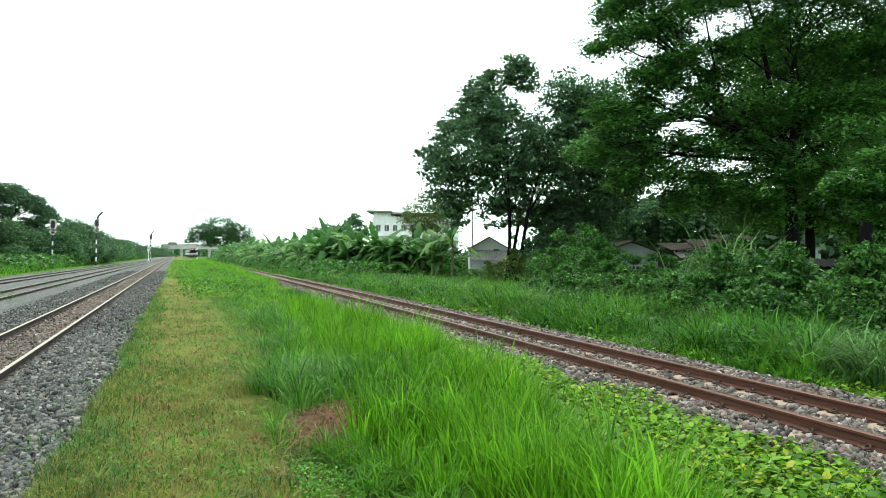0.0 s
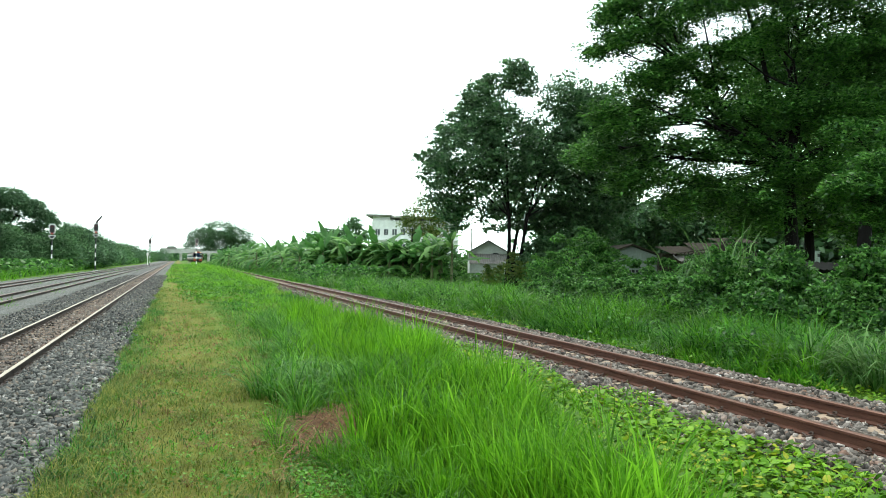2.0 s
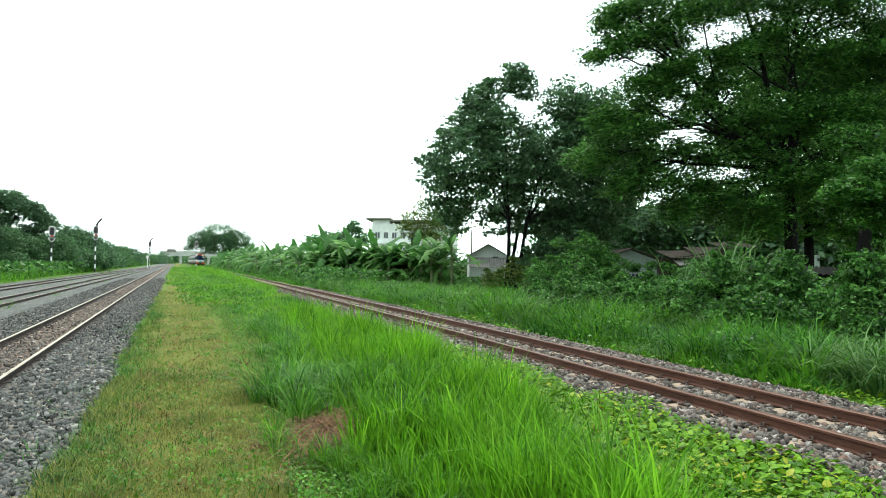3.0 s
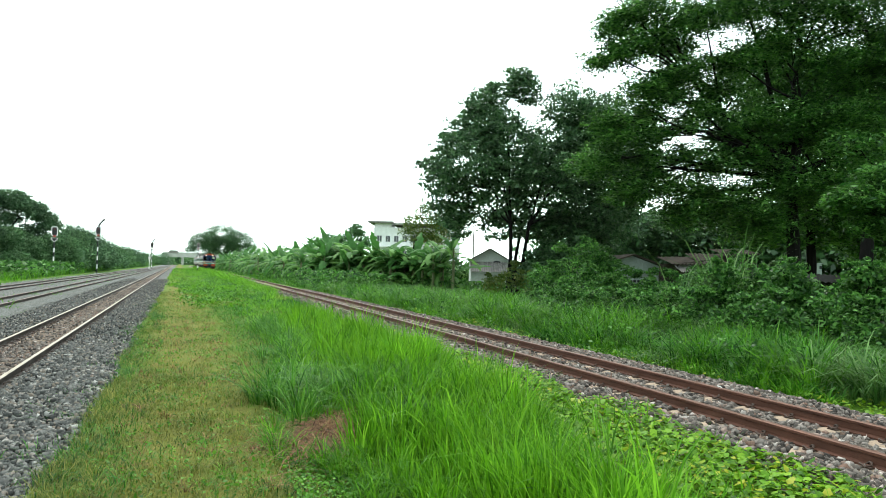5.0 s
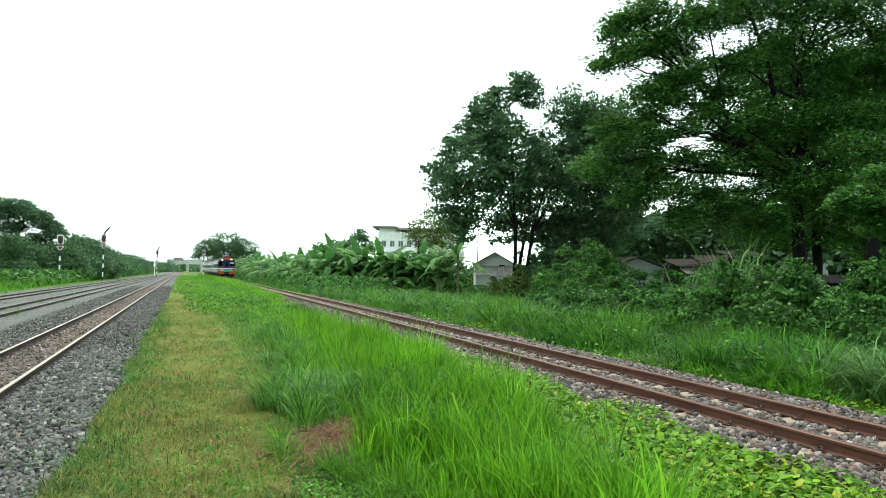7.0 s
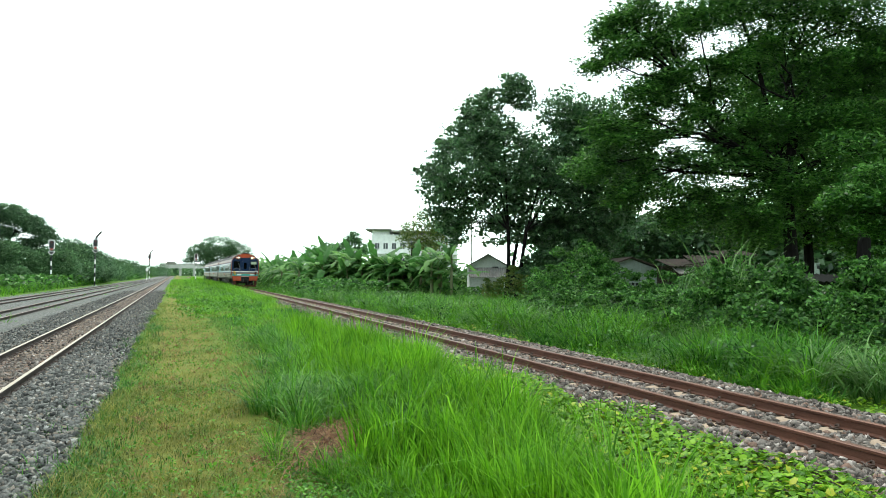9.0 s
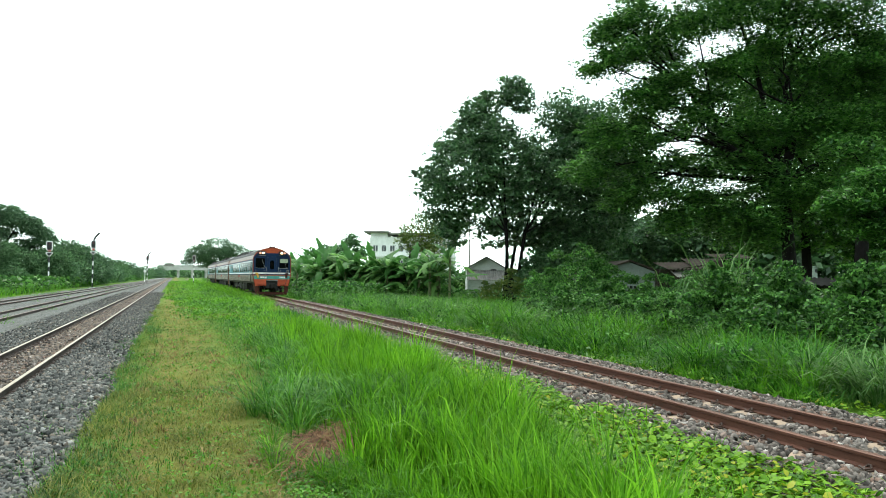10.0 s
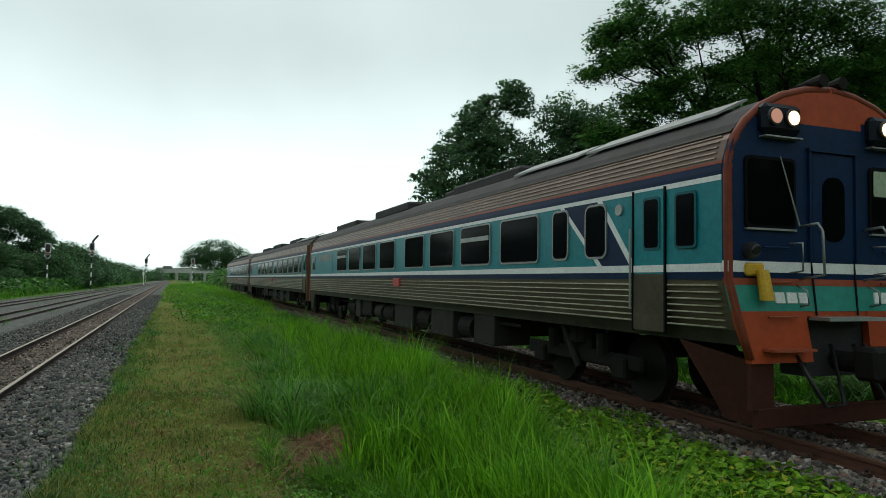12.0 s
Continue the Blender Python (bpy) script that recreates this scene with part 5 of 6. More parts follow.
def roof_pair(t, w, d, eave, apex, over, material, label):
    for s in (0, 1):
        bm = bmesh.new()
        x0, x1 = (-over, w / 2 + 0.03) if s == 0 else (w / 2 - 0.03, w + over)
        sl = (apex - eave) / (w / 2)
        z0, z1 = (eave - over * sl, apex) if s == 0 else (apex, eave - over * sl)
        v = []
        for y in (-over, d + over):
            v.append([bm.verts.new((x0, y, z0 + 0.05)), bm.verts.new((x1, y, z1 + 0.05)), bm.verts.new((x1, y, z1 + 0.13)), bm.verts.new((x0, y, z0 + 0.13))])
        bm.faces.new(v[0])
        bm.faces.new(v[1][::-1])
        for k in range(4):
            bm.faces.new((v[0][k], v[1][k], v[1][(k + 1) % 4], v[0][(k + 1) % 4]))
        bmesh.ops.recalc_face_normals(bm, faces=bm.faces)
        part("roof_slope", bm, material, t, label)


def shed():
    t = thing("shed", pose(24.0, 55.2, -0.5, 0, 0, -21.2), "white gabled shed with a corrugated lean-to roof", "shed")
    part("wall", gable(bmesh.new(), 3.3, 5.5, 2.9, 3.85), M_white, t, "stained white walls")
    roof_pair(t, 3.3, 5.5, 2.9, 3.85, 0.3, M_roof, "grey fibre-cement roof")
    part("lean_to_roof", corrugated(bmesh.new(), -0.1, 3.3, -1.5, 1.9, 0.0, 2.75, 17, 0.04), M_roof, t, "pale corrugated lean-to roof")
    part("lean_to_wall", boxes((0.0, 2.7, -1.35, -1.25, 0, 1.95)), M_white, t)
    for x in (2.9, 3.2):
        part("post", boxes((x, x + 0.1, -1.4, -1.3, 0, 2.1)), M_whitep, t, "pale post")
    part("opening", boxes((2.0, 2.5, -0.03, 0.0, 2.55, 2.85)), M_hole, t, "dark vent opening")


def hut():
    t = thing("hut", pose(23.7, 35.9, -0.7, 0, 0, -21.2), "pale green rendered hut with a dark gabled roof", "hut")
    part("wall", gable(bmesh.new(), 5.0, 5.0, 2.45, 3.35), M_hutwall, t, "stained pale green wall")
    roof_pair(t, 5.0, 5.0, 2.45, 3.35, 0.35, M_rustroof, "dark rusty roof sheet")
    for k in range(9):
        part("vent_block", boxes((1.6 + k * 0.24, 1.76 + k * 0.24, -0.02, 0.0, 1.72, 1.87)), M_hole, t, "dark ventilation hole")
    part("barge_board", boxes((4.9, 5.15, -0.36, -0.30, 2.2, 2.4)), M_rustroof, t)


def sagging_roofs():
    t = thing("lean_to", pose(26.0, 31.3, -0.7, 0, 0, -21.2), "ramshackle open lean-to with sagging rusty roof sheets", "lean-to")
    rows = ((0.0, 2.6, -0.3, 2.85, 2.4, 3.3, M_rustroof), (1.6, 4.9, -0.1, 2.95, 2.2, 3.55, M_rustroof), (3.0, 5.2, 0.2, 3.5, 2.0, 3.8, M_rustroof), (0.4, 2.0, -0.9, 2.4, 0.2, 2.75, M_roof))
    for x0, x1, y0, z0, y1, z1, mm in rows:
        o = part("roof_sheet", corrugated(bmesh.new(), x0, x1, y0, z0, y1, z1, 12), mm, t, "sagging corrugated sheet")
        o.matrix_basis = pose(0, 0, 0, 0, random.uniform(-5, 1), random.uniform(-3, 3))
    for x, y in ((0.2, 0.0), (2.4, 0.1), (4.8, 0.1), (0.2, 2.2), (2.4, 2.2), (4.8, 2.2)):
        part("post", boxes((x, x + 0.1, y, y + 0.1, 0, 2.9)), M_timber, t)
    for x in (0.2, 2.4):
        part("rafter", tube(bmesh.new(), (x, 0.0, 2.85), (x + 2.3, 0.05, 3.2), 0.05, 0.05, 6), M_timber, t)
    part("back_wall", boxes((0.0, 5.2, 2.4, 2.5, 0, 2.9)), M_timber, t, "dark board wall")


def low_roof():
    t = thing("lean_to", pose(26.8, 23.0, -0.6, 0, 0, -35), "low dark lean-to roof under the trees", "lean-to")
    part("roof_sheet", corrugated(bmesh.new(), 0.1, 4.5, -0.5, 2.0, 1.95, 2.35, 18), M_darksheet, t, "dark rusty sheet")
    for x in (0.2, 2.2, 4.2):
        part("post", boxes((x, x + 0.1, 0, 0.1, 0, 2.05)), M_timber, t)
        part("post", boxes((x, x + 0.1, 1.6, 1.7, 0, 2.35)), M_timber, t)
    part("back_wall", boxes((0.0, 4.4, 1.72, 1.78, 0, 2.3)), M_darksheet, t, "dark boarding")
    t = thing("gate_pillar", pose(54.1, 45.5, -0.5, 0, 0, -21), "white plastered pillar showing through the trees", "pillar")
    part("shaft", boxes((-0.22, 0.22, -0.2, 0.2, 0, 3.35), bevel=0.03), M_hutwall, t)
    part("cap", boxes((-0.26, 0.26, -0.24, 0.24, 3.35, 3.45), bevel=0.03), M_hutwall, t)
    part("niche", boxes((-0.02, 0.2, -0.215, -0.2, 2.9, 3.2)), M_hole, t, "dark niche")


def pickup():
    """A white pickup that drives by behind the bushes; its nose points along +x."""
    t = thing("pickup_truck", pose(0, 0, 0), "white pickup truck passing behind the bushes", "truck")

    def prism(pts, y0, y1):
        bm = bmesh.new()
        a, b = [bm.verts.new((x, y0, z)) for x, z in pts], [bm.verts.new((x, y1, z)) for x, z in pts]
        bm.faces.new(a[::-1])
        bm.faces.new(b)
        for k in range(len(pts)):
            bm.faces.new((a[k], a[(k + 1) % len(pts)], b[(k + 1) % len(pts)], b[k]))
        bmesh.ops.recalc_face_normals(bm, faces=bm.faces)
        bmesh.ops.bevel(bm, geom=bm.edges[:], offset=0.035, segments=2, affect="EDGES")
        return bm

    part("lower_body", prism([(-2.5, 0.45), (-2.5, 1.0), (-0.55, 1.0), (1.0, 1.02), (2.35, 0.92), (2.52, 0.75), (2.5, 0.42)], -0.86, 0.86), M_whitecar, t, "white painted body")
    cabin = part("cabin", prism([(-0.6, 1.0), (-0.5, 1.68), (-0.2, 1.74), (0.55, 1.72), (1.2, 1.02)], -0.78, 0.78), M_whitecar, t, "white cab")
    for s in (-1, 1):
        part("side_window", prism([(-0.42, 1.10), (-0.35, 1.58), (0.5, 1.58), (0.92, 1.10)], min(s * 0.74, s * 0.80), max(s * 0.74, s * 0.80)), M_dimglass, cabin, "dark side window")
        part("bed_side", boxes((-2.5, -0.62, min(s * 0.80, s * 0.86), max(s * 0.80, s * 0.86), 0.95, 1.22), bevel=0.02), M_whitecar, t, "white load bed side")
        for x in (-1.6, 1.6):
            w = part("wheel", tube(bmesh.new(), (x, s * 0.66, 0.34), (x, s * 0.88, 0.34), 0.34, 0.34, 18), M_black, t, "black tyre")
            part("rim", tube(bmesh.new(), (x, s * 0.88, 0.34), (x, s * 0.89, 0.34), 0.2, 0.18, 12), M_frame_car, w)
        part("headlight", boxes((2.42, 2.54, min(s * 0.5, s * 0.78), max(s * 0.5, s * 0.78), 0.68, 0.84), bevel=0.02), M_frame_car, t)
        part("tail_light", boxes((-2.54, -2.48, min(s * 0.7, s * 0.84), max(s * 0.7, s * 0.84), 0.75, 1.0)), M_red, t)
    part("tailgate", boxes((-2.52, -2.46, -0.8, 0.8, 0.95, 1.22), bevel=0.01), M_whitecar, t)
    return t


M_whitecar = plain("white_car_paint", (0.78, 0.79, 0.80), 0.3, 0, 0.06, 2)
M_frame_car = plain("bright_trim", (0.5, 0.5, 0.5), 0.3, 0.6, 0.1, 5)
truck = pickup()


def brown_roof():
    t = thing("hut", pose(17.6, 68.6, -0.5, 0, 0, -21), "small hut with a brown roof among the banana plants", "hut")
    part("wall", gable(bmesh.new(), 2.4, 3.0, 1.9, 2.6), M_timber, t, "dark board wall")
    roof_pair(t, 2.4, 3.0, 1.9, 2.6, 0.35, M_tileroof, "red-brown roof")


def fence_post():
    t = thing("fence_post", pose(15.1, 11.0, -0.35), "weathered brown post at the edge of the scrub", "post")
    part("post", boxes((-0.045, 0.045, -0.045, 0.045, 0, 0.95), bevel=0.01), M_rustroof, t)


def pole(x, y, h):
    t = thing("utility_pole", pose(x, y, -0.5), "thin dark utility pole behind the shed", "pole")
    part("post", tube(bmesh.new(), (0, 0, 0), (0, 0, h), 0.1, 0.06, 8), M_timber, t)
    part("crossarm", boxes((-0.6, 0.6, -0.05, 0.05, h - 0.6, h - 0.5)), M_timber, t)


white_building()
shed()
hut()
sagging_roofs()
low_roof()
brown_roof()
pole(31.5, 72.0, 8.2)
fence_post()


def wire_hook():
    t = thing("wire_hook", pose(7.03, 7.4, -0.12), "pale bent wire hook standing beside the far rail", "wire")
    bm = bmesh.new()
    bent(bm, [(0, 0, -0.03), (0.0, 0.01, 0.08), (0.005, 0.03, 0.13), (0.0, 0.10, 0.135)], [0.008] * 4, 6)
    part("wire", bm, M_whitep, t)


wire_hook()


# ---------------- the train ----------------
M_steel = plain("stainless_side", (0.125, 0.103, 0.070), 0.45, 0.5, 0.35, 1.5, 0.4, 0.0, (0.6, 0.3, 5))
M_steel_dark = plain("dirty_steel_sill", (0.042, 0.040, 0.027), 0.65, 0.3, 0.45, 2.0, 0.3)
M_doorsteel = plain("stained_door_steel", (0.085, 0.070, 0.046), 0.55, 0.4, 0.4, 2.0, 0.3)
# ribs much paler than the steel between: caught light put into their colour
M_rib = plain("highlight_steel_rib", (0.66, 0.59, 0.46), 0.38, 0.65, 0.35, 3.0)
M_coverib = plain("pinkish_highlight_rib", (0.46, 0.34, 0.28), 0.42, 0.6, 0.35, 3.0)
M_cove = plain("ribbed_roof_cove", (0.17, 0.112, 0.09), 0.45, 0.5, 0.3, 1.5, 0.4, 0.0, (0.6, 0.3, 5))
M_roofdark = plain("sooty_train_roof", (0.045, 0.042, 0.042), 0.8, 0.1, 0.4, 1.2, 0.3)
M_roofplate = plain("pale_roof_plate", (0.26, 0.27, 0.26), 0.5, 0.4, 0.25, 2.0)
M_teal = plain("teal_paint", (0.004, 0.21, 0.25), 0.4, 0, 0.2, 1.5, 0.25)
M_tealdark = plain("shaded_teal_paint", (0.006, 0.11, 0.13), 0.5, 0, 0.25, 1.5, 0.2)
M_tealg = plain("green_teal_paint", (0.02, 0.25, 0.20), 0.4, 0, 0.2, 1.5)
M_navy = plain("navy_paint", (0.0045, 0.021, 0.066), 0.5, 0, 0.3, 1.5, 0.15)
M_orange = plain("orange_paint", (0.40, 0.064, 0.018), 0.5, 0, 0.25, 1.5, 0.25)
M_salmon = plain("faded_orange_edge", (0.30, 0.065, 0.03), 0.5, 0, 0.25, 1.5, 0.25)
M_pilot = plain("dusty_red_brown_steel", (0.062, 0.02, 0.014), 0.75, 0, 0.4, 2.0, 0.15)
M_under = plain("dusty_underframe", (0.014, 0.0125, 0.011), 0.85, 0.1, 0.45, 2.0, 0.2)
M_undergrey = plain("grey_equipment_box", (0.034, 0.031, 0.028), 0.8, 0.1, 0.45, 2.0, 0.2)
M_edge = plain("orange_red_corner_edge", (0.20, 0.044, 0.022), 0.55, 0, 0.3, 1.5, 0.2)
M_endpillar = plain("rusty_brown_end_pillar", (0.17, 0.08, 0.045), 0.6, 0, 0.35, 1.5, 0.2)
M_greyteal = plain("dull_grey_teal_paint", (0.06, 0.17, 0.18), 0.45, 0, 0.25, 1.5, 0.25)
M_screen = plain("windscreen_glass", (0.0022, 0.003, 0.0032), 0.08, 0, 0.1, 1.0, 0.06)
M_seal = plain("black_rubber_seal", (0.004, 0.004, 0.005), 0.8, 0, 0.2, 5, 0.1)
M_boxblack = plain("blackened_blue_paint", (0.004, 0.007, 0.014), 0.5, 0, 0.3, 3, 0.15)
M_tyre = plain("wheel_steel", (0.012, 0.0105, 0.009), 0.8, 0.2, 0.3, 4)
M_glass = plain("tinted_train_glass", (0.005, 0.006, 0.007), 0.10, 0, 0.1, 1.0, 0.015)
M_frame = plain("aluminium_frame", (0.33, 0.34, 0.33), 0.45, 0.5, 0.25, 4)
M_yellow = plain("yellow_paint", (0.62, 0.36, 0.02), 0.5, 0, 0.2, 4)
M_curtain = plain("pale_blind", (0.35, 0.42, 0.30), 0.8, 0, 0.2, 3)
M_lamp = glowing("headlight_lamp", (1.0, 0.66, 0.34), 9.0)
M_lamp2 = glowing("dim_headlight_lamp", (1.0, 0.44, 0.27), 1.2)

PROFILE = [(1.38, 0.95), (1.40, 1.10), (1.41, 1.60), (1.41, 2.70), (1.39, 2.84), (1.33, 3.02), (1.20, 3.20), (0.98, 3.38), (0.70, 3.52), (0.38, 3.61), (0.0, 3.65)]
CAR = 23.64


def half_width(z):
    return float(np.interp(z, [p[1] for p in PROFILE], [p[0] for p in PROFILE]))


def strip(side, z0, z1, y0, y1, out=0.0, thick=0.03, n=None):
    """A lengthwise band of the body's skin between two heights."""
    bm = bmesh.new()
    zs = sorted({z0, z1, *[p[1] for p in PROFILE if z0 < p[1] < z1]})
    a = [(half_width(z) + out, z) for z in zs] + [(half_width(z) - thick, z) for z in reversed(zs)]
    rows = [[bm.verts.new((side * x, y, z)) for x, z in a] for y in (y0, y1)]
    k = len(a)
    for i in range(k):
        bm.faces.new((rows[0][i], rows[0][(i + 1) % k], rows[1][(i + 1) % k], rows[1][i]))
    bm.faces.new(rows[0])
    bm.faces.new(rows[1][::-1])
    bmesh.ops.recalc_face_normals(bm, faces=bm.faces)
    return bm


def side_plate(side, y0, y1, z0, z1, r, x0, x1, seg=4):
    """A plate with rounded corners on the car's side."""
    bm = rounded((y1 - y0) / 2, (z1 - z0) / 2, r, x0, x1, ((y0 + y1) / 2, (z0 + z1) / 2), seg)
    for v in bm.verts:
        v.co = (side * v.co.y, v.co.x, v.co.z)
    bmesh.ops.recalc_face_normals(bm, faces=bm.faces)
    return bm


def train_window(t, side, y0, y1, z0=1.84, z1=2.58, r=0.09, hopper=False, rim=None):
    w = part("window", side_plate(side, y0, y1, z0, z1, r, 1.40, 1.432), rim or M_frame, t, "aluminium window frame")
    part("gasket", side_plate(side, y0 + 0.028, y1 - 0.028, z0 + 0.028, z1 - 0.028, r * 0.8, 1.41, 1.4345), M_seal, w, "black rubber gasket")
    part("pane", side_plate(side, y0 + 0.045, y1 - 0.045, z0 + 0.045, z1 - 0.045, r * 0.7, 1.41, 1.437), M_glass, w, "dark tinted glass")
    if hopper:
        part("hopper_bar", side_plate(side, y0 + 0.04, y1 - 0.04, z1 - 0.30, z1 - 0.22, 0.01, 1.41, 1.455), M_frame, w)


def door(t, side, y0, y1, w0, w1):
    d = part("door", side_plate(side, y0, y1, 1.02, 2.62, 0.03, 1.40, 1.425), M_teal, t, "teal sliding door")
    part("door_sill_panel", side_plate(side, y0 - 0.003, y1 + 0.003, 1.015, 1.66, 0.02, 1.41, 1.430), M_doorsteel, d, "stained steel lower door panel")
    part("door_stripe", side_plate(side, y0, y1, 1.68, 1.76, 0.005, 1.41, 1.431), M_whitep, d)
    part("door_window", side_plate(side, w0, w1, 1.93, 2.54, 0.05, 1.41, 1.436), M_tealdark, d)
    part("door_seam", side_plate(side, y1 + 0.004, y1 + 0.03, 1.0, 2.64, 0.004, 1.41, 1.434), M_seal, d)
    part("door_seam", side_plate(side, y0 - 0.03, y0 - 0.004, 1.0, 2.64, 0.004, 1.41, 1.434), M_seal, d)
    part("pane", side_plate(side, w0 + 0.03, w1 - 0.03, 1.96, 2.51, 0.04, 1.41, 1.441), M_glass, d)
    part("handrail", tube(bmesh.new(), (side * 1.46, y1 + 0.03, 1.25), (side * 1.46, y1 + 0.03, 2.2), 0.014, 0.014, 6), M_frame, d)


def slab(z0, z1, y0, y1, x_in=None, only=None):
    """A piece of the flat front between two heights, within the outline; x_in leaves the middle out."""
    bm = bmesh.new()
    zs = sorted({z0, z1, *[p[1] for p in PROFILE if z0 < p[1] < z1]})
    sides = [(1, -1)] if x_in is None else [(only,)]
    for s in sides:
        if x_in is None:
            a = [(half_width(z), z) for z in zs] + [(-half_width(z), z) for z in reversed(zs) if half_width(z) > 0.001]
        else:
            a = [(s[0] * half_width(z), z) for z in zs] + [(s[0] * x_in, z) for z in reversed(zs)]
        f, b = [bm.verts.new((x, y0, z)) for x, z in a], [bm.verts.new((x, y1, z)) for x, z in a]
        k = len(a)
        bm.faces.new(f)
        bm.faces.new(b[::-1])
        for i in range(k):
            bm.faces.new((f[i], b[i], b[(i + 1) % k], f[(i + 1) % k]))
    bmesh.ops.recalc_face_normals(bm, faces=bm.faces)
    return bm


def bogie(t, y):
    b = part("bogie", boxes((-1.02, -0.90, y - 1.5, y + 1.5, 0.42, 0.62), (0.90, 1.02, y - 1.5, y + 1.5, 0.42, 0.62), (-1.0, 1.0, y - 0.3, y + 0.3, 0.45, 0.75), bevel=0.03), M_under, t, "dusty dark bogie frame")
    for dy in (-1.05, 1.05):
        for s in (-1, 1):
            bm = tube(bmesh.new(), (s * 0.50, y + dy, 0.43), (s * 0.62, y + dy, 0.43), 0.43, 0.43, 24)
            tube(bm, (s * 0.47, y + dy, 0.43), (s * 0.505, y + dy, 0.43), 0.46, 0.46, 24)
            part("wheel", bm, M_tyre, b, "worn steel wheel")
            part("axle_box", boxes((s * 0.96 - 0.12, s * 0.96 + 0.12, y + dy - 0.16, y + dy + 0.16, 0.30, 0.58), bevel=0.03), M_under, b)
        for s in (-1, 1):
            part("coil_spring", tube(bmesh.new(), (s * 1.0, y + dy * 0.62, 0.58), (s * 1.0, y + dy * 0.62, 0.86), 0.11, 0.11, 10), M_under, b)
    for s in (-1, 1):
        part("damper", tube(bmesh.new(), (s * 1.06, y - 0.1, 0.35), (s * 1.10, y + 0.25, 0.92), 0.05, 0.05, 8), M_undergrey, b)
        part("air_spring", tube(bmesh.new(), (s * 0.85, y, 0.70), (s * 0.85, y, 0.98), 0.26, 0.26, 14), M_under, b)


def headlights(t):
    for s in (-1, 1):
        h = part("headlight_box", boxes((min(s * 0.50, s * 1.02), max(s * 0.50, s * 1.02), -0.16, 0.02, 3.09, 3.40), bevel=0.05), M_boxblack, t, "blackish headlight box")
        for x, m in ((0.67, M_lamp), (0.90, M_lamp2)):
            part("bezel", tube(bmesh.new(), (s * x, -0.165, 3.25), (s * x, -0.19, 3.25), 0.095, 0.09, 16), M_black, h)
            part("lamp", tube(bmesh.new(), (s * x, -0.192, 3.25), (s * x, -0.20, 3.25), 0.074, 0.07, 16), m, h, "lit round headlight")
        part("box_lip", boxes((min(s * 0.5, s * 1.0), max(s * 0.5, s * 1.0), -0.15, 0.0, 3.05, 3.065)), M_frame, h)


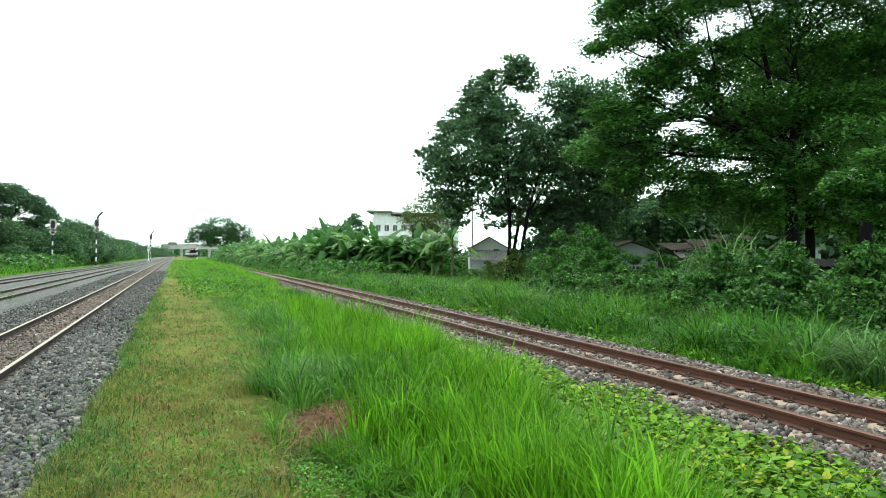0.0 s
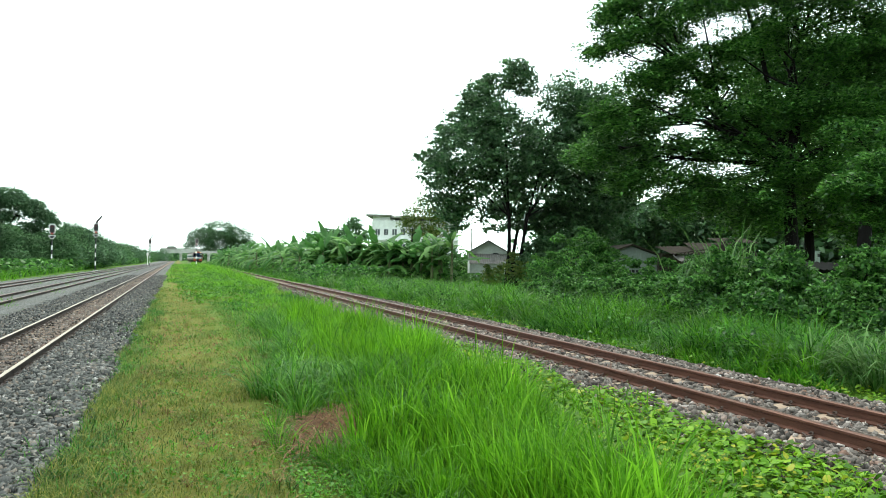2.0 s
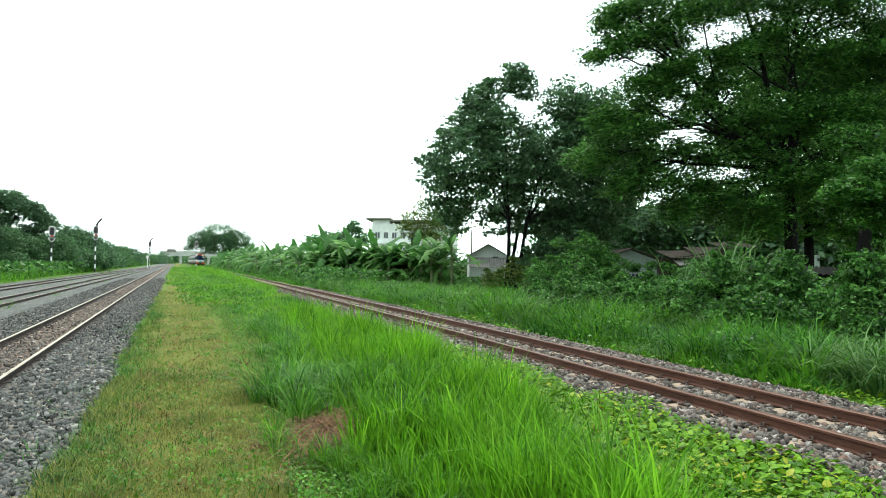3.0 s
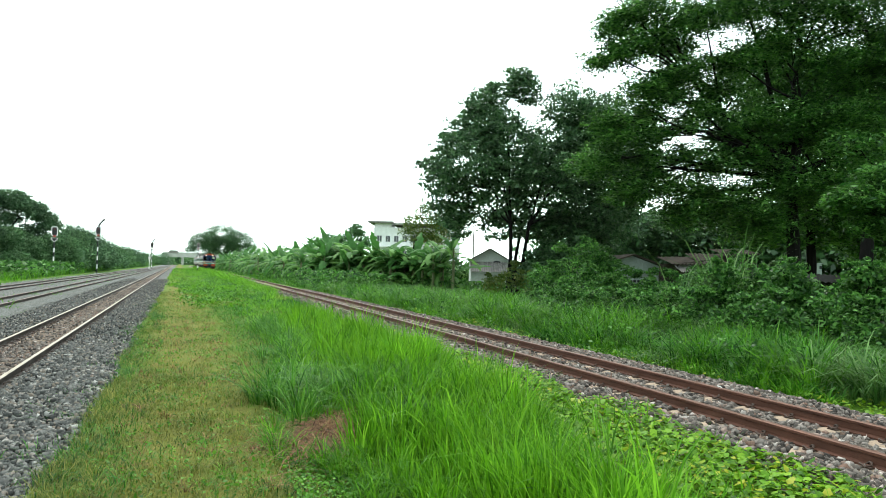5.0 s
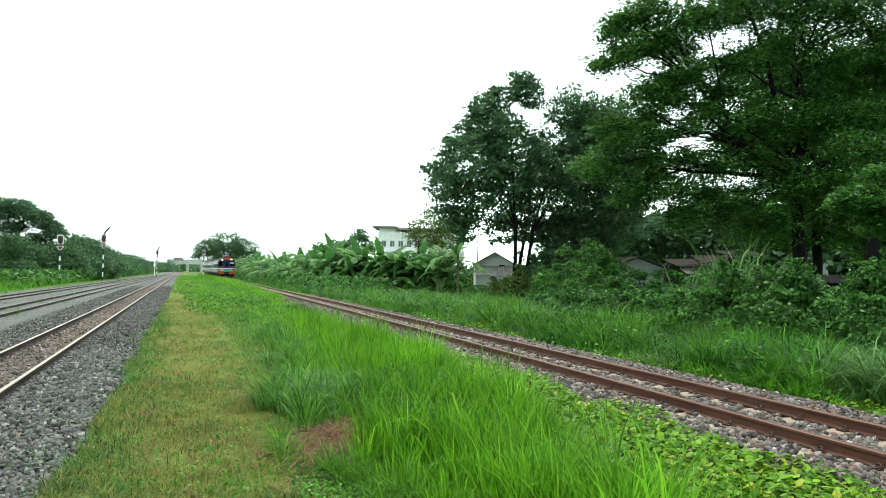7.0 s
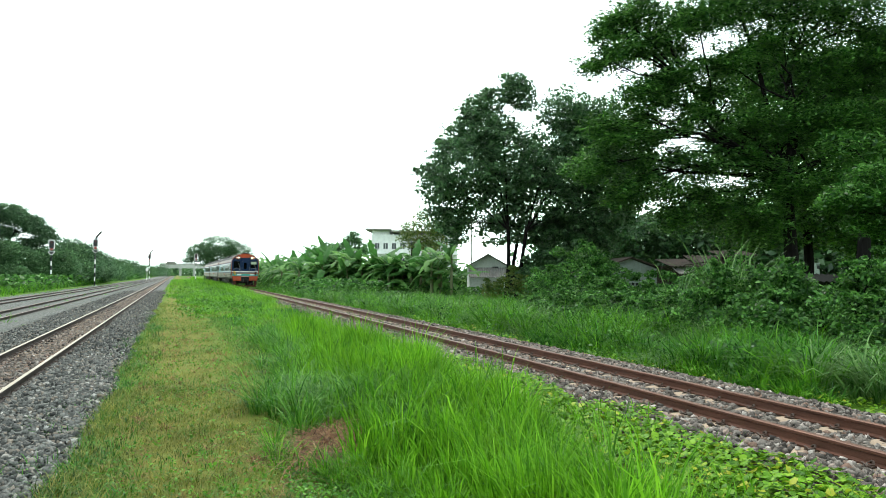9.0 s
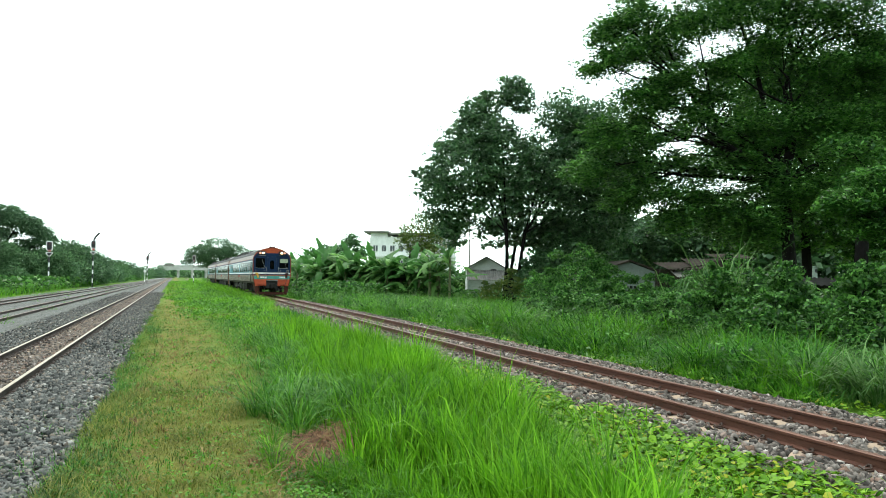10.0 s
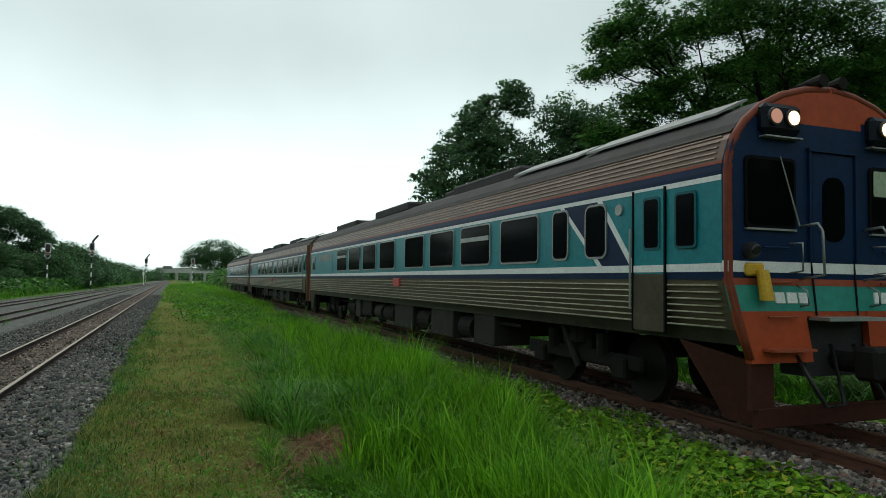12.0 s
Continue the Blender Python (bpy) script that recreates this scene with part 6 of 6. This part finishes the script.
def cab(t):
    for s in (-1, 1):
        part("front_panel", slab(0.95, 1.29, -0.06, 0.016, 0.46, s), M_orange, t, "orange lower front")
        part("front_skirt", boxes((min(s * 0.46, s * 1.36), max(s * 0.46, s * 1.36), -0.062, 0.016, 0.78, 0.95)), M_orange, t, "orange lower front edge")
        part("front_panel", slab(3.10, 3.32, -0.06, 0.016, 0.44, s), M_navy, t, "navy blue upper front")
    part("front_panel", boxes((-0.46, 0.46, -0.05, 0.10, 1.22, 1.29)), M_orange, t)
    part("front_band", slab(1.29, 1.55, -0.06, 0.016), M_tealg, t, "green-teal front band")
    part("front_line", slab(1.55, 1.62, -0.062, 0.016), M_salmon, t, "faded red line")
    part("front_line", slab(1.62, 1.68, -0.06, 0.016), M_navy, t)
    part("front_stripe", slab(1.68, 1.79, -0.063, 0.016), M_whitep, t, "white front stripe")
    part("front_panel", slab(1.79, 3.10, -0.06, 0.016), M_navy, t, "navy blue upper front")
    part("front_dome", slab(3.32, 3.65, -0.062, 0.016), M_orange, t, "orange domed top")
    part("front_dome", boxes((-0.44, 0.44, -0.061, 0.10, 3.24, 3.32)), M_orange, t, "orange domed top")
    part("front_panel", boxes((-0.44, 0.44, -0.06, 0.016, 3.10, 3.24)), M_navy, t, "navy blue upper front")
    # rounded orange corner posts and the rim round the dome
    for s in (-1, 1):
        bm = bmesh.new()
        pts = [(s * (half_width(z) - 0.03), -0.03, z) for z in (0.82, 1.1, 1.6, 2.2, 2.7, 2.84, 3.02, 3.20, 3.38, 3.52, 3.61, 3.645)]
        bent(bm, pts, [0.045] * len(pts), 8)
        part("corner_post", bm, M_edge, t, "rounded orange-red corner edge", True)
    headlights(t)
    for s in (-1, 1):
        w = part("windscreen", rounded(0.335, 0.365, 0.06, -0.085, -0.05, (s * 0.87, 2.49)), M_seal, t, "windscreen in a black rubber seal")
        part("pane", rounded(0.30, 0.33, 0.045, -0.092, -0.06, (s * 0.87, 2.49)), M_screen, w, "dark glass")
        if s > 0:
            part("blind", rounded(0.29, 0.14, 0.02, -0.097, -0.09, (s * 0.87, 2.67)), M_curtain, w, "pale green blind")
        part("wiper", tube(bmesh.new(), (s * 0.80 + 0.26, -0.13, 2.16), (s * 0.80 + 0.02, -0.12, 2.86), 0.010, 0.006, 6), M_frame, w)
        part("sill_bar", boxes((s * 0.87 - 0.33, s * 0.87 + 0.33, -0.10, -0.06, 2.105, 2.125)), M_frame, w)
        part("grab_bar", tube(bmesh.new(), (s * 0.84 - 0.17, -0.12, 1.93), (s * 0.84 + 0.17, -0.12, 1.93), 0.012, 0.012, 6), M_navy, t)
        bm = bmesh.new()
        bent(bm, [(s * 0.46, -0.06, 2.16), (s * 0.46, -0.28, 2.18), (s * 0.46, -0.33, 2.10), (s * 0.46, -0.35, 1.66), (s * 0.46, -0.06, 1.62)], [0.015] * 5, 8)
        bent(bm, [(s * 0.52, -0.06, 1.55), (s * 0.52, -0.17, 1.50), (s * 0.52, -0.17, 1.36), (s * 0.52, -0.06, 1.34)], [0.011] * 4, 6)
        bent(bm, [(s * 0.60, -0.06, 1.98), (s * 0.60, -0.22, 1.98), (s * 0.60, -0.22, 1.70), (s * 0.60, -0.06, 1.68)], [0.012] * 4, 6)
        part("handrail", bm, M_frame, t, "bent steel handrail", True)
        part("buffer_socket", tube(bmesh.new(), (s * 1.15, -0.06, 1.90), (s * 1.15, -0.15, 1.90), 0.085, 0.075, 16), M_frame if s > 0 else M_black, t, "round cable socket")
        part("socket_cap", tube(bmesh.new(), (s * 1.15, -0.15, 1.90), (s * 1.15, -0.17, 1.89), 0.06, 0.05, 14), M_black, t)
        if s > 0:
            bm = bmesh.new()
            bent(bm, [(1.15, -0.15, 1.86), (1.15, -0.20, 1.72), (1.13, -0.19, 1.30), (1.08, -0.14, 0.90)], [0.018] * 4, 6)
            part("jumper_cable", bm, M_black, t, "hanging black cable", True)
        j = part("jumper_box", boxes((s * 1.10 - 0.11, s * 1.10 + 0.11, -0.12, -0.05, 1.64, 1.77), bevel=0.02), M_pilot if s > 0 else M_yellow, t, "jumper cable box")
        part("jumper_head", tube(bmesh.new(), (s * 1.06, -0.15, 1.40), (s * 1.06, -0.15, 1.70), 0.07, 0.06, 12), M_pilot if s > 0 else M_yellow, j, "jumper plug")
        part("step_bar", boxes((s * 0.88 - 0.30, s * 0.88 + 0.30, -0.22, -0.06, 0.90, 0.925)), M_salmon, t, "red step bar")
        part("grab_bar", tube(bmesh.new(), (s * 0.85 - 0.20, -0.11, 1.235), (s * 0.85 + 0.20, -0.11, 1.235), 0.013, 0.013, 6), M_salmon, t)
        part("grab_bar", tube(bmesh.new(), (s * 0.85 - 0.20, -0.11, 1.585), (s * 0.85 + 0.20, -0.11, 1.585), 0.013, 0.013, 6), M_salmon, t)
        # pilot plates under the orange front
        for a, b in ((1.02, 1.34),):
            part("pilot_plate", boxes((min(s * a, s * b), max(s * a, s * b), -0.03, 0.02, 0.32, 0.80)), M_pilot, t, "red-brown pilot plate")
        bm = bmesh.new()
        v = [bm.verts.new(p) for p in ((s * 1.34, -0.03, 0.80), (s * 1.34, 0.75, 0.95), (s * 1.20, 0.35, 0.17), (s * 1.20, -0.03, 0.15))]
        bm.faces.new(v)
        r = bmesh.ops.extrude_face_region(bm, geom=bm.faces[:])
        bmesh.ops.translate(bm, verts=[g for g in r["geom"] if isinstance(g, bmesh.types.BMVert)], vec=(-s * 0.03, 0, 0))
        bmesh.ops.recalc_face_normals(bm, faces=bm.faces)
        part("pilot_wing", bm, M_pilot, t, "raked red-brown side wing")
    part("pilot_bar", boxes((-1.26, 1.26, -0.04, 0.03, 0.14, 0.34), bevel=0.01), M_pilot, t, "red-brown pilot bar")
    d = part("front_door", rounded(0.29, 0.57, 0.03, -0.072, -0.05, (0.0, 2.37)), M_navy, t, "navy gangway door in the cab front")
    part("door_frame", boxes((-0.36, 0.36, -0.10, -0.06, 2.955, 2.99), (-0.35, -0.315, -0.09, -0.06, 1.80, 2.955), (0.315, 0.35, -0.09, -0.06, 1.80, 2.955)), M_navy, d)
    part("pane", rounded(0.155, 0.34, 0.13, -0.085, -0.06, (0.0, 2.36)), M_screen, d, "dark door glass")
    for x in (-0.31, 0.31):
        part("door_seam", boxes((x - 0.008, x + 0.008, -0.068, -0.055, 1.24, 1.80)), M_boxblack, d)
    part("hazard_lip", boxes((-0.44, 0.44, -0.08, -0.055, 1.225, 1.245)), M_salmon, d)
    # operator's mark and running number, as plain shapes
    for x0, w, z0, z1 in ((-0.86, 0.13, 1.37, 1.48), (-0.70, 0.14, 1.37, 1.48), (-0.53, 0.13, 1.37, 1.48), (0.58, 0.07, 1.37, 1.49), (0.69, 0.07, 1.37, 1.49), (0.80, 0.07, 1.37, 1.49), (0.91, 0.07, 1.37, 1.49)):
        part("mark", boxes((x0, x0 + w, -0.072, -0.06, z0, z1)), M_whitep, t, "plain white painted bar")
    part("coupler_recess", boxes((-0.46, 0.46, 0.02, 0.30, 0.62, 1.22)), M_hole, t)
    c = part("coupler", tube(bmesh.new(), (0, -0.42, 0.78), (0, 0.5, 0.78), 0.10, 0.12, 12), M_under, t, "dark steel coupler")
    part("coupler_head", boxes((-0.17, 0.17, -0.55, -0.28, 0.62, 0.95), bevel=0.04), M_under, c)
    part("knuckle", tube(bmesh.new(), (0.12, -0.56, 0.64), (0.12, -0.56, 0.93), 0.09, 0.09, 12), M_under, c)
    part("footplate", boxes((-0.42, 0.42, -0.30, -0.05, 1.20, 1.235)), M_frame, t, "steel footplate")
    for x0, x1, z in ((0.2, 0.75, 0.62), (-0.15, -0.7, 0.58), (0.35, 1.0, 0.70)):
        bm = bmesh.new()
        bent(bm, [(x0, -0.05, 0.95), (x0 + (x1 - x0) * 0.25, -0.28, z - 0.2), (x0 + (x1 - x0) * 0.7, -0.26, z - 0.22), (x1, -0.05, 0.85)], [0.025] * 4, 6)
        part("brake_hose", bm, M_black, t, "hanging black brake hose", True)
    part("horn", tube(bmesh.new(), (-0.14, -0.10, 3.73), (-0.14, 0.25, 3.73), 0.07, 0.03, 10), M_under, t)
    part("horn", tube(bmesh.new(), (0.14, -0.10, 3.73), (0.14, 0.25, 3.73), 0.07, 0.03, 10), M_under, t)
    part("horn_base", boxes((-0.22, 0.22, 0.05, 0.25, 3.60, 3.73)), M_under, t)


def railcar(front, label):
    t = thing("railcar", pose(0, 0, 0), label, "railcar", "cars of the train")
    y0, y1 = (0.02 if front else 0.12), CAR
    part("floor", boxes((-1.36, 1.36, y0 + 0.1, y1, 0.96, 1.08)), M_under, t)
    for s in (-1, 1):
        part("sill", strip(s, 0.95, 1.10, y0, y1, 0.004), M_steel_dark, t, "dirty dark lower sill")
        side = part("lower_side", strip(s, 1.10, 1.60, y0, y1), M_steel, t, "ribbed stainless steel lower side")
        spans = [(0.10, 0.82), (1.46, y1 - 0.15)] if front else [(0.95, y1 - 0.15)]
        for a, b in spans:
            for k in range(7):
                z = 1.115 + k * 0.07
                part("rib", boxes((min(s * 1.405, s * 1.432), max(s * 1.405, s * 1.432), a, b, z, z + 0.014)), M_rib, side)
        part("blue_line", strip(s, 1.60, 1.68, y0, y1, 0.003), M_navy, t, "navy line along the waist")
        part("white_line", strip(s, 1.68, 1.765, y0, y1, 0.005), M_whitep, t, "white line along the waist")
        part("window_band", strip(s, 1.765, 2.60, y0, y1), M_teal if front else M_greyteal, t, "teal window band" if front else "dull grey-teal window band")
        part("white_line", strip(s, 2.60, 2.655, y0, y1, 0.005), M_whitep, t, "white line above the windows")
        part("blue_line", strip(s, 2.655, 2.77, y0, y1, 0.003), M_navy, t, "navy line above the windows")
        part("red_line", strip(s, 2.77, 2.80, y0, y1, 0.006), M_salmon, t, "thin faded red line")
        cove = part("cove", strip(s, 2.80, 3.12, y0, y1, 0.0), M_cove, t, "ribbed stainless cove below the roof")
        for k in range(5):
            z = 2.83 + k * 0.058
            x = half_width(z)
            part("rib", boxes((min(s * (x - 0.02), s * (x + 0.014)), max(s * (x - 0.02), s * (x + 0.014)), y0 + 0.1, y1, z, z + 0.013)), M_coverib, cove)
        part("roof_side", strip(s, 3.12, 3.42, y0, y1, 0.002), M_roofdark, t, "sooty dark roof edge")
        part("roof_top", strip(s, 3.42, 3.65, y0, y1, 0.0), M_roofdark, t, "sooty dark roof")
        part("gutter", strip(s, 3.10, 3.13, y0, y1, 0.02), M_steel_dark, t)
        for a, b, hop in ((3.75, 5.08, 0), (5.49, 6.84, 1), (7.22, 8.62, 0), (9.03, 10.41, 0), (11.27, 12.69, 0), (13.11, 14.56, 0), (14.92, 16.40, 0), (16.74, 18.20, 1)):
            train_window(t, s, a, b, hopper=hop)
        train_window(t, s, 22.45, 23.05, 1.92, 2.5, 0.06)
        part("grille_panel", side_plate(s, 19.0, 21.9, 1.80, 2.56, 0.02, 1.40, 1.42), M_teal, t, "teal louvre panel")
        for k in range(6):
            part("louvre", side_plate(s, 19.2 + k * 0.42, 19.48 + k * 0.42, 2.25, 2.5, 0.01, 1.41, 1.432), M_roofplate, t)
        if front:
            train_window(t, s, 2.90, 3.34, 1.86, 2.57, 0.10)
            train_window(t, s, 1.98, 2.48, 1.86, 2.57, 0.12)
            diagonal(t, s)
            door(t, s, 0.88, 1.42, 0.94, 1.24)
            train_window(t, s, 0.36, 0.70, 1.93, 2.54, 0.05, rim=M_tealdark)
            part("porthole", tube(bmesh.new(), (s * 1.40, 1.72, 2.45), (s * 1.435, 1.72, 2.45), 0.07, 0.07, 14), M_frame, t, "small round lamp")
        else:
            door(t, s, 0.22, 0.92, 0.36, 0.78)
            train_window(t, s, 1.35, 1.85, 1.86, 2.57, 0.10)
            train_window(t, s, 2.25, 3.35, 1.84, 2.58, 0.09)
        part("number_board", boxes((min(s * 1.41, s * 1.47), max(s * 1.41, s * 1.47), 10.75, 11.25, 1.40, 1.60), bevel=0.01), M_red, t, "red side board")
        # end pillars beside the coupling
        part("end_pillar", boxes((min(s * 1.28, s * 1.425), max(s * 1.28, s * 1.425), y1 - 0.10, y1 + 0.06, 0.62, 3.05), bevel=0.02), M_endpillar, t, "rusty brown end pillar")
        if not front:
            part("end_pillar", boxes((min(s * 1.28, s * 1.425), max(s * 1.28, s * 1.425), 0.02, 0.14, 0.62, 3.05), bevel=0.02), M_endpillar, t, "rusty brown end pillar")
        bm = bmesh.new()
        v = [bm.verts.new(p) for p in ((s * 1.40, y1 - 1.1, 0.97), (s * 1.40, y1 - 0.02, 0.97), (s * 1.32, y1 - 0.02, 0.30), (s * 1.32, y1 - 0.40, 0.30))]
        bm.faces.new(v)
        r = bmesh.ops.extrude_face_region(bm, geom=bm.faces[:])
        bmesh.ops.translate(bm, verts=[g for g in r["geom"] if isinstance(g, bmesh.types.BMVert)], vec=(-s * 0.04, 0, 0))
        bmesh.ops.recalc_face_normals(bm, faces=bm.faces)
        part("end_skirt", bm, M_steel_dark, t, "slanting end skirt")
    part("end_wall", slab(0.95, 3.65, y1 - 0.06, y1), M_steel, t, "steel end wall")
    part("gangway", boxes((-0.55, 0.55, y1, y1 + 0.34, 1.05, 3.05), bevel=0.04), M_black, t, "black rubber gangway")
    if not front:
        part("end_wall", slab(0.95, 3.65, 0.12, 0.18), M_steel, t, "steel end wall")
        part("gangway", boxes((-0.55, 0.55, -0.28, 0.12, 1.05, 3.05), bevel=0.04), M_black, t, "black rubber gangway")
    # roof gear
    for a, b, w, h in ((5.6, 8.9, 0.8, 0.05), (9.4, 10.2, 0.5, 0.10), (12.0, 15.4, 0.85, 0.06), (16.2, 17.0, 0.4, 0.11), (18.2, 21.4, 0.8, 0.05)):
        part("roof_unit", boxes((-w, w, a, b, 3.42, 3.62 + h), bevel=0.05), M_roofdark, t, "sooty roof unit")
    for s in (-1, 1):
        bm = bmesh.new()
        for a, b in ((0.5, 3.1), (3.3, 5.4)):
            vs = [bm.verts.new((s * x, y, z)) for x, z in ((0.60, 3.60), (1.02, 3.40)) for y in (a, b)]
            bm.faces.new((vs[0], vs[1], vs[3], vs[2]))
        r = bmesh.ops.extrude_face_region(bm, geom=bm.faces[:])
        bmesh.ops.translate(bm, verts=[g for g in r["geom"] if isinstance(g, bmesh.types.BMVert)], vec=(0, 0, 0.03))
        bmesh.ops.recalc_face_normals(bm, faces=bm.faces)
        part("roof_plate", bm, M_roofplate, t, "pale walkway plate on the roof")
    for y in (3.3, 20.2):
        bogie(t, y)
    random.seed(21)
    y = 5.6
    for w, z, d, mm in ((0.9, 0.42, 0, M_undergrey), (0.6, 0.35, 1, M_under), (1.3, 0.40, 0, M_undergrey), (0.8, 0.52, 2, M_under), (1.5, 0.38, 0, M_undergrey), (0.9, 0.45, 1, M_under), (0.7, 0.42, 2, M_undergrey), (1.1, 0.50, 0, M_under), (0.6, 0.40, 0, M_undergrey), (1.0, 0.44, 1, M_under)):
        for s in (-1, 1):
            if d == 0:
                part("equipment_box", boxes((min(s * 0.55, s * 1.28), max(s * 0.55, s * 1.28), y, y + w, z, 0.96), bevel=0.02), mm, t, "dusty equipment box")
            else:
                bm = bmesh.new()
                for k in range(d):
                    tube(bm, (s * (1.05 - 0.3 * k), y, 0.66), (s * (1.05 - 0.3 * k), y + w, 0.66), 0.22, 0.22, 14)
                    box(bm, s * 1.05 - 0.05, s * 1.05 + 0.05, y + 0.1, y + 0.18, 0.6, 0.97)
                part("air_tank", bm, mm, t, "dusty round tank")
        y += w + 0.24
    part("pipe", tube(bmesh.new(), (-1.15, 4.8, 0.82), (-1.15, 18.6, 0.82), 0.03, 0.03, 6), M_under, t)
    part("pipe", tube(bmesh.new(), (1.15, 4.8, 0.82), (1.15, 18.6, 0.82), 0.03, 0.03, 6), M_under, t)
    if front:
        cab(t)
    return t


def diagonal(t, s):
    """The slanting navy flash with white edges behind the cab door."""
    def flash(name, yt0, yt1, yb0, yb1, out, mm, label):
        bm = bmesh.new()
        v = [bm.verts.new((s * x, y, z)) for x in (1.405, 1.41 + out) for y, z in ((yt0, 2.655), (yt1, 2.655), (yb1, 1.70), (yb0, 1.70))]
        for f in ((0, 1, 2, 3), (7, 6, 5, 4), (0, 4, 5, 1), (1, 5, 6, 2), (2, 6, 7, 3), (3, 7, 4, 0)):
            bm.faces.new([v[i] for i in f])
        bmesh.ops.recalc_face_normals(bm, faces=bm.faces)
        part(name, bm, mm, t, label)
    flash("flash", 2.25, 3.12, 1.42, 2.05, 0.004, M_navy, "slanting navy flash")
    flash("flash_edge", 2.15, 2.25, 1.36, 1.46, 0.008, M_whitep, "white edge of the flash")
    flash("flash_edge", 3.10, 3.20, 2.02, 2.12, 0.008, M_whitep, "white edge of the flash")


def taper_nose(car):
    """Below the white stripe the cab end draws in towards the rails."""
    for o in car.children_recursive:
        if o.type != "MESH":
            continue
        co = np.empty(len(o.data.vertices) * 3, np.float32)
        o.data.vertices.foreach_get("co", co)
        co = co.reshape(-1, 3)
        down = np.clip((0.84 - co[:, 1]) / 0.84, 0, 1) * np.clip((1.62 - co[:, 2]) / 0.75, 0, 1.1)
        co[:, 0] *= 1 - 0.095 * down
        co[:, 1] -= 0.10 * down
        o.data.vertices.foreach_set("co", co.ravel())
        o.data.update()


cars = [railcar(True, "silver and teal diesel railcar with navy and orange cab front"),
        railcar(False, "silver and teal middle railcar with tinted windows"),
        railcar(False, "silver and teal rear railcar with tinted windows")]
taper_nose(cars[0])
PITCH = 24.28


TRUCK = (43.5, 38.95)


def motions():
    """The train comes in along the branch track."""
    for k, car in enumerate(cars):
        rows = []
        for i in range(25):
            t = i * 0.5
            tau = 12.0 - t
            y = 5.26 + 23.885 * tau - 0.143 * tau * tau + k * PITCH
            xa, xb = float(rail_x(y + 3.3)), float(rail_x(y + 20.2))
            turn = math.atan2(xb - xa, 16.9)
            rows.append((t, pose(xa - (xb - xa) / 16.9 * 3.3, y, 0.0, 0, 0, -math.degrees(turn))))
        walk(car, rows)
    # the pickup crosses behind the bushes and pulls up out of sight
    rows = []
    for i in range(25):
        t = i * 0.5
        d = 6.2 * (min(t, 4.0) - 1.05) + (6.2 * 1.2 * (1 - math.exp(-(t - 4.0) / 1.2)) if t > 4.0 else 0.0)
        rows.append((t, pose(TRUCK[0] + (d - 2.5) * 0.932, TRUCK[1] - (d - 2.5) * 0.362, -0.40, 0, 0, -21.2)))
    walk(truck, rows)


motions()
